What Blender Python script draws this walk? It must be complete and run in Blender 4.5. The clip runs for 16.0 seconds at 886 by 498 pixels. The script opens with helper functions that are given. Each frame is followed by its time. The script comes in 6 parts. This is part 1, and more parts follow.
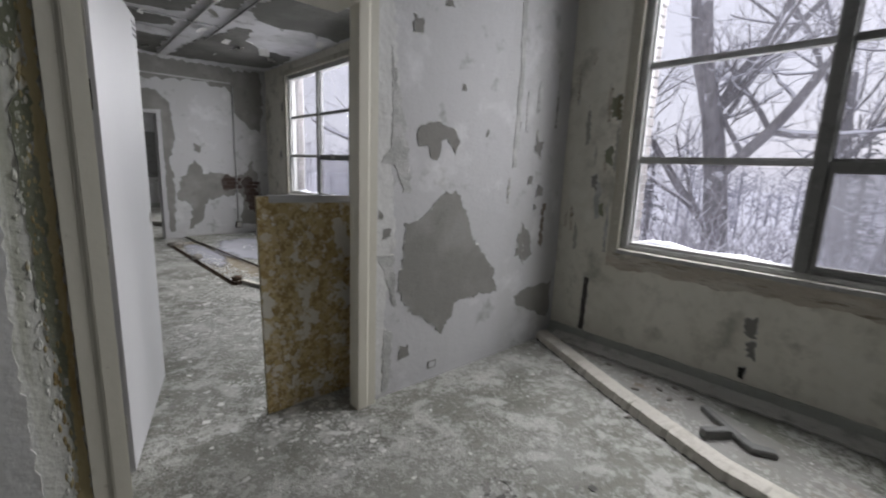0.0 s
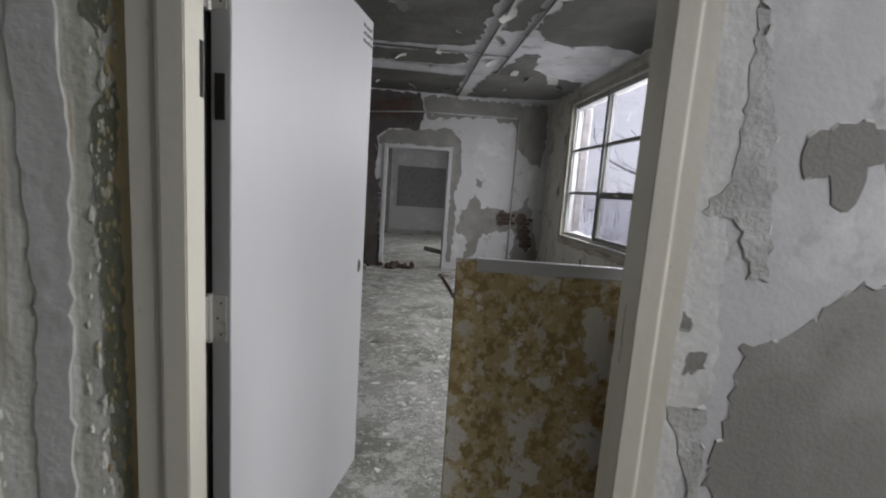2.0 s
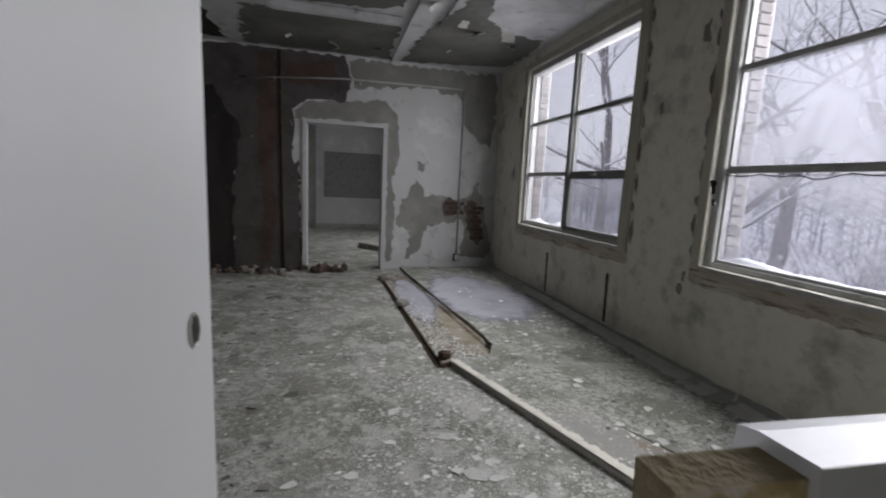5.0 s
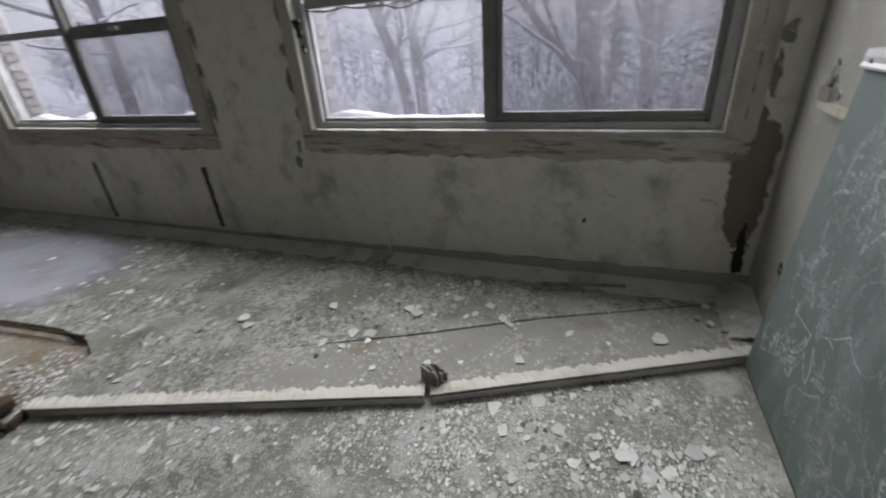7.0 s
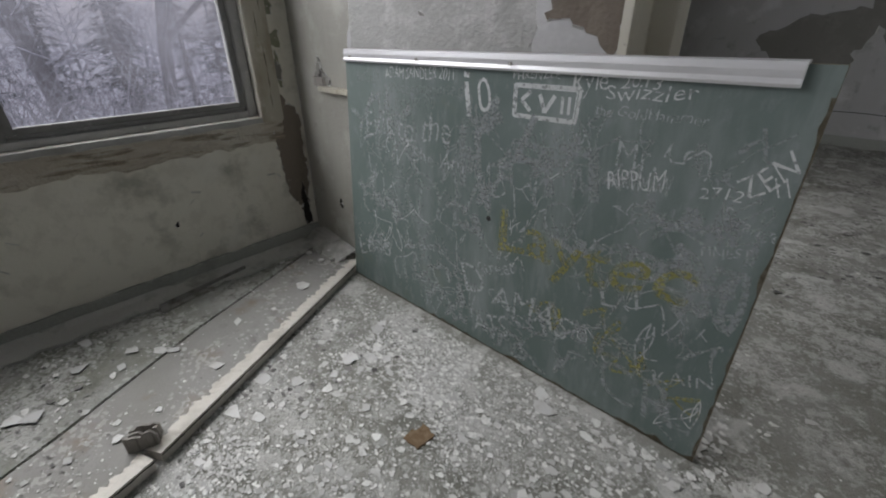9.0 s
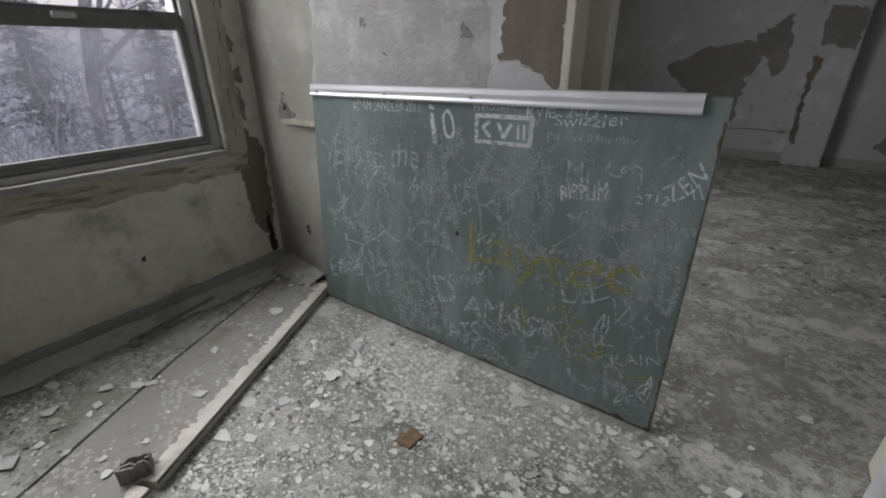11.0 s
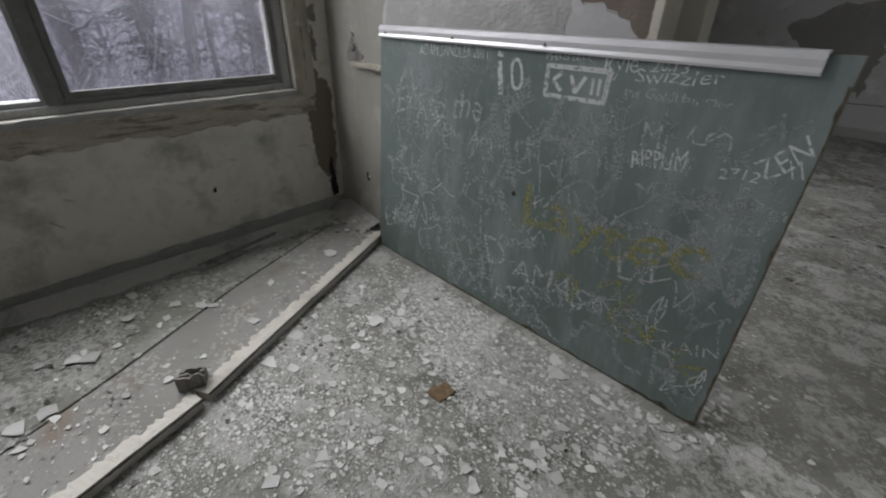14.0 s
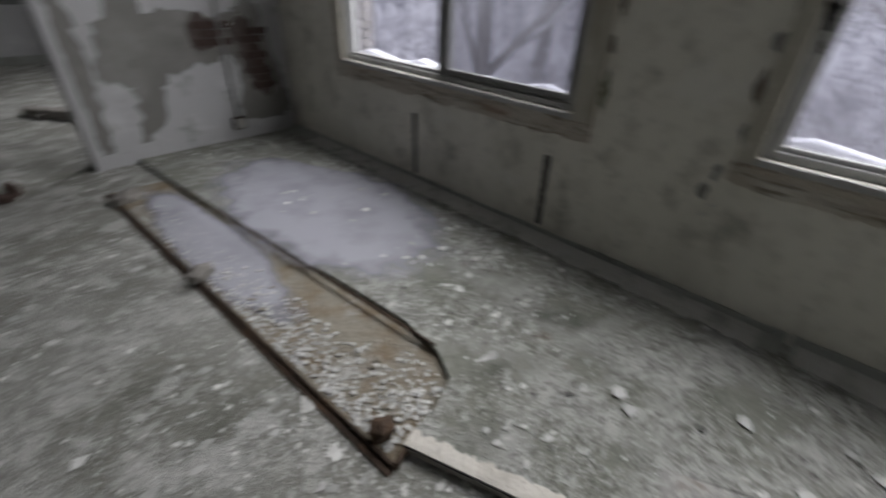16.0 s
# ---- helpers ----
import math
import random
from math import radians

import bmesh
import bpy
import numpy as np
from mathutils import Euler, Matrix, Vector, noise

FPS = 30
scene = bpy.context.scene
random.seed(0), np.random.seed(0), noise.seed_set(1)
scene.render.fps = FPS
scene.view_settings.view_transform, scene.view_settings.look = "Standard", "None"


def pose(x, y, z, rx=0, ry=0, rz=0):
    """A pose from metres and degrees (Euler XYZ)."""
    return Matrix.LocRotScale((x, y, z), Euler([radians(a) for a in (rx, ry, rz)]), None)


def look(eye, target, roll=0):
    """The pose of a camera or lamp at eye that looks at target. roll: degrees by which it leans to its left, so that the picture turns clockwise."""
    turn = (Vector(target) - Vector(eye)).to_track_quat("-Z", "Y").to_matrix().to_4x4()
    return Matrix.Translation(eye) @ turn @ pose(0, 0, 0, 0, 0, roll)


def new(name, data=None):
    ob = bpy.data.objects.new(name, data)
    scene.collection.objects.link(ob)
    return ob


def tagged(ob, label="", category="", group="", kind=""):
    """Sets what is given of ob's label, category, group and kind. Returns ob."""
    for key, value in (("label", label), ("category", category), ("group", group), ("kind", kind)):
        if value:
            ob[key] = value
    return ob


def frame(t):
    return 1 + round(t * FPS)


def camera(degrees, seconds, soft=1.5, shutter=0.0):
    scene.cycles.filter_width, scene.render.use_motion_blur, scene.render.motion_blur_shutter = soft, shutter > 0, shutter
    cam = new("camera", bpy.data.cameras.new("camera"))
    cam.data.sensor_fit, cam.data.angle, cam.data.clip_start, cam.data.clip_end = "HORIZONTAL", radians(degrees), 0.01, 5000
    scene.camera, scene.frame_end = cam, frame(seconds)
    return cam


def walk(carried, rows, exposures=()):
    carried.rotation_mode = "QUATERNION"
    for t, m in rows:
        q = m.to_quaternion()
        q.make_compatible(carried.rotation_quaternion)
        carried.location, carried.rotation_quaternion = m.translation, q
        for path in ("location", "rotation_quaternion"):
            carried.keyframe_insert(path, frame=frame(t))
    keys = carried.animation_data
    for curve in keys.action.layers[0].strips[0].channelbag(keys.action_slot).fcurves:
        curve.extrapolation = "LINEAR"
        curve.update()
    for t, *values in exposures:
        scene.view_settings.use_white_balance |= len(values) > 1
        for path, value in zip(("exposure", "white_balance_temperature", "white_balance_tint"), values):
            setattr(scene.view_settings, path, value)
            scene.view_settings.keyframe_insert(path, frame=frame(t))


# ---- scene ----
cam = camera(91.8, 16.0, soft=2.0, shutter=0.3)
PATH = [
    (0, (0.775, 0.495, 1.363), (2.096, 1.95, 0.995), 2.3),
    (0.5, (0.945, 0.788, 1.368), (1.969, 2.467, 1.002), 2.9),
    (1, (1.173, 1.0, 1.381), (1.68, 2.902, 1.029), 3.3),
    (1.5, (1.287, 1.193, 1.37), (1.537, 3.142, 0.995), 2.4),
    (2, (1.352, 1.466, 1.394), (1.553, 3.437, 1.12), 4.0),
    (2.5, (1.397, 1.716, 1.396), (1.525, 3.693, 1.126), 2.8),
    (3, (1.478, 1.989, 1.423), (1.528, 3.977, 1.212), 2.4),
    (3.2, (1.496, 2.017, 1.433), (1.513, 4.001, 1.183), 1.7),
    (4.25, (1.38, 2.37, 1.365), (1.63, 4.33, 1.07), 2.6),
    (5.3, (1.451, 2.725, 1.286), (2.227, 4.541, 0.968), 3.6),
    (5.5, (1.513, 2.787, 1.328), (2.566, 4.445, 0.95), 4.7),
    (6, (1.466, 2.91, 1.372), (3.088, 3.876, 0.711), 3.0),
    (6.5, (1.548, 3.14, 1.323), (3.132, 4.05, 0.511), -0.7),
    (7, (1.659, 3.351, 1.278), (3.324, 4.013, 0.39), -4.2),
    (7.5, (1.723, 3.456, 1.263), (3.486, 3.349, 0.324), -2.8),
    (8, (1.713, 3.659, 1.261), (3.239, 2.833, 0.266), 0.4),
    (8.5, (1.598, 3.799, 1.247), (2.905, 2.566, 0.367), 1.8),
    (9, (1.475, 3.926, 1.257), (2.707, 2.647, 0.337), -0.4),
    (9.5, (1.435, 4.0, 1.262), (2.662, 2.696, 0.369), 0.4),
    (9.7, (1.451, 4.026, 1.269), (2.628, 2.643, 0.432), 0.4),
    (12, (1.427, 4.127, 1.297), (2.451, 2.627, 0.46), -0.1),
    (12.5, (1.415, 4.138, 1.298), (2.383, 2.604, 0.457), 1.1),
    (13, (1.416, 4.114, 1.281), (2.429, 2.634, 0.395), 1.7),
    (13.5, (1.424, 4.078, 1.263), (2.54, 2.707, 0.329), 1.4),
    (14, (1.441, 4.048, 1.264), (2.679, 2.831, 0.271), 1.3),
    (14.5, (1.488, 4.1, 1.23), (2.889, 3.039, 0.276), 4.3),
    (15, (1.578, 4.245, 1.237), (3.16, 3.464, 0.295), 7.1),
    (15.5, (1.6, 4.45, 1.284), (3.366, 4.382, 0.347), 8.0),
    (15.8, (1.711, 4.618, 1.354), (3.251, 5.349, 0.308), 1.0),
    (16, (1.648, 4.777, 1.43), (2.893, 5.918, 0.358), 2.6),
]
walk(cam, [(t, look(e, g, r)) for t, e, g, r in PATH], exposures=[(0.0, 0.30), (2.5, 0.24), (5.5, 0.0), (8.5, 0.10), (9.5, 0.04), (12.5, 0.0), (14.0, -0.08), (16.0, -0.15)])

# ---- plan (metres): x towards the windows, y along them, z up ----
XW = 3.86            # inner face of the window wall
WALL = 0.30          # its thickness
YA, YB = 2.476, 2.63  # the two faces of the wall with the open door
YF = 8.98            # far wall of the second room
YC = 14.6            # back wall of the third room
YBACK = -2.85        # back wall of the first room
XL = -2.2            # left walls
H = 2.98             # ceilings
WIN = {"window_1": (-0.12, 1.96), "window_2": (2.87, 5.01), "window_3": (5.89, 8.02), "window_4": (10.3, 12.4)}
SILL, HEAD = 0.825, 2.80
DX0, DX1, DH = 0.895, 1.935, 2.12      # open doorway
FX0, FX1, FH = 1.03, 2.13, 2.05       # far doorway
SLAB = 0.032

# ---- world, sky light ----
world = bpy.data.worlds.new("overcast_sky")
scene.world = world
world.use_nodes = True
wn = world.node_tree
wn.nodes.clear()
w_out = wn.nodes.new("ShaderNodeOutputWorld")
w_bg = wn.nodes.new("ShaderNodeBackground")
w_sky = wn.nodes.new("ShaderNodeTexSky")
w_sky.sky_type = "NISHITA"
w_sky.sun_disc = False
w_sky.sun_elevation, w_sky.sun_rotation = radians(32), radians(120)
w_sky.dust_density = 4.0
w_mix = wn.nodes.new("ShaderNodeMix")
w_mix.data_type = "RGBA"
w_mix.inputs[0].default_value = 0.86
w_mix.inputs[7].default_value = (7.1, 7.1, 8.0, 1)     # cloud layer
wn.links.new(w_sky.outputs[0], w_mix.inputs[6])
wn.links.new(w_mix.outputs[2], w_bg.inputs[0])
w_bg.inputs[1].default_value = 0.10
wn.links.new(w_bg.outputs[0], w_out.inputs[0])

sun = new("sun", bpy.data.lights.new("sun", "SUN"))
sun.data.energy, sun.data.angle, sun.data.color = 0.5, radians(25), (1.0, 0.97, 0.93)
sun.matrix_world = look((0, 0, 0), (-0.6, -0.35, -0.62))

WINDOW_LIGHT = 150.0
for wname, (wy0, wy1) in WIN.items():
    sky_lamp = new("window_skylight", bpy.data.lights.new("window_skylight", "AREA"))
    sky_lamp.data.shape, sky_lamp.data.size, sky_lamp.data.size_y = "RECTANGLE", wy1 - wy0 + 0.3, 1.9
    sky_lamp.data.energy = WINDOW_LIGHT * (1.05 if wname == "window_1" else 1.0)
    sky_lamp.data.color = (0.97, 0.97, 1.0)
    ym, zm = (wy0 + wy1) / 2, HEAD - 0.15
    sky_lamp.matrix_world = look((XW + WALL + 0.62, ym, zm), (XW - 1.0, ym, zm - 1.15))


# ---- materials ----
def mat(name, base, rough=0.8, metal=0.0, spec=0.3, layers=(), bump=(), coat=0.0, rand=0.0, island=0.0, chips=()):
    """A principled material. layers: (colour, noise scale, low, high, detail, stretch, strength) laid over base by noise;
    chips: (colour, scale, share, strength) of flat angular flecks; bump: (scale, strength) pairs; rand, island: brightness spread by object or by island."""
    m = bpy.data.materials.new(name)
    m.use_nodes = True
    t = m.node_tree
    b = t.nodes["Principled BSDF"]
    b.inputs["Roughness"].default_value = rough
    b.inputs["Metallic"].default_value = metal
    b.inputs["Specular IOR Level"].default_value = spec
    b.inputs["Coat Weight"].default_value = coat
    co = t.nodes.new("ShaderNodeTexCoord").outputs["Object"]
    rgb = t.nodes.new("ShaderNodeRGB")
    rgb.outputs[0].default_value = (*base, 1)
    col = rgb.outputs[0]
    for k, (c, scale, lo, hi, detail, stretch, strength) in enumerate(layers):
        mp = t.nodes.new("ShaderNodeMapping")
        mp.inputs["Scale"].default_value = stretch
        mp.inputs["Location"].default_value = (3.7 * k + 1.3, 5.1 * k, 2.3 * k)
        t.links.new(co, mp.inputs["Vector"])
        n = t.nodes.new("ShaderNodeTexNoise")
        n.inputs["Scale"].default_value, n.inputs["Detail"].default_value, n.inputs["Roughness"].default_value = scale, detail, 0.62
        t.links.new(mp.outputs[0], n.inputs["Vector"])
        r = t.nodes.new("ShaderNodeMapRange")
        r.inputs["From Min"].default_value, r.inputs["From Max"].default_value = lo, hi
        r.inputs["To Max"].default_value = strength
        t.links.new(n.outputs[0], r.inputs["Value"])
        x = t.nodes.new("ShaderNodeMix")
        x.data_type = "RGBA"
        x.inputs[7].default_value = (*c, 1)
        t.links.new(r.outputs[0], x.inputs[0])
        t.links.new(col, x.inputs[6])
        col = x.outputs[2]
    for c, scale, share, strength in chips:
        n = t.nodes.new("ShaderNodeTexNoise")
        n.inputs["Scale"].default_value, n.inputs["Detail"].default_value = scale * 0.9, 3
        t.links.new(co, n.inputs["Vector"])
        jig = t.nodes.new("ShaderNodeVectorMath")
        jig.operation = "MULTIPLY_ADD"
        jig.inputs[1].default_value = (0.6 / scale,) * 3
        t.links.new(n.outputs["Color"], jig.inputs[0])
        t.links.new(co, jig.inputs[2])
        vo = t.nodes.new("ShaderNodeTexVoronoi")
        vo.inputs["Scale"].default_value = scale
        t.links.new(jig.outputs[0], vo.inputs["Vector"])
        sep = t.nodes.new("ShaderNodeSeparateColor")
        t.links.new(vo.outputs["Color"], sep.inputs[0])
        big = t.nodes.new("ShaderNodeTexNoise")
        big.inputs["Scale"].default_value, big.inputs["Detail"].default_value = 2.7, 4
        t.links.new(co, big.inputs["Vector"])
        add = t.nodes.new("ShaderNodeMath")
        add.operation = "MULTIPLY_ADD"
        add.inputs[1].default_value = 2.4
        t.links.new(big.outputs[0], add.inputs[0])
        t.links.new(sep.outputs[0], add.inputs[2])
        r = t.nodes.new("ShaderNodeMapRange")
        r.inputs["From Min"].default_value, r.inputs["From Max"].default_value = 2.2 - share, 2.25 - share
        r.inputs["To Max"].default_value = strength
        t.links.new(add.outputs[0], r.inputs["Value"])
        x = t.nodes.new("ShaderNodeMix")
        x.data_type = "RGBA"
        x.inputs[7].default_value = (*c, 1)
        t.links.new(r.outputs[0], x.inputs[0])
        t.links.new(col, x.inputs[6])
        col = x.outputs[2]
    for amount, kind in ((rand, "obj"), (island, "isl")):
        if amount:
            src = t.nodes.new("ShaderNodeObjectInfo").outputs["Random"] if kind == "obj" else t.nodes.new("ShaderNodeNewGeometry").outputs["Random Per Island"]
            r = t.nodes.new("ShaderNodeMapRange")
            r.inputs["To Min"].default_value, r.inputs["To Max"].default_value = 1 - amount, 1 + amount
            t.links.new(src, r.inputs["Value"])
            x = t.nodes.new("ShaderNodeVectorMath")
            x.operation = "SCALE"
            t.links.new(col, x.inputs[0])
            t.links.new(r.outputs[0], x.inputs["Scale"])
            col = x.outputs[0]
    t.links.new(col, b.inputs["Base Color"])
    normal = None
    for scale, strength in bump:
        n = t.nodes.new("ShaderNodeTexNoise")
        n.inputs["Scale"].default_value, n.inputs["Detail"].default_value = scale, 5
        t.links.new(co, n.inputs["Vector"])
        u = t.nodes.new("ShaderNodeBump")
        u.inputs["Strength"].default_value, u.inputs["Distance"].default_value = strength, 0.02
        t.links.new(n.outputs[0], u.inputs["Height"])
        if normal:
            t.links.new(normal, u.inputs["Normal"])
        normal = u.outputs[0]
    if normal:
        t.links.new(normal, b.inputs["Normal"])
    return m


ONE = (1, 1, 1)
TALL = (1, 1, 0.25)     # streaks that run down
M_WHITE = mat("aged_white_wall_paint", (0.475, 0.475, 0.48), 0.75, layers=(
    ((0.40, 0.40, 0.38), 1.3, 0.48, 0.78, 6, TALL, 0.7), ((0.27, 0.27, 0.25), 5.5, 0.60, 0.72, 8, ONE, 0.75),
    ((0.72, 0.72, 0.72), 2.6, 0.55, 0.70, 5, ONE, 0.5)), bump=((60, 0.12), (7, 0.2)))
# Cream set extra pale in colour, since this wall stands against the light.
M_GREEN = mat("dingy_cream_green_wall_paint", (0.70, 0.68, 0.60), 0.7, layers=(
    ((0.54, 0.525, 0.455), 1.6, 0.46, 0.72, 7, TALL, 0.75), ((0.30, 0.295, 0.25), 3.4, 0.53, 0.66, 9, ONE, 0.75), ((0.54, 0.52, 0.45), 11, 0.50, 0.62, 8, ONE, 0.45),
    ((0.72, 0.71, 0.65), 3.1, 0.58, 0.70, 6, ONE, 0.5)), bump=((60, 0.12), (9, 0.2)))
# Darker copy of the window wall's cream, toned for the better lit wall.
M_CREAMDIM = mat("dimmed_stained_cream_paint", (0.37, 0.36, 0.32), 0.8, layers=(
    ((0.28, 0.275, 0.245), 2.0, 0.46, 0.68, 8, TALL, 0.8), ((0.44, 0.435, 0.40), 6, 0.52, 0.66, 7, ONE, 0.6), ((0.20, 0.195, 0.17), 9, 0.62, 0.72, 8, ONE, 0.6)), bump=((60, 0.15), (9, 0.2)))
M_STREAK = mat("thick_stained_plaster", (0.80, 0.80, 0.75), 0.8, layers=(
    ((0.52, 0.53, 0.43), 17.0, 0.45, 0.60, 7, (1, 1, 0.05), 0.85), ((0.40, 0.32, 0.16), 22.0, 0.60, 0.70, 6, (1, 1, 0.04), 0.75),
    ((0.84, 0.84, 0.81), 14.0, 0.52, 0.60, 6, (1, 1, 0.12), 0.8), ((0.30, 0.31, 0.27), 40, 0.66, 0.72, 5, (1, 1, 0.3), 0.6)), bump=((60, 0.2), (10, 0.6)))
M_PALE = mat("thin_scraped_paint", (0.37, 0.37, 0.355), 0.85, layers=(
    ((0.50, 0.50, 0.49), 8, 0.48, 0.62, 8, ONE, 0.8), ((0.27, 0.265, 0.25), 20, 0.60, 0.72, 7, ONE, 0.6)), bump=((70, 0.3), (16, 0.4)))
M_ROUGH = mat("lumpy_old_paint", (0.56, 0.56, 0.545), 0.8, layers=(
    ((0.42, 0.415, 0.39), 7, 0.50, 0.64, 8, TALL, 0.7), ((0.66, 0.66, 0.65), 18, 0.55, 0.66, 7, ONE, 0.6)), bump=((40, 0.15), (9, 0.5)))
M_AMBER = mat("amber_damp_stain", (0.54, 0.46, 0.27), 0.85, layers=(((0.34, 0.24, 0.10), 14, 0.48, 0.64, 7, (1, 1, 0.1), 0.8), ((0.60, 0.57, 0.45), 9, 0.54, 0.66, 7, (1, 1, 0.15), 0.8)), bump=((50, 0.3),))
# Dark bare render, deepened in colour for the dim left of the room.
M_DIM = mat("dim_bare_render", (0.085, 0.077, 0.073), 0.9, layers=(
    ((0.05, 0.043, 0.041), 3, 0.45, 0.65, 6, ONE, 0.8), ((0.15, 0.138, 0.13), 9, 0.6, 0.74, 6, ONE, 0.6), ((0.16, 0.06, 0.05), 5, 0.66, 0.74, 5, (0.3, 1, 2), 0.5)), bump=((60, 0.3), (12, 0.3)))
M_PLASTER = mat("bare_grey_plaster", (0.215, 0.21, 0.195), 0.9, layers=(
    ((0.29, 0.285, 0.27), 2.4, 0.48, 0.68, 6, ONE, 0.8), ((0.14, 0.135, 0.125), 9, 0.58, 0.75, 7, ONE, 0.6)), bump=((90, 0.2), (12, 0.2)))
M_OLIVE = mat("old_green_undercoat", (0.23, 0.24, 0.17), 0.85, layers=(
    ((0.13, 0.10, 0.055), 6, 0.52, 0.7, 7, (1, 1, 0.15), 0.8), ((0.36, 0.37, 0.31), 3, 0.5, 0.66, 6, ONE, 0.7)), bump=((50, 0.3), (9, 0.3)))
M_BROWN = mat("damp_brown_render", (0.21, 0.18, 0.148), 0.9, layers=(
    ((0.125, 0.102, 0.083), 3.5, 0.45, 0.65, 6, TALL, 0.8), ((0.25, 0.22, 0.185), 12, 0.6, 0.75, 6, ONE, 0.5)), bump=((70, 0.3), (14, 0.3)))
M_BRICKWALL = mat("sooty_red_brick_face", (0.082, 0.057, 0.049), 0.9, layers=(
    ((0.055, 0.035, 0.030), 3, 0.45, 0.65, 6, ONE, 0.8), ((0.17, 0.13, 0.11), 14, 0.62, 0.75, 5, ONE, 0.5)), bump=((50, 0.4), (14, 0.4)))
# Near-black render; on the room's left its darkness stands in for shade.
M_NEARBLACK = mat("near_black_render", (0.038, 0.034, 0.031), 0.9, layers=(
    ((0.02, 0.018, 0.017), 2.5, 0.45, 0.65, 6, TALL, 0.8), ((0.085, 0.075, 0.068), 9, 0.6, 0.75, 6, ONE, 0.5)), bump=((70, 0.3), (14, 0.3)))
M_BRICK = mat("weathered_grey_brick", (0.235, 0.225, 0.22), 0.9, layers=(((0.17, 0.145, 0.135), 20, 0.45, 0.65, 5, ONE, 0.7),), bump=((80, 0.3),), rand=0.25)
M_MORTAR = mat("grey_mortar", (0.33, 0.325, 0.32), 0.95, bump=((60, 0.3),))
M_MORTARDARK = mat("sooty_mortar", (0.12, 0.10, 0.09), 0.95, layers=(((0.07, 0.055, 0.05), 12, 0.45, 0.65, 6, ONE, 0.7),), bump=((60, 0.3),))
M_LIP = mat("curled_paint_edge", (0.50, 0.50, 0.475), 0.7, layers=(((0.40, 0.39, 0.34), 20, 0.5, 0.7, 4, ONE, 0.7),), island=0.2)
M_CEIL = mat("stained_ceiling_paint", (0.56, 0.56, 0.57), 0.8, layers=(
    ((0.30, 0.30, 0.29), 1.4, 0.48, 0.70, 7, ONE, 0.85), ((0.16, 0.155, 0.14), 4, 0.60, 0.70, 8, ONE, 0.7)), bump=((40, 0.2), (6, 0.2)))
M_CEILBARE = mat("bare_ceiling_plaster", (0.125, 0.125, 0.112), 0.9, layers=(
    ((0.19, 0.185, 0.172), 1.8, 0.45, 0.65, 6, ONE, 0.8), ((0.11, 0.11, 0.10), 5, 0.58, 0.74, 8, ONE, 0.6)), bump=((40, 0.4), (9, 0.5)))
M_FLOOR = mat("dusty_concrete_floor", (0.235, 0.235, 0.205), 0.85, layers=(
    ((0.37, 0.37, 0.345), 1.1, 0.44, 0.66, 7, ONE, 0.8), ((0.15, 0.152, 0.128), 2.3, 0.52, 0.66, 8, ONE, 0.75),
    ((0.50, 0.50, 0.475), 5, 0.52, 0.60, 9, ONE, 0.85), ((0.56, 0.56, 0.53), 30, 0.55, 0.63, 9, ONE, 0.5),
    ((0.10, 0.10, 0.085), 17, 0.66, 0.76, 8, ONE, 0.6)), chips=(((0.52, 0.52, 0.49), 26, 0.16, 0.5), ((0.17, 0.165, 0.14), 80, 0.14, 0.3), ((0.56, 0.56, 0.53), 110, 0.22, 0.4)), bump=((120, 0.4), (30, 0.3)))
M_SLAB = mat("grimy_raised_concrete", (0.225, 0.23, 0.195), 0.85, layers=(
    ((0.42, 0.42, 0.395), 3.2, 0.45, 0.64, 9, ONE, 0.8), ((0.10, 0.105, 0.085), 3.0, 0.52, 0.68, 7, ONE, 0.75),
    ((0.56, 0.56, 0.53), 15, 0.60, 0.68, 8, ONE, 0.7), ((0.20, 0.13, 0.09), 3.6, 0.64, 0.75, 6, ONE, 0.5)), chips=(((0.50, 0.50, 0.47), 28, 0.18, 0.6), ((0.10, 0.10, 0.085), 55, 0.22, 0.5), ((0.50, 0.50, 0.47), 100, 0.22, 0.5)), bump=((100, 0.4), (26, 0.35)))
M_PLATE = mat("smooth_grey_cover_slab", (0.31, 0.305, 0.285), 0.75, layers=(
    ((0.24, 0.235, 0.21), 2.0, 0.48, 0.68, 6, ONE, 0.8), ((0.24, 0.19, 0.14), 4.5, 0.55, 0.68, 8, ONE, 0.7), ((0.14, 0.135, 0.12), 7, 0.58, 0.70, 9, ONE, 0.6),
    ((0.56, 0.55, 0.53), 12, 0.62, 0.70, 7, ONE, 0.6), ((0.22, 0.15, 0.085), 3.0, 0.60, 0.70, 8, ONE, 0.55)), chips=(((0.55, 0.54, 0.51), 70, 0.10, 0.45),), bump=((90, 0.2), (10, 0.2)))
M_STRIP = mat("chipped_cream_edging", (0.62, 0.59, 0.53), 0.7, layers=(
    ((0.36, 0.34, 0.29), 5, 0.5, 0.7, 7, ONE, 0.7), ((0.20, 0.17, 0.13), 22, 0.64, 0.74, 6, ONE, 0.7)), bump=((60, 0.3),))
M_COVE = mat("grey_terrazzo_base", (0.33, 0.34, 0.31), 0.65, layers=(
    ((0.40, 0.41, 0.38), 90, 0.52, 0.62, 3, ONE, 0.6), ((0.12, 0.125, 0.11), 4, 0.54, 0.72, 6, ONE, 0.5)), bump=((60, 0.15),))
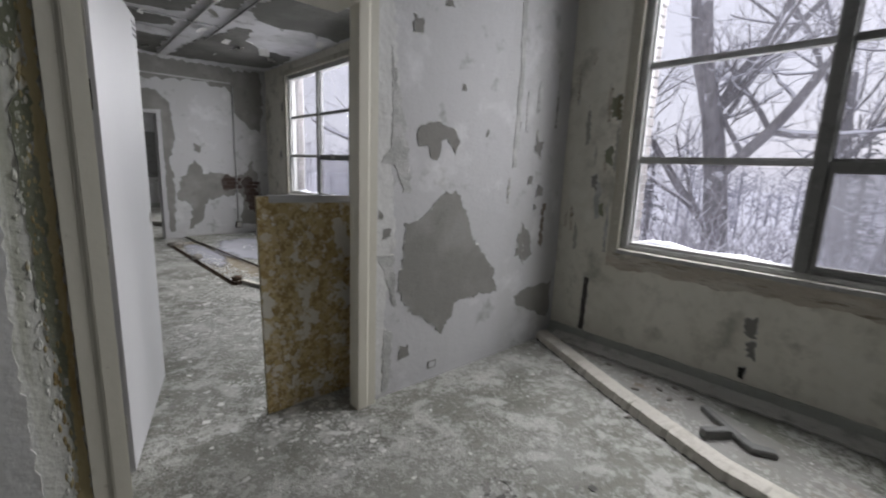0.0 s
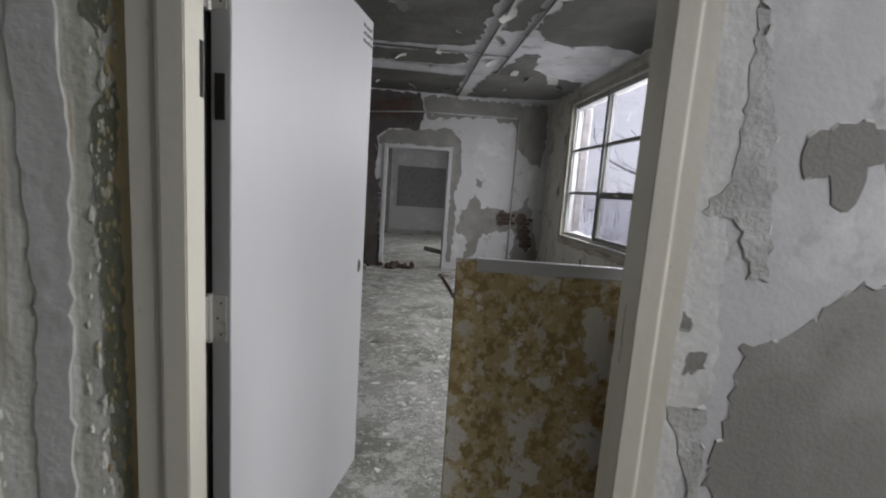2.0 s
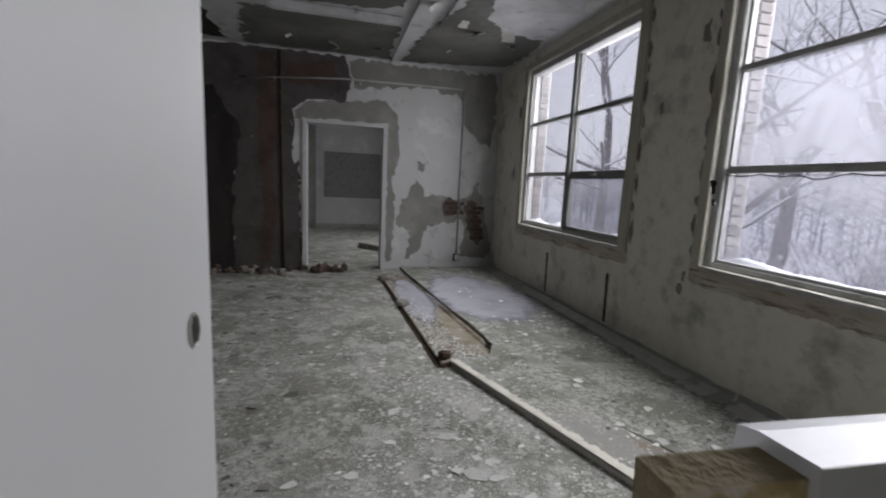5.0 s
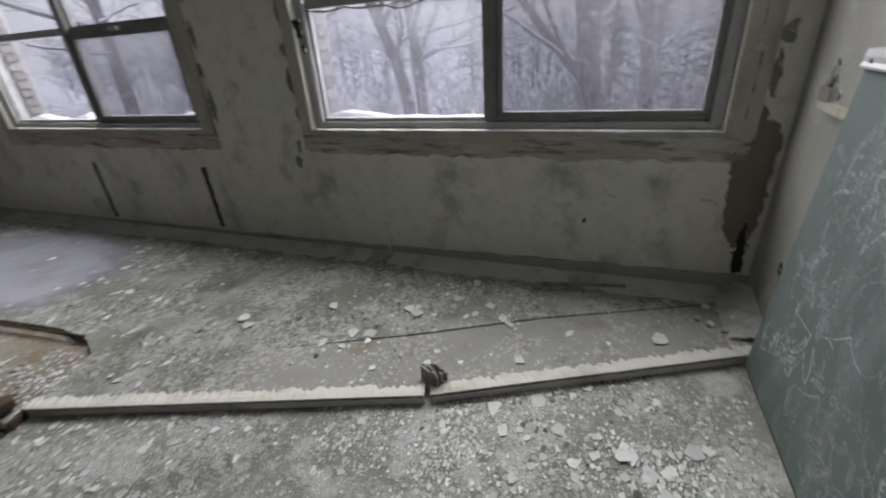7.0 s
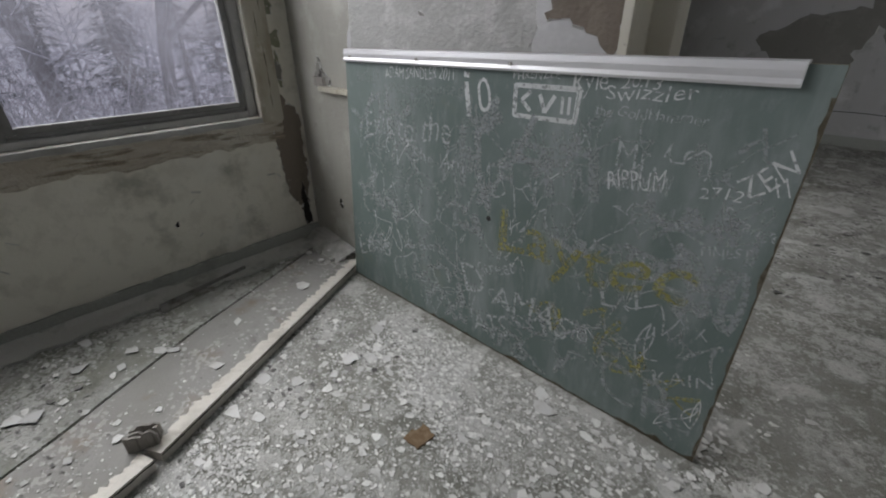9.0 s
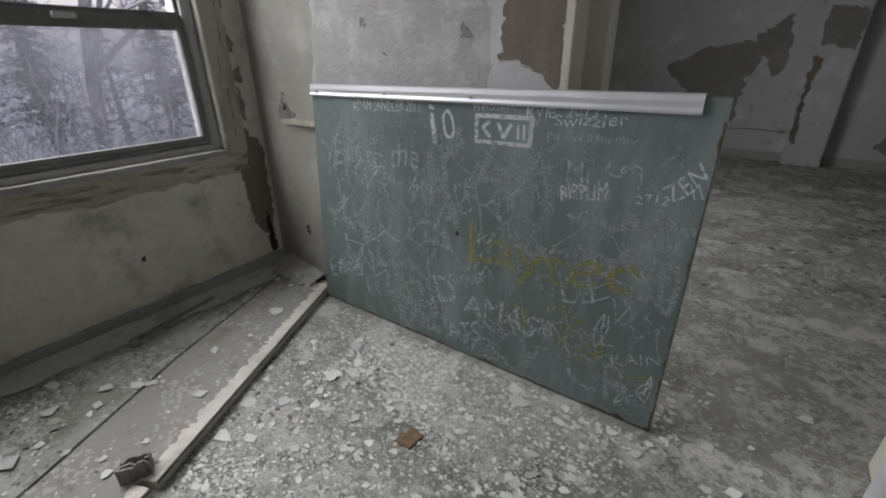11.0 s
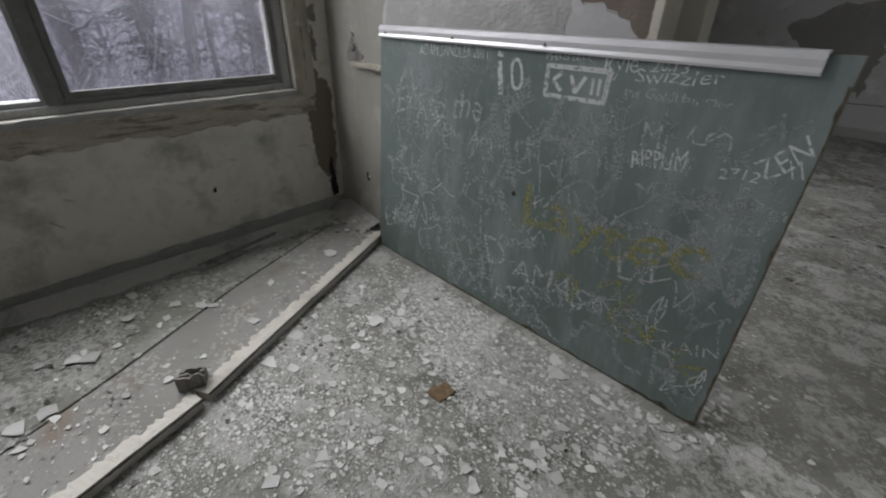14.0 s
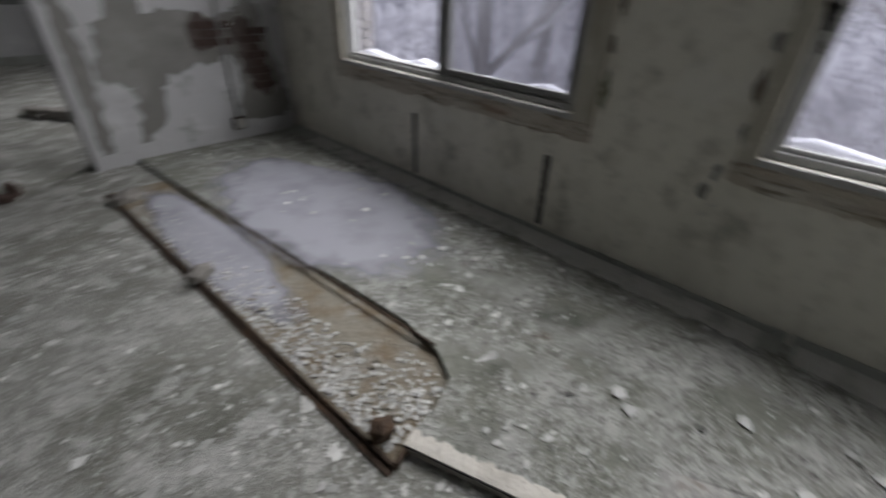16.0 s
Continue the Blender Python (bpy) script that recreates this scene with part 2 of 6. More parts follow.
M_DUST = mat("pale_plaster_dust", (0.50, 0.50, 0.47), 0.95, layers=(((0.25, 0.25, 0.22), 7, 0.5, 0.68, 7, ONE, 0.8),), bump=((50, 0.5),))
M_DOOR = mat("grey_white_door_paint", (0.48, 0.48, 0.49), 0.45, spec=0.4, layers=(
    ((0.42, 0.42, 0.42), 1.5, 0.45, 0.75, 5, TALL, 0.6), ((0.40, 0.39, 0.36), 26, 0.70, 0.76, 5, ONE, 0.5)), bump=((14, 0.04),))
M_CREAM = mat("cream_door_frame_paint", (0.56, 0.54, 0.46), 0.5, spec=0.4, layers=(
    ((0.44, 0.42, 0.34), 3, 0.5, 0.75, 6, TALL, 0.7), ((0.33, 0.30, 0.24), 30, 0.66, 0.74, 5, ONE, 0.6)), bump=((25, 0.08),))
M_STEEL = mat("dull_steel", (0.50, 0.49, 0.46), 0.42, metal=0.35, layers=(((0.26, 0.24, 0.2), 30, 0.5, 0.7, 5, ONE, 0.7),))
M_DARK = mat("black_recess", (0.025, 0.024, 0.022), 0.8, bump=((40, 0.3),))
M_ALU = mat("satin_aluminium_rail", (0.66, 0.66, 0.67), 0.42, metal=0.35, layers=(((0.5, 0.5, 0.5), 9, 0.5, 0.7, 5, (0.2, 1, 1), 0.6),), bump=((40, 0.04),))
M_FRAME = mat("weathered_grey_window_paint", (0.40, 0.40, 0.39), 0.6, layers=(
    ((0.27, 0.265, 0.25), 7, 0.5, 0.68, 7, ONE, 0.7), ((0.56, 0.56, 0.55), 18, 0.6, 0.7, 5, ONE, 0.6)), bump=((60, 0.15),))
M_SASH = mat("dark_grey_sash_paint", (0.20, 0.20, 0.195), 0.55, layers=(
    ((0.12, 0.12, 0.115), 9, 0.5, 0.68, 7, ONE, 0.7), ((0.34, 0.34, 0.33), 24, 0.62, 0.7, 5, ONE, 0.6)), bump=((60, 0.15),))
M_CASING = mat("flaking_cream_casing", (0.45, 0.43, 0.36), 0.7, layers=(
    ((0.30, 0.26, 0.19), 6, 0.5, 0.66, 7, TALL, 0.8), ((0.55, 0.54, 0.48), 14, 0.58, 0.68, 6, ONE, 0.7)), bump=((40, 0.35),))
# The dark stretched layer paints crack shade that the relief alone barely shows.
M_RAW = mat("raw_broken_sill_plaster", (0.46, 0.42, 0.35), 0.9, layers=(
    ((0.58, 0.56, 0.49), 7, 0.46, 0.62, 8, (1, 0.4, 1.6), 0.85), ((0.21, 0.175, 0.13), 16, 0.53, 0.62, 8, (1, 0.25, 1.8), 0.85), ((0.44, 0.32, 0.25), 4, 0.58, 0.70, 6, (1, 0.5, 1.5), 0.5)), bump=((70, 0.6), (16, 0.6)))
M_RUST = mat("rusted_steel", (0.068, 0.048, 0.036), 0.85, metal=0.2, layers=(
    ((0.125, 0.08, 0.05), 9, 0.48, 0.66, 7, ONE, 0.8), ((0.04, 0.03, 0.025), 4, 0.5, 0.7, 6, ONE, 0.7)), bump=((70, 0.4),))
M_TRENCH = mat("rust_stained_trench_bed", (0.29, 0.265, 0.215), 0.8, layers=(
    ((0.20, 0.145, 0.085), 5, 0.46, 0.64, 8, ONE, 0.8), ((0.46, 0.45, 0.42), 8, 0.55, 0.68, 7, ONE, 0.8)), bump=((60, 0.5), (10, 0.5)))
M_WOOD = mat("split_grey_wood", (0.26, 0.245, 0.225), 0.85, layers=(
    ((0.28, 0.265, 0.24), 9, 0.48, 0.66, 7, (6, 6, 0.6), 0.8), ((0.06, 0.045, 0.035), 12, 0.55, 0.7, 6, (6, 6, 0.6), 0.7)), bump=((60, 0.4),))
M_TILE = mat("brown_hardboard_scrap", (0.17, 0.115, 0.065), 0.85, layers=(((0.27, 0.2, 0.13), 40, 0.5, 0.7, 5, ONE, 0.7),), bump=((90, 0.3),))
M_FLAKE = mat("fallen_paint_flakes", (0.60, 0.60, 0.575), 0.75, layers=(((0.42, 0.42, 0.39), 25, 0.5, 0.7, 4, ONE, 0.7),), island=0.32)
M_BIGFLAKE = mat("large_paint_flake", (0.62, 0.62, 0.60), 0.7, layers=(((0.44, 0.43, 0.39), 18, 0.5, 0.7, 5, ONE, 0.7),), bump=((60, 0.1),), rand=0.15)
# Broken litter, toned dark so that it also shades the dim floor.
M_LITTER = mat("dark_toned_floor_litter", (0.19, 0.185, 0.175), 0.9, island=0.55)
# Pale lavender base stands in for the window's reflection on the ice.
M_ICE = mat("thin_ice_with_painted_sheen", (0.44, 0.44, 0.49), 0.22, spec=0.6, layers=(((0.30, 0.30, 0.33), 2.2, 0.48, 0.68, 6, ONE, 0.7),), bump=((4, 0.03),))


def fade_to_edge(m):
    """Fades the ice and its painted sheen towards the rim, till the floor shows through."""
    t = m.node_tree
    tc, ba, gr = t.nodes.new("ShaderNodeTexCoord"), t.nodes.new("ShaderNodeMapping"), t.nodes.new("ShaderNodeTexGradient")
    gr.gradient_type = "SPHERICAL"
    ba.inputs["Location"].default_value = (-1.0, -1.0, 0.0)
    ba.inputs["Scale"].default_value = (2.0, 2.0, 0.0)
    t.links.new(tc.outputs["Generated"], ba.inputs["Vector"])
    t.links.new(ba.outputs[0], gr.inputs["Vector"])
    n, a, r = t.nodes.new("ShaderNodeTexNoise"), t.nodes.new("ShaderNodeMath"), t.nodes.new("ShaderNodeMapRange")
    n.inputs["Scale"].default_value, n.inputs["Detail"].default_value = 5.0, 7
    t.links.new(tc.outputs["Object"], n.inputs["Vector"])
    a.operation = "MULTIPLY_ADD"
    a.inputs[1].default_value = 0.5
    t.links.new(n.outputs[0], a.inputs[0])
    t.links.new(gr.outputs["Fac"], a.inputs[2])
    r.inputs["From Min"].default_value, r.inputs["From Max"].default_value = 0.36, 0.62
    t.links.new(a.outputs[0], r.inputs["Value"])
    clear, x = t.nodes.new("ShaderNodeBsdfTransparent"), t.nodes.new("ShaderNodeMixShader")
    t.links.new(r.outputs[0], x.inputs[0])
    t.links.new(clear.outputs[0], x.inputs[1])
    t.links.new(t.nodes["Principled BSDF"].outputs[0], x.inputs[2])
    t.links.new(x.outputs[0], t.nodes["Material Output"].inputs[0])


fade_to_edge(M_ICE)
M_SLATE = mat("chalk_dusted_green_board", (0.122, 0.158, 0.146), 0.7, layers=(
    ((0.195, 0.230, 0.222), 1.5, 0.42, 0.72, 7, ONE, 0.8), ((0.27, 0.30, 0.295), 7.0, 0.50, 0.72, 8, (1, 1, 0.22), 0.75), ((0.26, 0.28, 0.285), 30, 0.56, 0.70, 8, (1, 1, 0.5), 0.5),
    ((0.20, 0.20, 0.11), 1.3, 0.62, 0.76, 5, ONE, 0.5)), bump=((120, 0.05),))
M_GLUE = mat("glue_mottled_brown_backing", (0.57, 0.455, 0.24), 0.85, layers=(
    ((0.29, 0.195, 0.075), 24, 0.48, 0.55, 9, ONE, 0.75), ((0.70, 0.62, 0.43), 34, 0.52, 0.58, 8, ONE, 0.75), ((0.40, 0.29, 0.125), 6, 0.45, 0.65, 6, TALL, 0.5),
    ((0.70, 0.67, 0.58), 16, 0.57, 0.61, 8, ONE, 0.8), ((0.78, 0.75, 0.68), 6.5, 0.555, 0.575, 9, ONE, 0.92)), bump=((60, 0.4),))
M_CHIP = mat("pressed_board_edge", (0.20, 0.165, 0.10), 0.9, bump=((120, 0.4),))
M_EDGEDIRT = mat("brown_edge_dirt", (0.07, 0.06, 0.04), 0.9, layers=(((0.13, 0.12, 0.09), 40, 0.45, 0.6, 6, ONE, 0.8),), bump=((90, 0.3),))
M_DUSTSTEEL = mat("dust_caked_steel", (0.27, 0.27, 0.25), 0.85, layers=(((0.14, 0.12, 0.10), 20, 0.5, 0.65, 6, ONE, 0.7),), bump=((60, 0.3),))
M_NEEDLE = mat("snow_dusted_needles", (0.10, 0.11, 0.115), 0.9, layers=(((0.50, 0.51, 0.57), 3.5, 0.52, 0.66, 6, ONE, 0.7),), island=0.35)
M_SNOW = mat("snow", (0.84, 0.85, 0.90), 0.8, layers=(((0.70, 0.71, 0.78), 0.5, 0.45, 0.7, 5, ONE, 0.6),), bump=((3, 0.3), (18, 0.1)))
# Bark and twigs are greyed lighter, with some haze in their colour.
M_BARK = mat("haze_paled_snowy_bark", (0.20, 0.19, 0.20), 0.9, layers=(
    ((0.12, 0.112, 0.115), 7, 0.45, 0.6, 6, TALL, 0.8), ((0.75, 0.75, 0.8), 2.6, 0.60, 0.66, 5, ONE, 0.7)), bump=((20, 0.6),))
M_TWIG = mat("haze_paled_frosted_twigs", (0.28, 0.27, 0.30), 0.9, layers=(((0.78, 0.78, 0.84), 1.6, 0.48, 0.60, 5, ONE, 0.8),))
# Paler than near bark: air haze is put into the colour.
M_FARWOOD = mat("haze_paled_far_woods", (0.30, 0.30, 0.34), 0.95, layers=(((0.70, 0.70, 0.76), 0.7, 0.50, 0.62, 6, ONE, 0.75),), island=0.3)
M_ROOF = mat("snowy_roof", (0.78, 0.78, 0.84), 0.9, bump=((2, 0.2),))
M_SIDING = mat("grey_siding", (0.26, 0.26, 0.29), 0.9, layers=(((0.2, 0.2, 0.22), 0.6, 0.4, 0.6, 4, (1, 1, 6), 0.6),))


def chalk(name, colour, cover):
    """Chalk that lies broken over the board: part of it lets the board show."""
    m = mat(name, colour, 0.95)
    t = m.node_tree
    b, out = t.nodes["Principled BSDF"], t.nodes["Material Output"]
    n = t.nodes.new("ShaderNodeTexNoise")
    n.inputs["Scale"].default_value, n.inputs["Detail"].default_value = 70, 6
    t.links.new(t.nodes.new("ShaderNodeTexCoord").outputs["Object"], n.inputs["Vector"])
    r = t.nodes.new("ShaderNodeMapRange")
    r.inputs["From Min"].default_value, r.inputs["From Max"].default_value = 0.62 - cover * 0.3, 0.74 - cover * 0.3
    r.inputs["To Max"].default_value = min(1.0, cover + 0.1)
    r.inputs["To Min"].default_value = cover * 0.45
    t.links.new(n.outputs[0], r.inputs["Value"])
    clear, x = t.nodes.new("ShaderNodeBsdfTransparent"), t.nodes.new("ShaderNodeMixShader")
    t.links.new(r.outputs[0], x.inputs[0])
    t.links.new(clear.outputs[0], x.inputs[1])
    t.links.new(b.outputs[0], x.inputs[2])
    t.links.new(x.outputs[0], out.inputs[0])
    return m


M_CHALK = chalk("white_chalk", (0.58, 0.60, 0.60), 0.85)
M_CHALKMID = chalk("soft_white_chalk", (0.46, 0.49, 0.49), 0.70)
M_CHALKFAINT = chalk("rubbed_white_chalk", (0.34, 0.37, 0.37), 0.62)
M_CHALKYEL = chalk("faded_yellow_chalk", (0.33, 0.32, 0.125), 0.58)
M_INK = chalk("faded_marker_ink", (0.20, 0.20, 0.21), 0.6)


def glass(name, dirt, tint):
    """Window glass: clear with a fresnel gloss, under a film of grime that scatters light."""
    m = bpy.data.materials.new(name)
    m.use_nodes = True
    t = m.node_tree
    t.nodes.clear()
    out = t.nodes.new("ShaderNodeOutputMaterial")
    clear, gloss, film = t.nodes.new("ShaderNodeBsdfTransparent"), t.nodes.new("ShaderNodeBsdfGlossy"), t.nodes.new("ShaderNodeBsdfTranslucent")
    film2, addf = t.nodes.new("ShaderNodeBsdfDiffuse"), t.nodes.new("ShaderNodeMixShader")
    gloss.inputs["Roughness"].default_value = 0.05
    clear.inputs[0].default_value = (*tint, 1)
    film.inputs[0].default_value = (0.30, 0.30, 0.335, 1)
    film2.inputs[0].default_value = (0.40, 0.40, 0.44, 1)
    addf.inputs[0].default_value = 0.4
    t.links.new(film.outputs[0], addf.inputs[1])
    t.links.new(film2.outputs[0], addf.inputs[2])
    lw, fr = t.nodes.new("ShaderNodeLayerWeight"), t.nodes.new("ShaderNodeMath")
    lw.inputs[0].default_value = 0.5
    fr.operation = "POWER"
    fr.inputs[1].default_value = 4.0
    t.links.new(lw.outputs["Facing"], fr.inputs[0])
    x1, x2 = t.nodes.new("ShaderNodeMixShader"), t.nodes.new("ShaderNodeMixShader")
    t.links.new(fr.outputs[0], x1.inputs[0])
    t.links.new(clear.outputs[0], x1.inputs[1])
    t.links.new(gloss.outputs[0], x1.inputs[2])
    n = t.nodes.new("ShaderNodeTexNoise")
    n.inputs["Scale"].default_value, n.inputs["Detail"].default_value = 1.7, 7
    t.links.new(t.nodes.new("ShaderNodeTexCoord").outputs["Object"], n.inputs["Vector"])
    r = t.nodes.new("ShaderNodeMapRange")
    r.inputs["From Min"].default_value, r.inputs["From Max"].default_value = 0.40, 0.66
    r.inputs["To Min"].default_value, r.inputs["To Max"].default_value = dirt * 0.35, dirt
    t.links.new(n.outputs[0], r.inputs["Value"])
    t.links.new(r.outputs[0], x2.inputs[0])
    t.links.new(x1.outputs[0], x2.inputs[1])
    t.links.new(addf.outputs[0], x2.inputs[2])
    t.links.new(x2.outputs[0], out.inputs[0])
    return m


M_GLASS = glass("window_glass", 0.07, (0.97, 0.97, 0.99))
M_FOGGED = glass("fogged_window_glass", 0.55, (0.95, 0.95, 0.98))
M_DIRTY = glass("grimy_window_glass", 0.27, (0.66, 0.66, 0.69))


# ---- mesh helpers ----
def box(g, x0, y0, z0, x1, y1, z1):
    v, f = g
    n = len(v)
    v += [(x0, y0, z0), (x1, y0, z0), (x1, y1, z0), (x0, y1, z0), (x0, y0, z1), (x1, y0, z1), (x1, y1, z1), (x0, y1, z1)]
    f += [(n, n + 3, n + 2, n + 1), (n + 4, n + 5, n + 6, n + 7), (n, n + 1, n + 5, n + 4), (n + 1, n + 2, n + 6, n + 5), (n + 2, n + 3, n + 7, n + 6), (n + 3, n, n + 4, n + 7)]
    return g


def prism(g, outline, z0, z1, place=lambda x, y, z: (x, y, z)):
    """A flat outline (counter-clockwise) drawn up from z0 to z1."""
    v, f = g
    n, k = len(v), len(outline)
    v += [place(x, y, z0) for x, y in outline] + [place(x, y, z1) for x, y in outline]
    f.append(tuple(n + i for i in reversed(range(k))))
    f.append(tuple(n + k + i for i in range(k)))
    f += [(n + i, n + (i + 1) % k, n + k + (i + 1) % k, n + k + i) for i in range(k)]
    return g


def tube(g, pts, radii, sides=6):
    """A round tube through points, with a radius at each."""
    v, f = g
    n = len(v)
    pts = [Vector(p) for p in pts]
    for i, p in enumerate(pts):
        d = (pts[min(i + 1, len(pts) - 1)] - pts[max(i - 1, 0)]).normalized()
        a = d.cross((0, 0, 1) if abs(d.z) < 0.9 else (1, 0, 0)).normalized()
        b = d.cross(a)
        for k in range(sides):
            w = 2 * math.pi * k / sides
            v.append(tuple(p + (a * math.cos(w) + b * math.sin(w)) * radii[i]))
    for i in range(len(pts) - 1):
        for k in range(sides):
            k2 = (k + 1) % sides
            f.append((n + i * sides + k, n + i * sides + k2, n + (i + 1) * sides + k2, n + (i + 1) * sides + k))
    f.append(tuple(n + k for k in reversed(range(sides))))
    f.append(tuple(n + (len(pts) - 1) * sides + k for k in range(sides)))
    return g


def mesh_of(name, g, material, bevel=0.0, smooth=False, tri=False):
    me = bpy.data.meshes.new(name)
    me.from_pydata([tuple(p) for p in g[0]], [], g[1])
    if bevel or tri:
        bm = bmesh.new()
        bm.from_mesh(me)
        if tri:
            bmesh.ops.triangulate(bm, faces=[f for f in bm.faces if len(f.verts) > 4])
        if bevel:
            bmesh.ops.bevel(bm, geom=bm.edges[:], offset=bevel, segments=2, affect="EDGES", clamp_overlap=True)
        bm.to_mesh(me)
        bm.free()
    if smooth:
        me.shade_smooth()
    me.materials.append(material)
    return me


def part(name, g, material, parent, label="", bevel=0.0, smooth=False, tri=False, local=False):
    """One mesh under a thing or a part. g is in world metres, or in its parent's own metres if local."""
    ob = new(name, mesh_of(name, g, material, bevel, smooth, tri))
    ob.parent = parent
    if not local and parent.type == "EMPTY":
        ob.matrix_parent_inverse = parent.matrix_basis.inverted()
    return tagged(ob, label)


def thing(name, base, label, category, group="", kind=""):
    ob = new(name)
    ob.empty_display_size = 0.1
    ob.matrix_basis = base if isinstance(base, Matrix) else Matrix.Translation(base)
    return tagged(ob, label, category, group, kind)


def solid(name, g, material, label, category="", group="", kind="structure", bevel=0.0, smooth=False, tri=False):
    return tagged(new(name, mesh_of(name, g, material, bevel, smooth, tri)), label, category, group, kind)


def ragged(outline, rough=0.012, step=0.025, rng=random):
    """An outline with torn, uneven edges."""
    out = []
    k = len(outline)
    for i in range(k):
        a, b = outline[i], outline[(i + 1) % k]
        d = math.dist(a, b)
        n = max(1, int(d / step))
        for j in range(n):
            t = j / n
            x, y = a[0] + (b[0] - a[0]) * t, a[1] + (b[1] - a[1]) * t
            s = rough * (1.6 if rng.random() < 0.15 else 1.0)
            out.append((x + rng.uniform(-s, s), y + rng.uniform(-s, s)))
    return out


def area2(o):
    return sum(o[i][0] * o[(i + 1) % len(o)][1] - o[(i + 1) % len(o)][0] * o[i][1] for i in range(len(o)))


def peel(wall, face, outline, material, seed, name="bare_patch", label="", rough=0.013, deep=0.0025, lips=0.22, step=0.02):
    """A patch where paint has come off, with curled paint left standing along its torn edge. face maps (u, v, out) into the room."""
    rng = random.Random(seed)
    o = ragged(outline, rough, step, rng)
    if area2(o) < 0:
        o.reverse()
    deep += 0.0003 * (seed % 7)
    g = prism(([], []), o, -0.001, deep, face)
    patch = part(name, g, material, wall, label, tri=True)
    lip = ([], [])
    k = len(o)
    cx, cy = sum(p[0] for p in o) / k, sum(p[1] for p in o) / k
    for i in range(k):
        if rng.random() > lips:
            continue
        a, b = o[i], o[(i + 1) % k]
        nx, ny = b[1] - a[1], a[0] - b[0]
        d = math.hypot(nx, ny) or 1
        w = rng.uniform(0.003, 0.010)
        nx, ny = nx / d * w, ny / d * w
        n = len(lip[0])
        rise = deep + rng.uniform(0.001, 0.006)
        lip[0].extend([face(a[0] + nx, a[1] + ny, 0.001), face(b[0] + nx, b[1] + ny, 0.001), face(b[0], b[1], rise), face(a[0], a[1], rise * rng.uniform(0.5, 1))])
        lip[1].append((n, n + 1, n + 2, n + 3))
    if lip[1]:
        part("paint_lip", lip, M_LIP, patch)
    return patch


def wall_with_holes(g, axis, at0, at1, u0, u1, z0, z1, holes):
    """A wall slab between at0 and at1 across axis, along u, with rectangular holes (u0, u1, z0, z1) right through it."""
    us = sorted({u0, u1, *[h[0] for h in holes], *[h[1] for h in holes]})
    for a, b in zip(us, us[1:]):
        mid = (a + b) / 2
        spans, low = [], z0
        for h in sorted((h for h in holes if h[0] < mid < h[1]), key=lambda h: h[2]):
            if h[2] > low:
                spans.append((low, h[2]))
            low = h[3]
        if low < z1:
            spans.append((low, z1))
        for lo, hi in spans:
            if axis == "x":
                box(g, at0, a, lo, at1, b, hi)
            else:
                box(g, a, at0, lo, b, at1, hi)
    return g


def on_y(y, sign):
    """Face of a wall at y whose room lies towards sign: (u, v) are x and z."""
    return lambda u, v, w: (u, y + sign * w, v)


def on_x(x, sign):
    return lambda u, v, w: (x + sign * w, u, v)


def on_z(z, sign):
    return lambda u, v, w: (u, v, z + sign * w)


# ---- the shell ----
OPEN0, OPEN1 = DX0 - 0.075, DX1 + 0.095
holes = [(a, b, SILL, HEAD) for a, b in WIN.values()]
wall_windows = solid("wall_east", wall_with_holes(([], []), "x", XW, XW + WALL, YBACK - 0.2, YC + 0.2, 0, H, holes), M_GREEN,
                     "long cream-green painted masonry wall with large windows, mouldy", "wall")
wall_door = solid("wall_middle", wall_with_holes(([], []), "y", YA, YB, XL, XW, 0, H, [(OPEN0, OPEN1, 0, DH + 0.06)]), M_WHITE,
                  "white painted plaster wall with large peeled patches and a doorway", "wall")
wall_far = solid("wall_north", wall_with_holes(([], []), "y", YF, YF + 0.2, XL, XW, 0, H, [(FX0, FX1, 0, FH)]), M_WHITE,
                 "white plaster wall crumbling to grey render and brick, with a doorway", "wall")
wall_end = solid("wall_room_end", box(([], []), XL - 0.2, YC, 0, XW, YC + 0.2, H), M_WHITE, "plain white wall at the end of the far room", "wall")
wall_back = solid("wall_south", box(([], []), XL - 0.2, YBACK - 0.2, 0, XW, YBACK, H), M_WHITE, "white plaster wall with a large dark peeled patch", "wall")
wall_left = solid("wall_west", box(([], []), XL - 0.2, YBACK, 0, XL, YC, H), M_WHITE, "plain dingy white side wall", "wall")
floor = solid("floor", box(([], []), XL - 0.2, YBACK - 0.2, -0.25, XW + WALL - 0.02, YC + 0.2, -0.12), M_SLAB, "concrete sub-floor", "floor")
# walking surface, with the open trench left out of it
TR = [(2.17, 5.44), (2.05, 8.45), (2.40, 8.45), (2.46, 8.17), (2.66, 6.20), (2.68, 5.95), (2.65, 5.70), (2.58, 5.56), (2.44, 5.48), (2.28, 5.45)]
g = box(([], []), XL, YBACK, -0.12, XW, 5.44, 0)
box(g, XL, 8.45, -0.12, XW, YC, 0)
prism(g, [(XL, 5.44), (2.17, 5.44), (2.05, 8.45), (XL, 8.45)], -0.12, 0)
prism(g, [(2.28, 5.44), (XW, 5.44), (XW, 8.45), (2.40, 8.45), (2.46, 8.17), (2.66, 6.20), (2.68, 5.95), (2.65, 5.70), (2.58, 5.56), (2.44, 5.48)], -0.12, 0)
floor_top = part("floor_surface", g, M_FLOOR, floor, "grey-green concrete floor strewn with white dust", tri=True)
trench_bed = part("trench_bed", prism(([], []), TR, -0.115, 0.006), M_TRENCH, floor, "rust-stained bed of an open trench", tri=True)
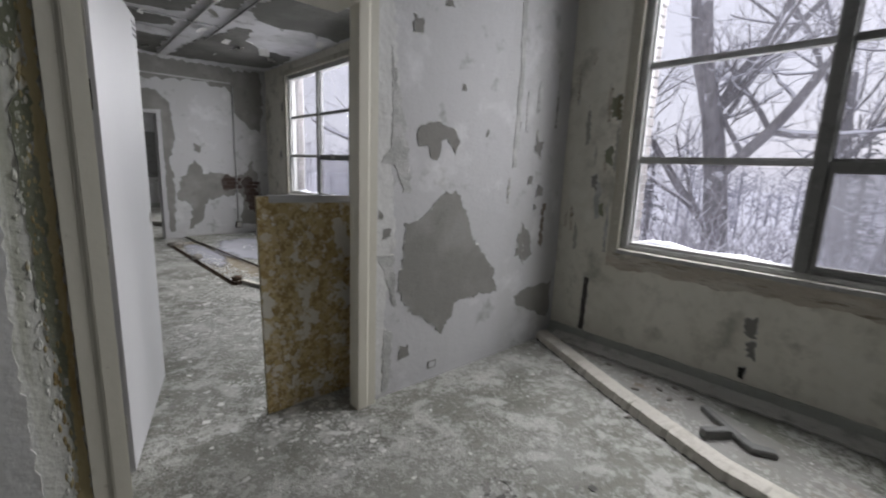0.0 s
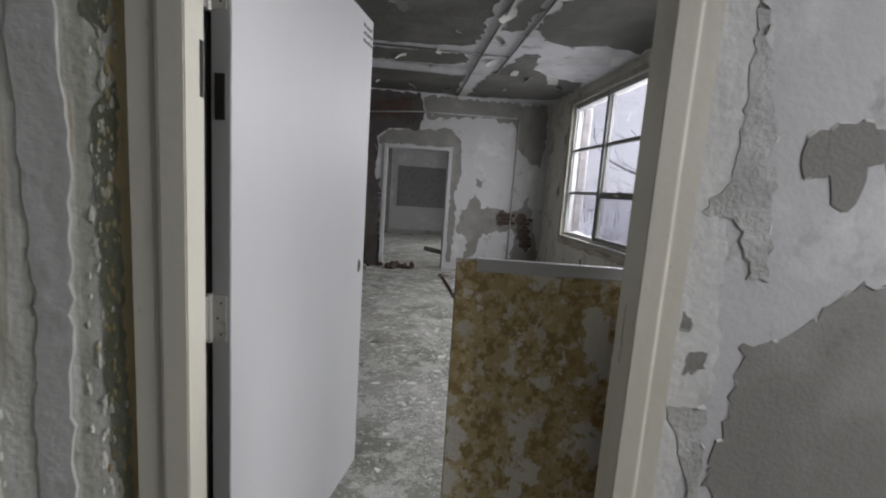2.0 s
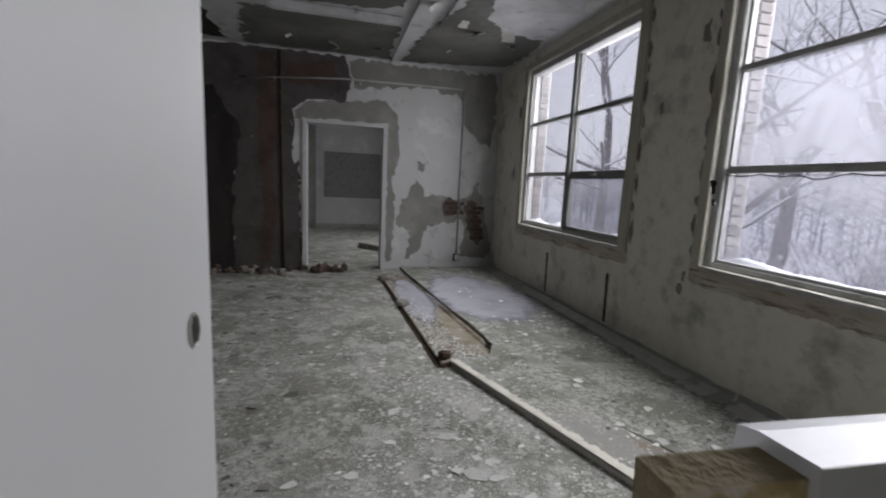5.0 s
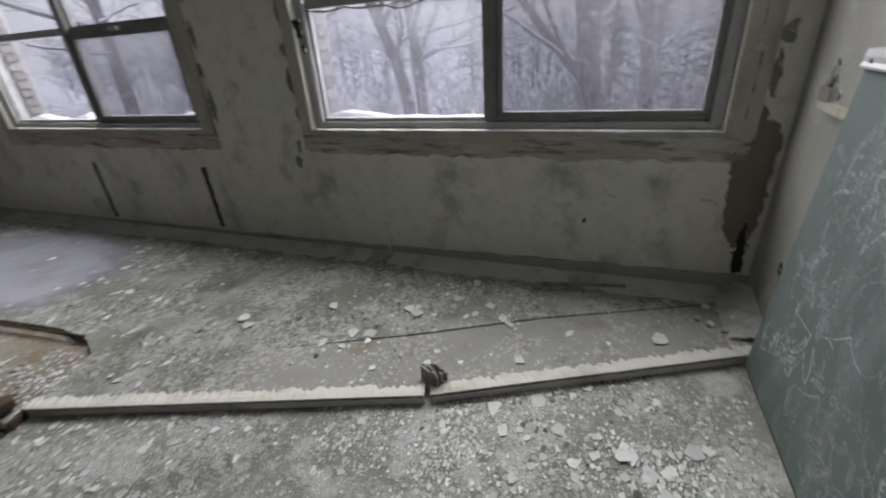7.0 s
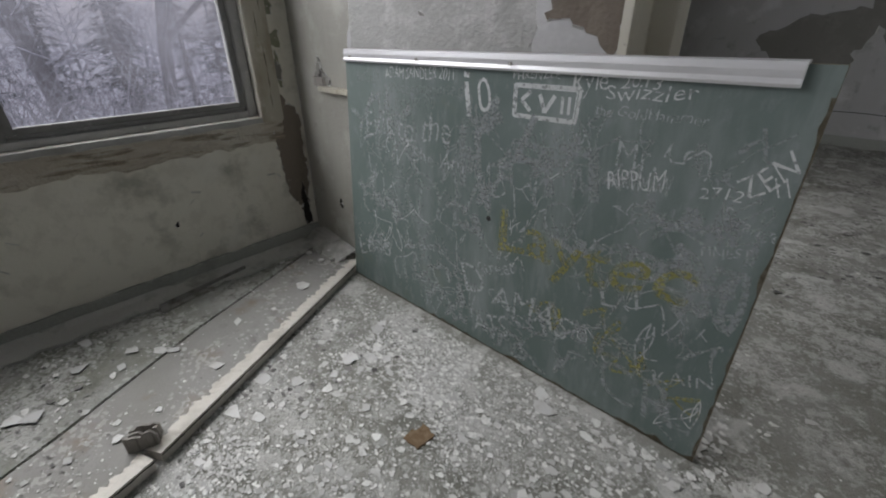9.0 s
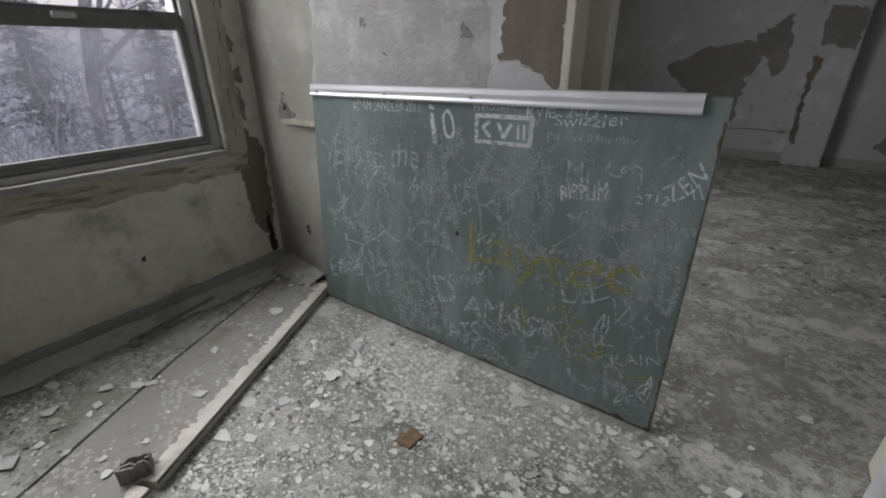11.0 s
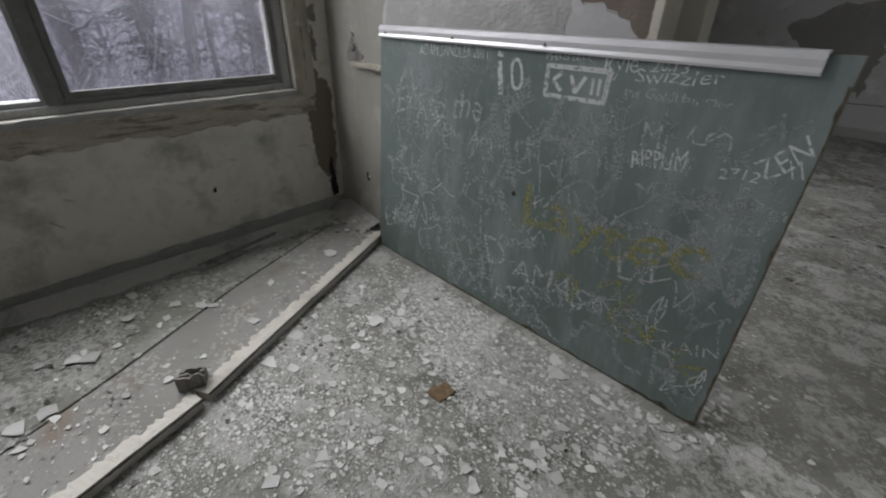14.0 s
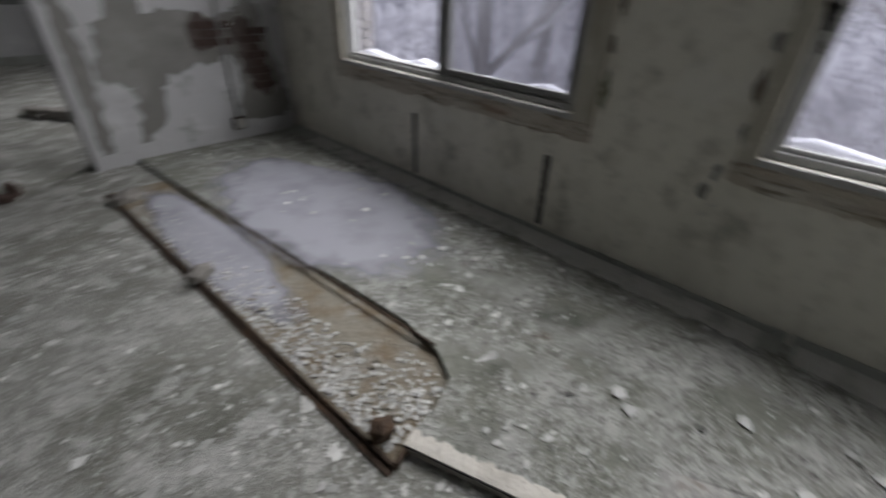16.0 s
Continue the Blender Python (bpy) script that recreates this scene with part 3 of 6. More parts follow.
ceiling = solid("ceiling", box(([], []), XL - 0.2, YBACK - 0.2, H, XW + WALL, YC + 0.2, H + 0.25), M_CEIL, "white plaster ceiling, paint peeling to grey", "ceiling")

# raised slabs along the windows, with the edging strip, the smooth cover slab and the long crack between
slab = thing("raised_floor_slab", (3.3, 5.5, 0), "low raised grimy concrete slab along the window wall", "floor slab", kind="structure")
part("outer_slab", prism(([], []), [(3.785, YB), (XW, YB), (XW, YF), (2.40, YF), (2.46, 8.17), (2.66, 6.20), (2.68, 5.95), (2.65, 5.70), (2.58, 5.56),
     (2.44, 5.50), (2.295, 5.485), (2.5672, 4.6905), (2.8145, 4.7805), (3.115, 4.125), (3.40, 3.56)], 0.0, SLAB), M_SLAB, slab, tri=True)
part("cover_slab", prism(([], []), [(3.42, YB), (3.772, YB), (3.388, 3.553), (3.10, 4.118), (2.814, 4.78), (2.567, 4.69), (2.822, 3.925)], 0.0, SLAB + 0.001), M_PLATE, slab,
     "smooth grey cover slab", tri=True)
slab_a = thing("raised_trench_cover", (3.4, 1.0, 0), "low raised cover slab beside the first room's windows", "floor slab", kind="structure")
part("cover_slab", prism(([], []), [(2.72, YBACK), (3.20, YBACK), (3.33, 0.35), (3.60, 1.25), (3.80, 2.2), (3.80, YA), (3.735, YA), (3.29, 1.55), (3.03, 0.93), (2.93, 0.5)], 0.0, SLAB), M_PLATE, slab_a, tri=True)
part("outer_slab", prism(([], []), [(3.21, YBACK), (XW, YBACK), (XW, YA), (3.806, YA), (3.806, 2.2), (3.61, 1.25), (3.34, 0.35)], 0.0, SLAB - 0.004), M_SLAB, slab_a, tri=True)


def edging(name, pts, label, seed, width=0.030, top=0.044):
    """A cream edging strip along points on the floor, chipped along its foot."""
    rng = random.Random(seed)
    g = ([], [])
    fine = []
    for a, b in zip(pts, pts[1:]):
        n = max(2, int(math.dist(a, b) / 0.014))
        fine += [(a[0] + (b[0] - a[0]) * i / n, a[1] + (b[1] - a[1]) * i / n) for i in range(n)]
    fine.append(pts[-1])
    k = len(fine)
    for i, (x, y) in enumerate(fine):
        a, b = fine[max(i - 1, 0)], fine[min(i + 1, k - 1)]
        d = math.dist(a, b)
        nx, ny = (b[1] - a[1]) / d, -(b[0] - a[0]) / d
        c1, c2, c3 = rng.uniform(0, 0.008), rng.uniform(0, 0.003), rng.uniform(0, 0.004)
        chip = 0.022 * rng.random() if rng.random() < 0.30 else c1
        foot = 0.070 - chip
        g[0].extend([(x - nx * foot, y - ny * foot, 0.0), (x - nx * (foot - 0.004), y - ny * (foot - 0.004), 0.011 + chip * 0.3), (x - nx * (foot * 0.74), y - ny * (foot * 0.74), top - 0.010 - c2 - chip * 0.3), (x + nx * 0.006, y + ny * 0.006, top - c3), (x + nx * width, y + ny * width, top - c3 * 0.5), (x + nx * width, y + ny * width, 0.0)])
    for i in range(k - 1):
        for j in range(5):
            g[1].append((6 * i + j, 6 * i + j + 1, 6 * i + 6 + j + 1, 6 * i + 6 + j))
    g[1].append((0, 1, 2, 3, 4, 5))
    g[1].append(tuple(6 * (k - 1) + j for j in (5, 4, 3, 2, 1, 0)))
    bm = bmesh.new()
    ob = solid(name, g, M_STRIP, label, "edging strip", "floor edging strips", "")
    bm.from_mesh(ob.data)
    bmesh.ops.recalc_face_normals(bm, faces=bm.faces[:])
    bm.to_mesh(ob.data)
    bm.free()
    dark, groove = ([], []), ([], [])
    for i, (x, y) in enumerate(fine):
        a, b = fine[max(i - 1, 0)], fine[min(i + 1, k - 1)]
        d = math.dist(a, b)
        nx, ny = (b[1] - a[1]) / d, -(b[0] - a[0]) / d
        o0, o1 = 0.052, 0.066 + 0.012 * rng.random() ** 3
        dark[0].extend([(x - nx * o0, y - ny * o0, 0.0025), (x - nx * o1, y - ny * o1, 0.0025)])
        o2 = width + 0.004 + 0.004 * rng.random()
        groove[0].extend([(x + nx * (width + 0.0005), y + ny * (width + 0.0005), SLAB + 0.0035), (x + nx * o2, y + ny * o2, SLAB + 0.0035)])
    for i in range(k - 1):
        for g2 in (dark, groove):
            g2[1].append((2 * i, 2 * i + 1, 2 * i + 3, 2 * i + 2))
    # flat black ribbon draws the foot's chip bites and contact shade
    part("foot_contact_line", dark, M_DARK, ob, "ragged black contact line along the chipped foot")
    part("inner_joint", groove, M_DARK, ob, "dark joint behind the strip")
    return ob


edging("edging_strip", [(2.268, 5.475), (2.795, 3.925)], "long chipped cream edging strip on the concrete floor", 3)
edging("edging_strip", [(2.803, 3.905), (3.39, 2.68)], "chipped cream edging strip running to the wall corner", 4)
edging("edging_strip", [(2.69, YBACK + 0.02), (2.91, 0.45), (3.00, 0.92), (3.27, 1.55), (3.72, 2.46)], "pale edging strip before the first room's window wall", 5, 0.042, 0.062)

# ---- skirting cove along the windows ----
def cove(y0, y1, z_of, seed):
    rng = random.Random(seed)
    g = ([], [])
    n = int((y1 - y0) / 0.06)
    for i in range(n + 1):
        y = y0 + (y1 - y0) * i / n
        z = z_of(y) + rng.uniform(-0.004, 0.004)
        for x, zz in ((XW - 0.002, z), (XW - 0.012, z), (XW - 0.016, SLAB + 0.028), (XW - 0.05, SLAB + 0.012), (XW - 0.115, SLAB + 0.001), (XW - 0.002, SLAB + 0.001)):
            g[0].append((x, y, zz))
    for i in range(n):
        for j in range(5):
            g[1].append((6 * i + j, 6 * i + 6 + j, 6 * i + 7 + j, 6 * i + 1 + j))
    return g


part("cove_base", cove(YB, 4.58, lambda y: 0.130 - 0.016 * (y - YB), 1), M_COVE, wall_windows, "dark terrazzo cove skirting", smooth=False)
part("cove_base", cove(4.60, YF, lambda y: 0.090 - 0.004 * (y - 4.6), 2), M_COVE, wall_windows, "dark terrazzo cove skirting")
part("cove_base", cove(YBACK, YA, lambda y: 0.12, 7), M_COVE, wall_windows, "dark terrazzo cove skirting")
for y0, y1, seed in ((2.75, 4.55, 11), (4.7, 8.5, 12), (-2.5, 2.4, 13)):
    rng = random.Random(seed)
    n = int((y1 - y0) / 0.03)
    g, lip = ([], []), ([], [])
    for i in range(n + 1):
        y = y0 + (y1 - y0) * i / n
        r = 0.010 * noise.noise((y * 7, seed, 0)) + 0.004 * rng.random()
        for x, z in ((XW - 0.022 - r, 0.030 + r), (XW - 0.050, 0.0165), (XW - 0.085, 0.0100), (XW - 0.130 + r * 2, 0.0025)):
            g[0].append((x, y, SLAB + z))
    for i in range(n):
        for j in range(3):
            g[1].append((4 * i + j, 4 * i + 4 + j, 4 * i + 5 + j, 4 * i + 1 + j))
        if rng.random() < 0.6:
            y, h = y0 + (y1 - y0) * i / n, (0.130 - 0.016 * (y0 + (y1 - y0) * i / n - YB) if seed == 11 else 0.090 - 0.004 * (y0 + (y1 - y0) * i / n - 4.6) if seed == 12 else 0.12)
            k = len(lip[0])
            lip[0].extend([(XW - 0.0125, y, h - 0.004), (XW - 0.016 - 0.006 * rng.random(), y, h + 0.003), (XW - 0.016 - 0.006 * rng.random(), y + 0.03, h + 0.003), (XW - 0.0125, y + 0.03, h - 0.004)])
            lip[1].append((k, k + 1, k + 2, k + 3))
    part("cove_dust", g, M_DUST, wall_windows, "pale dust lying in the cove")
    tagged(part("paint_edge", lip, M_LIP, wall_windows, "broken paint edge along the cove"), kind="stuff")
    g = prism(([], []), ragged([(XW - 0.16, y0), (XW - 0.085, y0), (XW - 0.085, y1), (XW - 0.16, y1)], 0.018, 0.05, rng), SLAB, SLAB + 0.012)
    part("plaster_dust_bank", g, M_DUST, wall_windows, "pale dust banked along the skirting", tri=True)

# ---- windows ----
def window(name, y0, y1, label, panes):
    """Three rows of lights by two, the lower one at the low-y side a darker sash set forward. panes: material of each light."""
    xg = XW + 0.085
    w = thing(name, (XW, (y0 + y1) / 2, SILL), label, "window", "windows", "structure")
    ym = (y0 + y1) / 2 - 0.02
    z1, z2 = 1.485, 2.12
    g = ([], [])
    for a in (((y0, y0 + 0.055), (SILL, HEAD)), ((y1 - 0.055, y1), (SILL, HEAD))):
        box(g, xg - 0.05, a[0][0], a[1][0], xg + 0.05, a[0][1], a[1][1])
    part("window_frame", g, M_FRAME, w, bevel=0.006)
    part("head_rail", box(([], []), xg - 0.05, y0 + 0.055, HEAD - 0.07, xg + 0.05, y1 - 0.055, HEAD), M_FRAME, w, bevel=0.006)
    g = box(([], []), xg - 0.05, y0 + 0.055, SILL, xg + 0.05, y1 - 0.055, SILL + 0.035)
    box(g, xg - 0.028, y0 + 0.055, SILL + 0.035, xg + 0.03, y1 - 0.055, SILL + 0.055)
    part("window_sill", g, M_FRAME, w, "worn sill rail", bevel=0.004)
    part("mullion", box(([], []), xg - 0.055, ym - 0.032, SILL + 0.035, xg + 0.04, ym + 0.032, HEAD - 0.07), M_SASH, w, bevel=0.006)
    for lo, hi, side in ((y0 + 0.055, ym - 0.032, 0), (ym + 0.032, y1 - 0.055, 1)):
        mt = M_SASH if side == 0 else M_FRAME
        for z, h in ((z1, 0.030 if side else 0.044), (z2, 0.026 if side else 0.030)):
            g = box(([], []), xg - 0.035, lo, z - h, xg + 0.025, hi, z)
            box(g, xg - 0.02, lo, z + 0.002, xg + 0.02, hi, z + 0.016)
            part("glazing_rail", g, mt, w, bevel=0.004)
        rows = ((SILL + 0.055, z1 - 0.04), (z1 + 0.016, z2 - 0.028), (z2 + 0.016, HEAD - 0.07))
        for k, (za, zb) in enumerate(rows):
            m = panes[side * 3 + k]
            pane = part("pane", box(([], []), xg - 0.003, lo, za, xg + 0.003, hi, zb), m, w)
            pane.visible_shadow = False
            bead = ([], [])
            for yy in (lo, hi - 0.014):
                box(bead, xg - 0.016, yy, za, xg - 0.004, yy + 0.014, zb)
            part("glazing_bead", bead, mt, w, bevel=0.002)
        if side == 0:
            g = ([], [])
            za, zb = rows[0]
            box(g, xg - 0.045, lo + 0.002, za, xg - 0.012, lo + 0.032, zb)
            box(g, xg - 0.045, hi - 0.030, za, xg - 0.012, hi - 0.002, zb)
            box(g, xg - 0.045, lo + 0.032, za, xg - 0.012, hi - 0.030, za + 0.028)
            box(g, xg - 0.045, lo + 0.032, zb - 0.026, xg - 0.012, hi - 0.030, zb)
            sash = part("sash", g, M_SASH, w, "dark sliding sash", bevel=0.004)
            part("sash_latch", box(([], []), xg - 0.075, (lo + hi) / 2 - 0.04, zb + 0.004, xg - 0.04, (lo + hi) / 2 + 0.04, zb + 0.028), M_STEEL, sash, bevel=0.004)
    # flaking side casings, head casing and the torn band where the inner sill was
    rng = random.Random(name)
    face = on_x(XW, -1)
    for a, b in ((y0 - 0.12, y0), (y1, y1 + 0.075)):
        part("casing_board", prism(([], []), [(a, SILL - 0.03), (b, SILL - 0.03), (b, HEAD + 0.06), (a, HEAD + 0.06)], 0.001, 0.016 if a < y0 else 0.010, face), M_CASING, w, bevel=0.003)
    part("head_casing", prism(([], []), [(y0, HEAD), (y1, HEAD), (y1, HEAD + 0.07), (y0, HEAD + 0.07)], 0.001, 0.018, face), M_CASING, w, bevel=0.003)
    g = ([], [])
    nu, nv = int((y1 - y0 + 0.2) / 0.012), 12
    for i in range(nu + 1):
        yy = y0 - 0.12 + (y1 - y0 + 0.2) * i / nu
        foot = SILL - 0.140 + 0.034 * noise.noise((yy * 5, y0, 2)) + 0.014 * noise.noise((yy * 19, y0, 4)) + 0.005 * noise.noise((yy * 90, y0, 6))
        for j in range(nv + 1):
            z = foot + (SILL - 0.031 - foot) * j / nv
            crag = 0.005 + 0.020 * max(0.0, noise.noise((yy * 5, z * 34, y0))) + 0.006 * noise.noise((yy * 26, z * 70, y0 + 3))
            g[0].append(face(yy, z, 0.0006 if j == 0 or i in (0, nu) else max(0.0015, crag)))
    for i in range(nu):
        for j in range(nv):
            a = i * (nv + 1) + j
            g[1].append((a, a + 1, a + nv + 2, a + nv + 1))
    part("torn_sill_band", g, M_RAW, w, "raw craggy band where the inner sill was torn away")
    part("sill_edge", prism(([], []), ragged([(y0, SILL - 0.03), (y1, SILL - 0.03), (y1, SILL - 0.002), (y0, SILL - 0.002)], 0.003, 0.04, rng), 0.0005, 0.012, face), M_FRAME, w, tri=True)
    # snow lying outside on the sill
    g = ([], [])
    n = 14
    for i in range(n + 1):
        y = y0 + (y1 - y0) * i / n
        h = 0.03 + 0.05 * abs(math.sin(i * 0.9 + y0)) * rng.random()
        for x, z in ((xg + 0.052, SILL), (xg + 0.054, SILL + h), (xg + 0.13, SILL + h * 1.1), (XW + WALL + 0.05, SILL + 0.005)):
            g[0].append((x, y, z))
    for i in range(n):
        for j in range(3):
            g[1].append((4 * i + j, 4 * i + 4 + j, 4 * i + 5 + j, 4 * i + 1 + j))
    part("sill_snow", g, M_SNOW, w, "snow lying on the outer sill", smooth=True)
    return w


C, D, Fg = M_GLASS, M_DIRTY, M_FOGGED
window("window_1", *WIN["window_1"], "tall six-light grey window, snow on its sill", (D, C, C, C, C, C))
window("window_2", *WIN["window_2"], "tall six-light window with fogged panes and flaking casing", (D, C, C, Fg, Fg, C))
window("window_3", *WIN["window_3"], "tall six-light window with a grimy lower sash", (D, C, C, C, C, C))
window("window_4", *WIN["window_4"], "tall six-light grey window in the far room", (D, C, C, C, C, C))
# brick reveals outside the glass
brick_mesh = mesh_of("brick", box(([], []), -0.052, -0.012, -0.029, 0.052, 0.012, 0.029), M_BRICK, bevel=0.004)
for wname in ("window_1", "window_2", "window_3"):
    y1 = WIN[wname][1]
    rev = part("brick_reveal", box(([], []), XW + 0.14, y1 - 0.012, SILL, XW + WALL + 0.01, y1 - 0.003, HEAD), M_MORTAR, wall_windows)
    for k in range(28):
        z = SILL + 0.04 + k * 0.0685
        if z + 0.03 > HEAD:
            break
        b = new("brick", brick_mesh)
        b.parent = rev
        b.matrix_basis = Matrix.Translation((XW + 0.222 + (0.006 if k % 2 else 0.0), y1 - 0.020 - 0.004 * (k % 3 == 1), z))

# ---- the open doorway: steel frame, leaf, hinges ----
fr = thing("door_frame", ((DX0 + DX1) / 2, YA, 0), "cream painted steel door frame in a peeling wall", "door frame", kind="structure")


def jamb(x_open, s, rebate, wall_edge, cover=0.12):
    """A rebated jamb; s is the side on which the wall lies."""
    o = [(x_open, YA - 0.045), (x_open + s * 0.055, YA - 0.045), (x_open + s * 0.07, YA - 0.035), (x_open + s * 0.12, YA - 0.035), (x_open + s * 0.12, YA - 0.001), (wall_edge, YA - 0.001),
         (wall_edge, YB + 0.001), (x_open + s * cover, YB + 0.001), (x_open + s * cover, YB + 0.015), (x_open + s * rebate, YB + 0.015), (x_open + s * rebate, YA + 0.045), (x_open, YA + 0.045)]
    if area2(o) < 0:
        o.reverse()
    return prism(([], []), o, 0.0, DH + 0.1)


part("jamb", jamb(DX0, -1, 0.060, OPEN0), M_CREAM, fr, bevel=0.003)
part("jamb", jamb(DX1, 1, 0.070, OPEN1, 0.099), M_CREAM, fr, bevel=0.003)
# Black filler added to the hinge gap, where only shade belongs.
part("hinge_gap_blackout", box(([], []), DX0 - 0.059, YA + 0.047, 0.0, DX0 - 0.036, YB + 0.014, DH - 0.002), M_DARK, fr, "black block added to darken the gap by the hinges")
part("head", box(([], []), DX0 + 0.001, YA - 0.044, DH, DX1 - 0.001, YB + 0.014, DH + 0.1), M_CREAM, fr, bevel=0.003)
part("strike_plate", box(([], []), DX1 - 0.003, YA + 0.005, 0.98, DX1 + 0.001, YA + 0.032, 1.14), M_CREAM, fr)
part("hinge_recess", box(([], []), DX0 - 0.001, YA + 0.022, 1.56, DX0 + 0.002, YA + 0.036, 1.68), M_DARK, fr)

leaf_m = pose(0.9247, 2.5935, 0, 0, 0, math.degrees(math.atan2(3.50 - 2.5935, 1.184 - 0.9247)))
leaf = thing("door", leaf_m, "open flush door in scuffed grey-white paint on steel hinges", "door")
part("leaf", box(([], []), 0.0, 0.0, 0.012, 0.943, 0.055, 2.10), M_DOOR, leaf, bevel=0.002, local=True)
for z in (0.22, 1.02, 1.84):
    g = box(([], []), -0.003, 0.012, z - 0.06, 0.0, 0.053, z + 0.06)
    hinge = part("hinge", g, M_STEEL, leaf, local=True)
    for dz in (-0.042, 0.0, 0.042):
        part("screw", tube(([], []), [(-0.0015, 0.026 + 0.010 * (dz == 0), z + dz), (-0.0034, 0.026 + 0.010 * (dz == 0), z + dz)], [0.004, 0.0035], 7), M_DARK, hinge, local=True)
    k = tube(([], []), [(-0.008, 0.056, z - 0.065), (-0.008, 0.056, z + 0.065)], [0.008, 0.008], 8)
    part("knuckle", k, M_STEEL, hinge, local=True, smooth=False)
    part("hinge_leaf", box(([], []), -0.045, 0.054, z - 0.06, -0.010, 0.058, z + 0.06), M_STEEL, hinge, local=True)
for z in (1.58,):
    part("lock_mortice", box(([], []), -0.003, 0.016, z - 0.055, 0.0005, 0.043, z + 0.055), M_DARK, leaf, "dark empty mortice", local=True)
g = ([], [])
for k in range(16):
    a = 2 * math.pi * k / 16
    g[0].append((0.885 + 0.012 * math.cos(a), -0.0012, 1.02 + 0.027 * math.sin(a)))
g[1].append(tuple(range(16)))
part("handle_hole", g, M_DARK, leaf, "empty handle hole", local=True)
part("handle_rim", tube(([], []), [(0.885 + 0.014 * math.cos(a), -0.002, 1.02 + 0.030 * math.sin(a)) for a in [2 * math.pi * k / 16 for k in range(17)]], [0.003] * 17, 5), M_STEEL, leaf, local=True)
g = ([], [])
rng = random.Random(8)
for r in range(3):
    x = 0.83
    while x < 0.925:
        w = rng.uniform(0.006, 0.014)
        box(g, x, -0.0012, 2.045 - r * 0.03, x + w, -0.0004, 2.045 - r * 0.03 + rng.uniform(0.010, 0.018))
        x += w + 0.005
part("scrawl", g, M_INK, leaf, "illegible grey pen scrawl", local=True)

# ---- fallen chalkboard leaning by the doorway ----
BL, BR, TL, TR_ = Vector((3.315, 2.735, 0.004)), Vector((1.532, 2.715, 0.004)), Vector((3.27, 2.690, 1.165)), Vector((1.528, 2.765, 1.188))
BACK = 0.022


def on_board(u, v, w=0.0):
    """u from the window side (0) to the doorway (1), v up, w out of the written face, in metres."""
    p = BL.lerp(BR, u).lerp(TL.lerp(TR_, u), v)
    return (p.x, p.y + w, p.z)


board = thing("chalkboard", (2.42, 2.72, 0), "fallen green chalkboard covered in chalk writing, leaning on the wall", "chalkboard")
g = ([], [])
NU, NV = 24, 14
for w in (0.0, -BACK):
    for i in range(NU + 1):
        for j in range(NV + 1):
            g[0].append(on_board(i / NU, j / NV, w))
front = [(i * (NV + 1) + j, i * (NV + 1) + j + 1, (i + 1) * (NV + 1) + j + 1, (i + 1) * (NV + 1) + j) for i in range(NU) for j in range(NV)]
half = (NU + 1) * (NV + 1)
part("writing_face", (g[0][:half], front), M_SLATE, board, "green writing face hazed with chalk", smooth=True)
part("backing", (g[0][half:], [tuple(reversed(q)) for q in front]), M_GLUE, board, "brown glue-mottled backing", smooth=True)
edge = [(i, 0) for i in range(NU)] + [(NU, j) for j in range(NV)] + [(i, NV) for i in range(NU, 0, -1)] + [(0, j) for j in range(NV, 0, -1)]
ids = [i * (NV + 1) + j for i, j in edge]
part("board_edge", (g[0], [(ids[k], ids[(k + 1) % len(ids)], ids[(k + 1) % len(ids)] + half, ids[k] + half) for k in range(len(ids))]), M_CHIP, board)
g = ([], [])
prof = ((0.962, 0.002), (0.962, 0.012), (0.968, 0.015), (0.977, 0.010), (0.990, 0.012), (1.004, 0.010), (1.006, 0.0), (1.006, -BACK - 0.004), (0.975, -BACK - 0.006), (0.972, -BACK - 0.001))
for i in range(11):
    u = 0.965 * i / 10
    for v, w in prof:
        g[0].append(on_board(u, v, w))
for i in range(10):
    for j in range(len(prof) - 1):
        a = i * len(prof) + j
        g[1].append((a, a + len(prof), a + len(prof) + 1, a + 1))
g[1].append(tuple(range(len(prof))))
g[1].append(tuple(10 * len(prof) + j for j in reversed(range(len(prof)))))
rail = part("top_rail", g, M_ALU, board, "dented aluminium rail")
for u in (0.03, 0.29, 0.545):
    part("rail_screw", tube(([], []), [on_board(u, 0.98, 0.008), on_board(u, 0.98, 0.017)], [0.006, 0.005], 8), M_STEEL, rail)
part("screw_hole", tube(([], []), [on_board(0.512, 0.517, 0.0005), on_board(0.512, 0.517, 0.003)], [0.012, 0.008], 7), M_DARK, board)


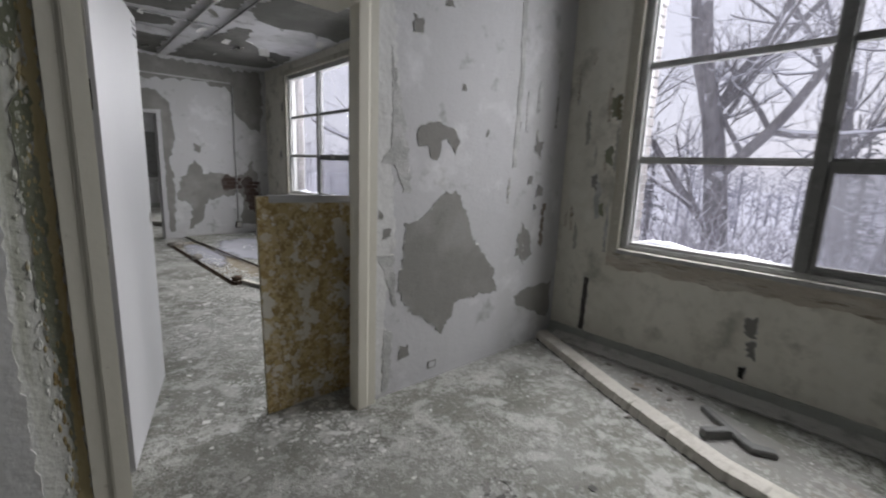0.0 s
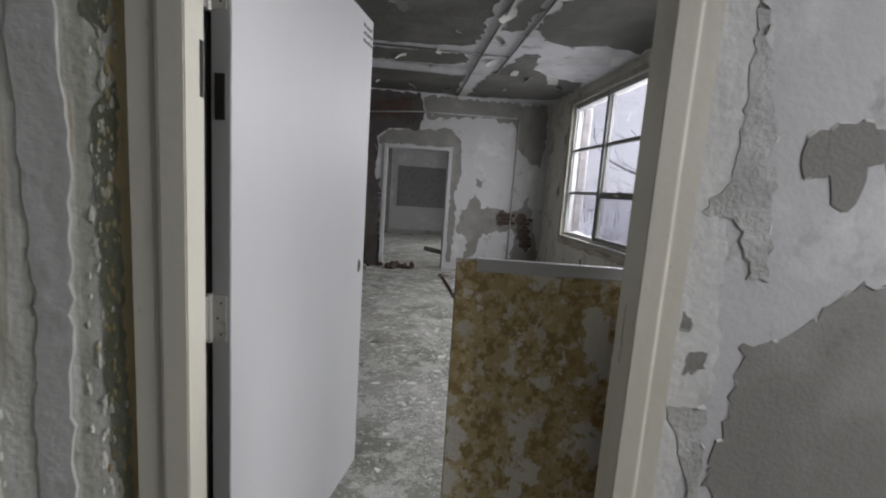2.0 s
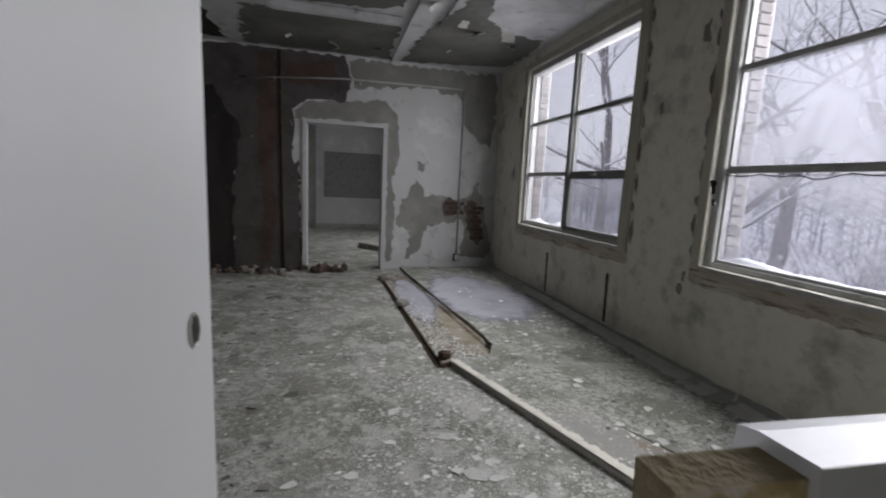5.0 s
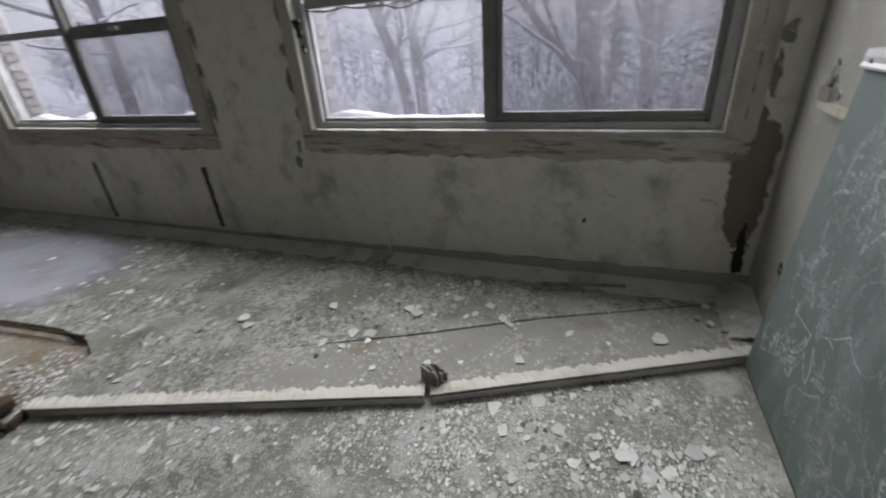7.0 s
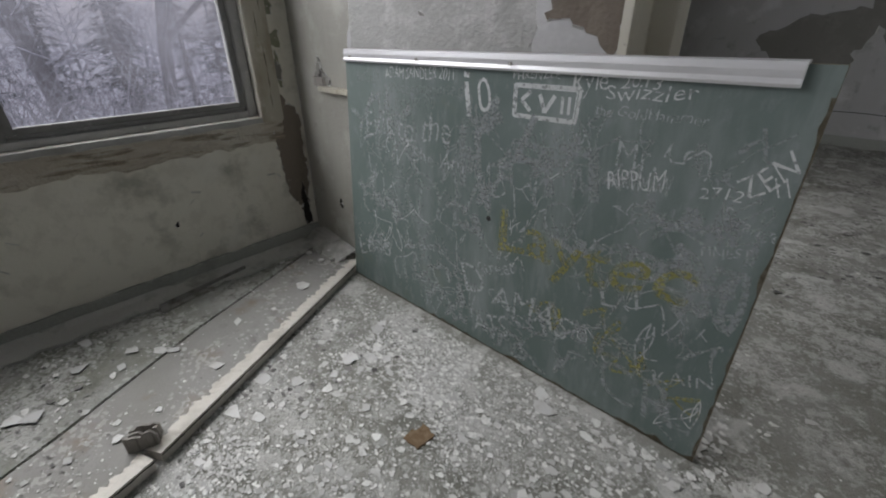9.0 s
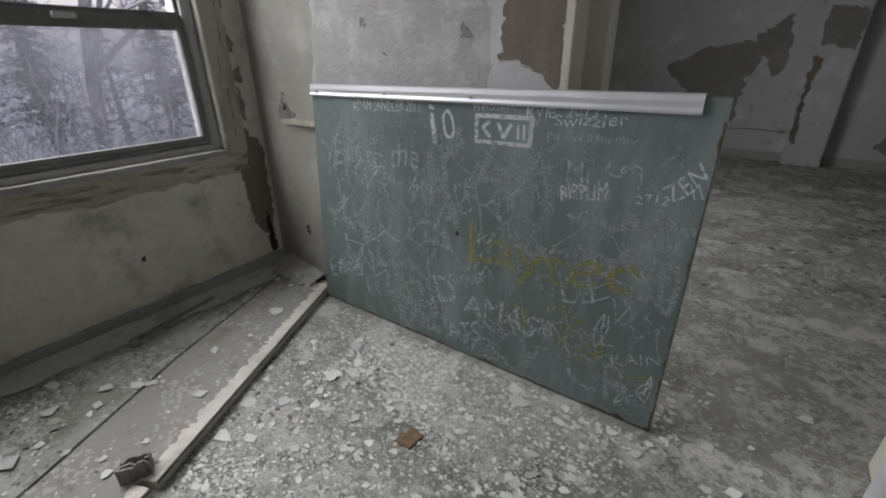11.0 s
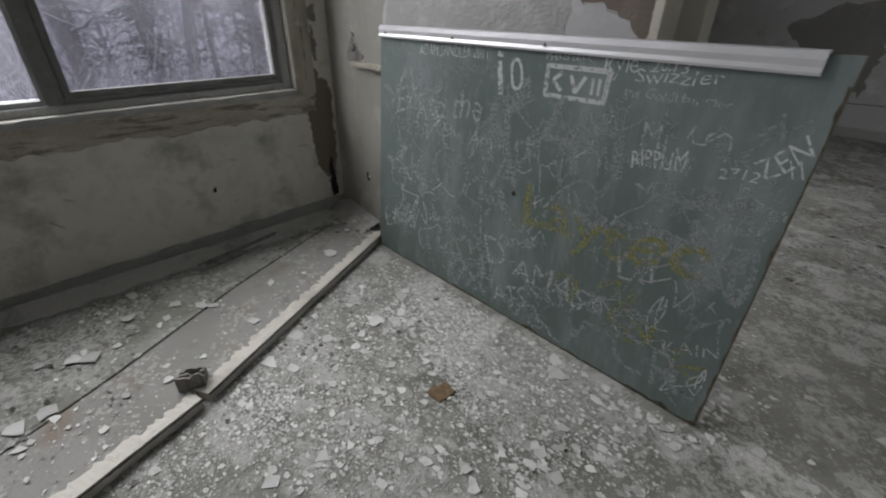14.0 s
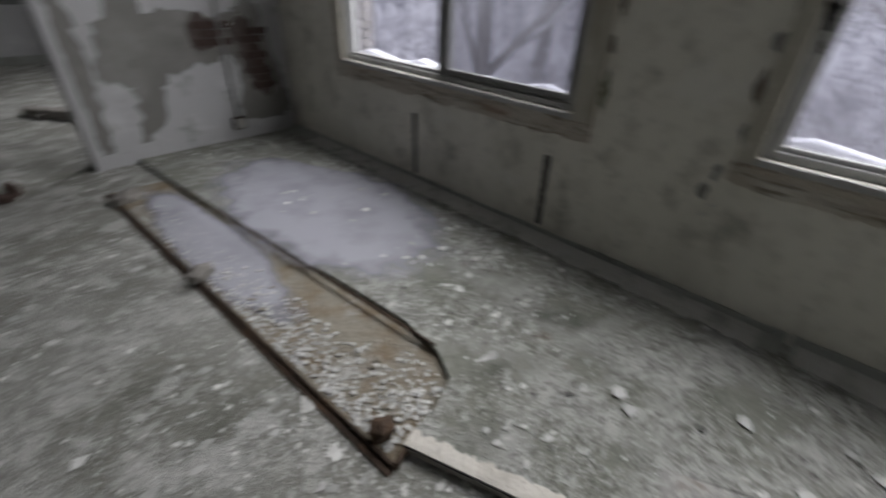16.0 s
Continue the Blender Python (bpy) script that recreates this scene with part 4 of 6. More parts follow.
def writing(text, u, v, wide, tall, turn, material):
    """Chalk lettering on the board: u, v of its first letter's foot, its width and height in metres."""
    cu = bpy.data.curves.new("chalk_word", "FONT")
    cu.body, cu.size, cu.shear, cu.offset, cu.resolution_u = text, 1.0, 0.12, (0.006 if material is M_CHALKYEL else -0.008), 3
    tmp = bpy.data.objects.new("chalk_word", cu)
    me = bpy.data.meshes.new_from_object(tmp)
    bpy.data.objects.remove(tmp)
    rng = random.Random(text)
    top = max(q.co.y for q in me.vertices)
    far = max(q.co.x for q in me.vertices)
    ca, sa = math.cos(radians(turn)), math.sin(radians(turn))
    for q in me.vertices:
        x, y = q.co.x / far * wide, q.co.y / top * tall
        y += 0.10 * tall * math.sin(x / tall * 2.1 + len(text))
        x += 0.06 * tall * math.sin(y / tall * 4 + x / tall * 1.3)
        x, y = x * ca - y * sa, x * sa + y * ca
        q.co = on_board(min(0.995, u + x / 1.78), v + y / 1.17, 0.0012)
    # one mesh a letter
    owner = list(range(len(me.vertices)))

    def root(i):
        while owner[i] != i:
            owner[i] = owner[owner[i]]
            i = owner[i]
        return i

    for f in me.polygons:
        a = root(f.vertices[0])
        for i in f.vertices:
            owner[root(i)] = a
    letters = {}
    for f in me.polygons:
        letters.setdefault(root(f.vertices[0]), []).append(tuple(f.vertices))
    for faces in letters.values():
        used = sorted({i for f in faces for i in f})
        at = {i: k for k, i in enumerate(used)}
        part("chalk_letter", ([tuple(me.vertices[i].co) for i in used], [tuple(at[i] for i in f) for f in faces]), material, board)
    bpy.data.meshes.remove(me)


for row in (
        ("KrOnIX", 0.050, 0.887, 0.181, 0.050, 4, M_CHALKFAINT),
        ("ADAM SANDLER 2011", 0.170, 0.915, 0.411, 0.042, 2, M_CHALK),
        ("accessgranted", 0.210, 0.865, 0.386, 0.047, 3, M_CHALKFAINT),
        ("UNDER", 0.132, 0.821, 0.158, 0.033, 26, M_CHALKFAINT),
        ("DOOM VS", 0.203, 0.808, 0.247, 0.043, 7, M_CHALKFAINT),
        ("Exit to the", 0.078, 0.697, 0.561, 0.110, 3, M_CHALKMID),
        ("Finesm", 0.426, 0.787, 0.143, 0.027, 25, M_CHALKFAINT),
        ("She-Am", 0.267, 0.637, 0.299, 0.061, 1, M_CHALKMID),
        ("0", 0.462, 0.833, 0.075, 0.112, 6, M_CHALK),
        ("PHRENZEE", 0.548, 0.941, 0.175, 0.024, 4, M_CHALK),
        ("Kyle", 0.668, 0.926, 0.113, 0.051, 2, M_CHALK),
        ("2013", 0.749, 0.941, 0.109, 0.031, 2, M_CHALK),
        ("Swizzler", 0.727, 0.912, 0.240, 0.036, 4, M_CHALK),
        ("the GoldHammer", 0.715, 0.877, 0.296, 0.027, 1, M_CHALKMID),
        ("DRKMAN", 0.583, 0.728, 0.269, 0.069, 22, M_CHALKFAINT),
        ("Mr.", 0.760, 0.766, 0.118, 0.073, 3, M_CHALKMID),
        ("RIPPUM", 0.757, 0.704, 0.165, 0.051, 13, M_CHALK),
        ("2712", 0.892, 0.734, 0.097, 0.028, 7, M_CHALK),
        ("ZEN", 0.949, 0.748, 0.123, 0.053, 43, M_CHALK),
        ("11", 0.977, 0.761, 0.034, 0.046, 22, M_CHALK),
        ("Strange", 0.924, 0.699, 0.139, 0.035, -14, M_CHALKMID),
        ("FINEST", 0.916, 0.603, 0.118, 0.025, 15, M_CHALKMID),
        ("10", 0.665, 0.677, 0.090, 0.068, 9, M_CHALKFAINT),
        ("2011", 0.480, 0.642, 0.066, 0.025, 9, M_CHALKFAINT),
        ("Ethio", 0.027, 0.128, 0.284, 0.108, 16, M_CHALKMID),
        ("Abacon", 0.233, 0.263, 0.212, 0.045, 14, M_CHALKMID),
        ("Bring", 0.267, 0.232, 0.137, 0.032, 15, M_CHALKFAINT),
        ("Laytec", 0.532, 0.419, 0.699, 0.163, 3, M_CHALKYEL),
        ("Street", 0.499, 0.285, 0.193, 0.063, 28, M_CHALKMID),
        ("D", 0.451, 0.186, 0.129, 0.134, 17, M_CHALKMID),
        ("AMAS", 0.535, 0.207, 0.356, 0.103, -1, M_CHALKMID),
        ("L 1", 0.780, 0.373, 0.136, 0.085, 16, M_CHALKMID),
        ("HEIN", 0.856, 0.528, 0.113, 0.044, 14, M_CHALKFAINT),
        ("CR", 0.800, 0.058, 0.273, 0.166, 7, M_CHALKFAINT),
        ("KAIN", 0.902, 0.197, 0.187, 0.044, 27, M_CHALKMID),
        ("Eagle", 0.802, 0.635, 0.160, 0.055, 8, M_CHALKFAINT),
        ("Anna", 0.069, 0.175, 0.200, 0.085, 12, M_CHALKMID),
        ("CAR", 0.050, 0.355, 0.290, 0.105, 12, M_CHALKFAINT),
        ("ATS", 0.490, 0.050, 0.190, 0.100, 14, M_CHALKMID),
        ("X", 0.943, 0.382, 0.036, 0.040, 18, M_CHALKMID)):
    writing(*row)


def strokes(g, pts, width):
    """A chalk line through board points."""
    for (u0, v0), (u1, v1) in zip(pts, pts[1:]):
        du, dv = (u1 - u0) * 1.8, (v1 - v0) * 1.18
        d = math.hypot(du, dv) or 1
        nu, nv = -dv / d * width / 2 / 1.8, du / d * width / 2 / 1.18
        n = len(g[0])
        g[0].extend([on_board(u0 + nu, v0 + nv, 0.001), on_board(u1 + nu, v1 + nv, 0.001), on_board(u1 - nu, v1 - nv, 0.001), on_board(u0 - nu, v0 - nv, 0.001)])
        g[1].append((n, n + 1, n + 2, n + 3))
    return g


g = strokes(([], []), [(0.556, 0.848), (0.684, 0.850), (0.687, 0.932), (0.555, 0.930), (0.556, 0.848)], 0.010)
strokes(g, [(0.561, 0.854), (0.679, 0.856), (0.681, 0.925), (0.560, 0.924), (0.561, 0.854)], 0.005)
strokes(g, [(0.590, 0.915), (0.572, 0.892), (0.592, 0.866)], 0.013)
strokes(g, [(0.610, 0.910), (0.622, 0.866), (0.640, 0.910)], 0.014)
strokes(g, [(0.655, 0.910), (0.656, 0.868)], 0.010)
strokes(g, [(0.668, 0.910), (0.669, 0.868)], 0.010)
part("chalk_box", g, M_CHALK, board, "white chalk box with thick marks")
part("chalk_stroke", strokes(([], []), [(0.434, 0.925), (0.446, 0.828)], 0.022), M_CHALK, board)
part("chalk_dot", strokes(([], []), [(0.428, 0.946), (0.442, 0.944)], 0.018), M_CHALK, board)
for k, (cu_, cv_, r_) in enumerate(((0.30, 0.50, 0.085), (0.678, 0.58, 0.045), (0.20, 0.66, 0.09))):
    part("chalk_ring", strokes(([], []), [(cu_ + r_ * math.cos(a) * 0.72, cv_ + r_ * 1.2 * math.sin(a)) for a in [i * 2 * math.pi / 26 for i in range(27)]], 0.008), M_CHALKFAINT, board)
for pts in ([(0.429, 0.80), (0.434, 0.60)], [(0.470, 0.79), (0.478, 0.64)], [(0.723, 0.80), (0.739, 0.66)], [(0.640, 0.78), (0.650, 0.64)], [(0.66, 0.78), (0.72, 0.785)]):
    part("chalk_smear", strokes(([], []), pts, 0.034), M_CHALKFAINT, board, "broad rubbed chalk smear")
rng = random.Random(33)
tagged(part("chalk_scribble", strokes(([], []), [(0.757 + 0.0042 * i, 0.706 + 0.036 * (i % 2) + 0.012 * rng.uniform(-1, 1) + 0.0008 * i) for i in range(24)], 0.003), M_CHALKMID, board, "dense chalk scribble over a word"), kind="stuff")
rng = random.Random(21)
for mtl, count, wid in ((M_CHALKFAINT, 80, 0.0062), (M_CHALKMID, 30, 0.0045), (M_CHALK, 7, 0.0032), (M_CHALKFAINT, 40, 0.022), (M_CHALKYEL, 5, 0.012)):
    g = ([], [])
    for k in range(count):
        u, v = rng.uniform(0.03, 0.95), rng.uniform(0.06, 0.86) if mtl is not M_CHALKYEL else rng.uniform(0.1, 0.4)
        if mtl is M_CHALKYEL:
            u = rng.uniform(0.6, 0.95)
        size = rng.uniform(0.04, 0.13)
        pts = [(u, v)]
        for j in range(rng.randint(3, 9)):
            pu, pv = pts[-1]
            pts.append((min(0.98, max(0.015, u + rng.uniform(-0.3, 0.3) * size + j * size * 0.16)), min(0.93, max(0.02, v + rng.uniform(-0.75, 0.75) * size))))
        fine = []
        for (a, b), (c, d) in zip(pts, pts[1:]):
            mx, my = (a + c) / 2 + rng.uniform(-0.2, 0.2) * size, (b + d) / 2 + rng.uniform(-0.2, 0.2) * size
            for i in range(5):
                s = i / 5
                fine.append(((1 - s) ** 2 * a + 2 * s * (1 - s) * mx + s * s * c, (1 - s) ** 2 * b + 2 * s * (1 - s) * my + s * s * d))
        strokes(g, fine, wid * rng.uniform(0.6, 1.2))
    tagged(part("chalk_scrawl", g, mtl, board, "illegible chalk scribbles"), kind="stuff")

# rust-brown dirt eaten into the board's foot and its doorway edge
rng = random.Random(61)
low = [(i / 60, 0.004 + 0.012 * rng.random() ** 2 * (0.4 + i / 40)) for i in range(61)]
part("edge_dirt", ([on_board(u, 0.0, 0.0008) for u, v in low] + [on_board(u, v, 0.0008) for u, v in low], [(i, i + 1, 62 + i, 61 + i) for i in range(60)]), M_EDGEDIRT, board, "brown dirt along the board's foot")
side = [(i / 40, 0.0015 + 0.005 * rng.random() ** 2) for i in range(39)]
part("edge_dirt", ([on_board(1.0, v, 0.0009) for v, d in side] + [on_board(1.0 - d, v, 0.0009) for v, d in side], [(i, 39 + i, 40 + i, i + 1) for i in range(38)]), M_EDGEDIRT, board, "brown dirt along the board's side")

# ---- outdoors ----
ground = solid("ground", ([], []), M_SNOW, "snow-covered ground sloping away to the woods", "ground")
g = ([], [])
NX, NY = 60, 60
for i in range(NX + 1):
    x = XW + WALL + (i / NX) ** 2.2 * 400
    for j in range(NY + 1):
        s = j / NY * 2 - 1
        y = 5 + math.copysign(abs(s) ** 2.0, s) * 420
        z = -1.1 - min(6.0, max(0, x - 8) * 0.05) + 0.25 * noise.noise((x * 0.15, y * 0.15, 0)) + 0.08 * noise.noise((x * 0.7, y * 0.7, 3))
        g[0].append((x, y, z))
for i in range(NX):
    for j in range(NY):
        a = i * (NY + 1) + j
        g[1].append((a, a + NY + 1, a + NY + 2, a + 1))
ground.data = mesh_of("ground", g, M_SNOW, smooth=True)


def ground_z(x, y):
    return -1.1 - min(6.0, max(0, x - 8) * 0.05) + 0.25 * noise.noise((x * 0.15, y * 0.15, 0)) + 0.08 * noise.noise((x * 0.7, y * 0.7, 3))


def grow(wood, twigs, snow, p, d, length, r, depth, rng, lean=0.12):
    """A limb that bends, tapers and forks into thinner ones."""
    n = 5 if depth > 1 else 3
    pts, rad = [Vector(p)], [r]
    d = Vector(d).normalized()
    for i in range(n):
        d = (d + Vector((rng.uniform(-1, 1), rng.uniform(-1, 1), rng.uniform(-0.6, 0.9))) * lean * (1.5 if depth < 3 else 1)).normalized()
        pts.append(pts[-1] + d * length / n)
        rad.append(r * (1 - 0.42 * (i + 1) / n))
    tube(wood if depth > 1 else twigs, pts, rad, 7 if depth > 2 else 4 if depth > 1 else 3)
    if snow is not None and depth in (1, 2, 3) and abs(d.z) < 0.7 and rng.random() < 0.8:
        tube(snow, [q + Vector((0, 0, rr * 0.9)) for q, rr in zip(pts, rad)], [rr * 0.85 + 0.006 for rr in rad], 4)
    if depth == 0:
        return
    for k in range(rng.randint(3, 5) if depth > 1 else rng.randint(4, 6)):
        i = rng.randint(1, n)
        side = Vector((rng.uniform(-1, 1), rng.uniform(-1, 1), rng.uniform(-0.25, 0.8))).normalized()
        grow(wood, twigs, snow, pts[i], d * 0.55 + side * 0.85, length * rng.uniform(0.48, 0.72), rad[i] * rng.uniform(0.42, 0.62), depth - 1, rng, lean + 0.03)


def tree(x, y, height, r, seed, depth=4, label="bare winter tree with snow on its limbs"):
    rng = random.Random(seed)
    z = ground_z(x, y) - 0.1
    t = thing("tree", (x, y, z), label, "tree", "bare trees outside the windows")
    wood, twigs, snow = ([], []), ([], []), ([], [])
    grow(wood, twigs, snow, (x, y, z), (0, 0, 1), height * 0.55, r, depth, rng)
    part("trunk", wood, M_BARK, t, smooth=True)
    part("crown", twigs, M_TWIG, t, "frosted bare twigs")
    if snow[1]:
        tagged(part("limb_snow", snow, M_SNOW, t, "snow along the limbs", smooth=True), kind="stuff")
    return t


tree(13.0, 3.72, 13, 0.31, 1, 5, label="large bare winter tree, trunk crusted with snow")
tree(12.5, 7.9, 10, 0.16, 5)
tree(12.8, 0.9, 11, 0.15, 9)
tree(8.7, 10.4, 9, 0.17, 12)
tree(13.5, -2.2, 11, 0.28, 14)
tree(15.5, 13.5, 11, 0.25, 15)
tree(19.5, 2.1, 12, 0.25, 17)
tree(13.0, 19.5, 11, 0.25, 19)
tree(9.0, -3.8, 9, 0.2, 23)
tree(15.0, 9.4, 10, 0.22, 25)


def shrub(x, y, size, seed):
    rng = random.Random(seed)
    z = ground_z(x, y) - 0.03
    s = thing("shrub", (x, y, z), "leafless shrub bowed under fresh snow", "shrub", "snowy shrubs outside the windows")
    twigs, snow = ([], []), ([], [])
    for k in range(22):
        d = Vector((rng.uniform(-1, 1), rng.uniform(-1, 1), rng.uniform(0.4, 1.6))).normalized()
        grow(twigs, twigs, snow, (x + rng.uniform(-0.2, 0.2), y + rng.uniform(-0.2, 0.2), z), d, size * rng.uniform(0.5, 1), 0.014, 1, rng, 0.25)
    part("twigs", twigs, M_TWIG, s)
    if snow[1]:
        part("shrub_snow", snow, M_SNOW, s, "snow on the twigs")


rng = random.Random(31)
for k in range(26):
    shrub(rng.uniform(6.2, 17), rng.uniform(-4, 19), rng.uniform(0.9, 2.0), 100 + k)

for k, (x, y, z) in enumerate(((8.2, 2.6, 2.2), (9.1, 3.3, 2.6), (8.8, 1.5, 2.0), (10.5, 2.4, 2.8), (10.2, 4.2, 2.4), (7.6, 3.9, 1.7), (11.5, 3.6, 3.0), (9.5, 0.3, 2.2), (8.5, 5.4, 2.0), (11.0, 5.9, 2.6), (9.2, 7.0, 2.0))):
    shrub(x, y, z, 160 + k)

def conifer(x, y, height, seed):
    """A snow-laden evergreen: a tapered trunk and tiers of drooping boughs set with short needle sprays."""
    rng = random.Random(seed)
    z = ground_z(x, y) - 0.1
    t = thing("conifer", (x, y, z), "dark evergreen tree dusted with snow", "tree", "evergreens outside the windows")
    part("trunk", tube(([], []), [(x, y, z), (x + 0.05, y, z + height * 0.5), (x, y + 0.04, z + height)], [height * 0.022, height * 0.014, 0.01], 7), M_BARK, t, smooth=True)
    g = ([], [])
    for k in range(int(height * 16)):
        f = rng.random() ** 0.8
        zz, reach = z + height * (0.12 + 0.87 * f), height * 0.26 * (1.03 - f) * rng.uniform(0.6, 1.15)
        a = rng.uniform(0, 6.283)
        for i in range(9):
            u = (i + 0.6) / 9
            p = Vector((x + math.cos(a) * reach * u, y + math.sin(a) * reach * u, zz - 0.30 * reach * u * u))
            for j in range(2):
                b, l = a + rng.uniform(-1.3, 1.3), reach * 0.24 * (1.2 - u) + 0.06
                d = Vector((math.cos(b), math.sin(b), rng.uniform(-0.6, 0.2))) * l
                s = Vector((-math.sin(b), math.cos(b), rng.uniform(-0.4, 0.4))) * l * 0.22
                n = len(g[0])
                g[0].extend([tuple(p - s * 0.4), tuple(p + d * 0.6 - s), tuple(p + d), tuple(p + d * 0.5 + s)])
                g[1].append((n, n + 1, n + 2, n + 3))
    part("crown", g, M_NEEDLE, t, "snow-dusted needles")


for k, (x, y, h) in enumerate(((17.0, -2.3, 6.5), (19.5, 0.2, 7.0), (15.8, -0.6, 4.5), (22.0, -4.5, 8.0), (20.5, 1.9, 5.5), (25.0, -1.2, 8.5), (18.0, -5.5, 7.0), (27.0, 3.4, 7.0), (15.5, -4.6, 5.0), (22.5, 9.5, 6.0))):
    conifer(x, y, h, 500 + k)

# the woods beyond, paled in colour for the haze between
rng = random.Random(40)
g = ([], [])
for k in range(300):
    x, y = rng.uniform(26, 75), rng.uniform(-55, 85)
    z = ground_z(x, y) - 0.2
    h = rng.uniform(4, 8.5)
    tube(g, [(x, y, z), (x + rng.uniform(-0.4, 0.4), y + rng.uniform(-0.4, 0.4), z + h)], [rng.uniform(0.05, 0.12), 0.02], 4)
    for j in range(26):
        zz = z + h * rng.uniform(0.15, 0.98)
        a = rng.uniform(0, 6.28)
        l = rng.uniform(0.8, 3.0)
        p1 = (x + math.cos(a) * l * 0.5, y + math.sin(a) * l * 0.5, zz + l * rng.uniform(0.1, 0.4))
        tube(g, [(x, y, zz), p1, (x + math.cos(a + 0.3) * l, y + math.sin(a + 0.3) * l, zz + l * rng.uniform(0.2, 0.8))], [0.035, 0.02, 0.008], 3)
solid("far_woods", g, M_FARWOOD, "belt of bare frosted woodland, haze painted in pale tones", "woods", kind="stuff")
rng = random.Random(44)
g = ([], [])
for k in range(900):
    x, y = rng.uniform(7, 40), rng.uniform(-20, 35)
    z = ground_z(x, y) - 0.05
    for j in range(4):
        a, l = rng.uniform(0, 6.28), rng.uniform(0.4, 1.3)
        tube(g, [(x, y, z), (x + math.cos(a) * l * 0.4, y + math.sin(a) * l * 0.4, z + l * 0.8), (x + math.cos(a) * l, y + math.sin(a) * l, z + l * rng.uniform(0.7, 1.2))], [0.013, 0.009, 0.004], 3)
solid("undergrowth", g, M_TWIG, "frosted undergrowth poking through the snow", "undergrowth", kind="stuff")
for x, y, w in ((64, -34, 14),):
    z = ground_z(x, y) - 0.3
    hs = thing("house", (x, y, z), "distant grey house with a snowy roof among trees", "house")
    part("wall", box(([], []), x, y - w / 2, z, x + 7, y + w / 2, z + 4.2), M_SIDING, hs)
    rg = [(x - 0.5, y - w / 2 - 0.5, z + 4.2), (x - 0.5, y + w / 2 + 0.5, z + 4.2), (x + 3.5, y + w / 2 + 0.5, z + 6.8), (x + 3.5, y - w / 2 - 0.5, z + 6.8), (x + 7.5, y - w / 2 - 0.5, z + 4.2), (x + 7.5, y + w / 2 + 0.5, z + 4.2)]
    part("roof", (rg, [(0, 3, 2, 1), (3, 4, 5, 2), (0, 4, 3), (1, 2, 5), (0, 1, 5, 4)]), M_ROOF, hs)
    for k in range(3):
        part("window", box(([], []), x - 0.04, y - w / 3 + k * w / 3 - 0.6, z + 1.4, x - 0.001, y - w / 3 + k * w / 3 + 0.6, z + 2.8), M_DARK, hs)

# ---- peeled patches, wall by wall ----
A_ = on_y(YA, -1)
B_ = on_y(YB, 1)
F_ = on_y(YF, -1)
W_ = on_x(XW, -1)
K_ = on_y(YBACK, 1)
Z_ = on_z(H, -1)
# first room, wall beside the doorway
peel(wall_door, A_, [(2.06, 0.02), (2.15, 0.02), (2.13, 0.6), (2.20, 0.95), (2.17, 1.4), (2.21, 1.75), (2.16, 2.3), (2.18, 2.95), (2.06, 2.95)], M_ROUGH, 65, "lumpy_paint", "rough lumpy old paint beside the casing", rough=0.012, deep=0.0015, lips=0.06, step=0.03)
peel(wall_door, A_, [(2.57, 1.22), (2.69, 1.22), (2.77, 1.07), (2.84, 0.90), (3.06, 0.68), (3.12, 0.50), (2.86, 0.50), (2.70, 0.50), (2.66, 0.40), (2.57, 0.29), (2.50, 0.39), (2.30, 0.52), (2.22, 0.64), (2.26, 0.86), (2.26, 1.04), (2.40, 1.07)], M_PLASTER, 1)
peel(wall_door, A_, [(2.34, 1.59), (2.49, 1.64), (2.62, 1.60), (2.68, 1.53), (2.64, 1.46), (2.57, 1.54), (2.53, 1.52), (2.50, 1.41), (2.45, 1.42), (2.43, 1.50), (2.35, 1.48)], M_PLASTER, 2, rough=0.008)
peel(wall_door, A_, [(3.32, 0.43), (3.50, 0.46), (3.80, 0.47), (3.82, 0.22), (3.74, 0.17), (3.57, 0.26), (3.36, 0.34)], M_PLASTER, 3)
peel(wall_door, A_, [(3.18, 2.9), (3.25, 2.9), (3.26, 2.1), (3.25, 1.40), (3.21, 1.38), (3.22, 2.1)], M_PALE, 4, rough=0.008, step=0.05)
peel(wall_door, A_, [(2.15, 1.98), (2.22, 1.72), (2.28, 1.45), (2.30, 1.22), (2.25, 1.22), (2.20, 1.36), (2.09, 1.38), (2.16, 1.46), (2.17, 1.70)], M_PALE, 5, rough=0.009, lips=0.12)
peel(wall_door, A_, [(2.07, 0.87), (2.19, 0.86), (2.20, 0.70), (2.22, 0.55), (2.19, 0.57), (2.12, 0.78)], M_PALE, 6, rough=0.008, lips=0.12)
peel(wall_door, A_, [(2.13, 0.42), (2.19, 0.40), (2.17, 0.05), (2.12, 0.02)], M_PALE, 61, rough=0.008, lips=0.12)
peel(wall_door, A_, [(3.36, 0.98), (3.47, 0.90), (3.50, 0.72), (3.40, 0.70), (3.30, 0.75)], M_PLASTER, 62, step=0.02)
peel(wall_door, A_, [(3.47, 1.62), (3.55, 1.58), (3.52, 1.47), (3.45, 1.52)], M_PLASTER, 63, step=0.02)
peel(wall_door, A_, [(3.60, 1.10), (3.64, 1.12), (3.63, 0.78), (3.59, 0.80)], M_BROWN, 64, step=0.02)
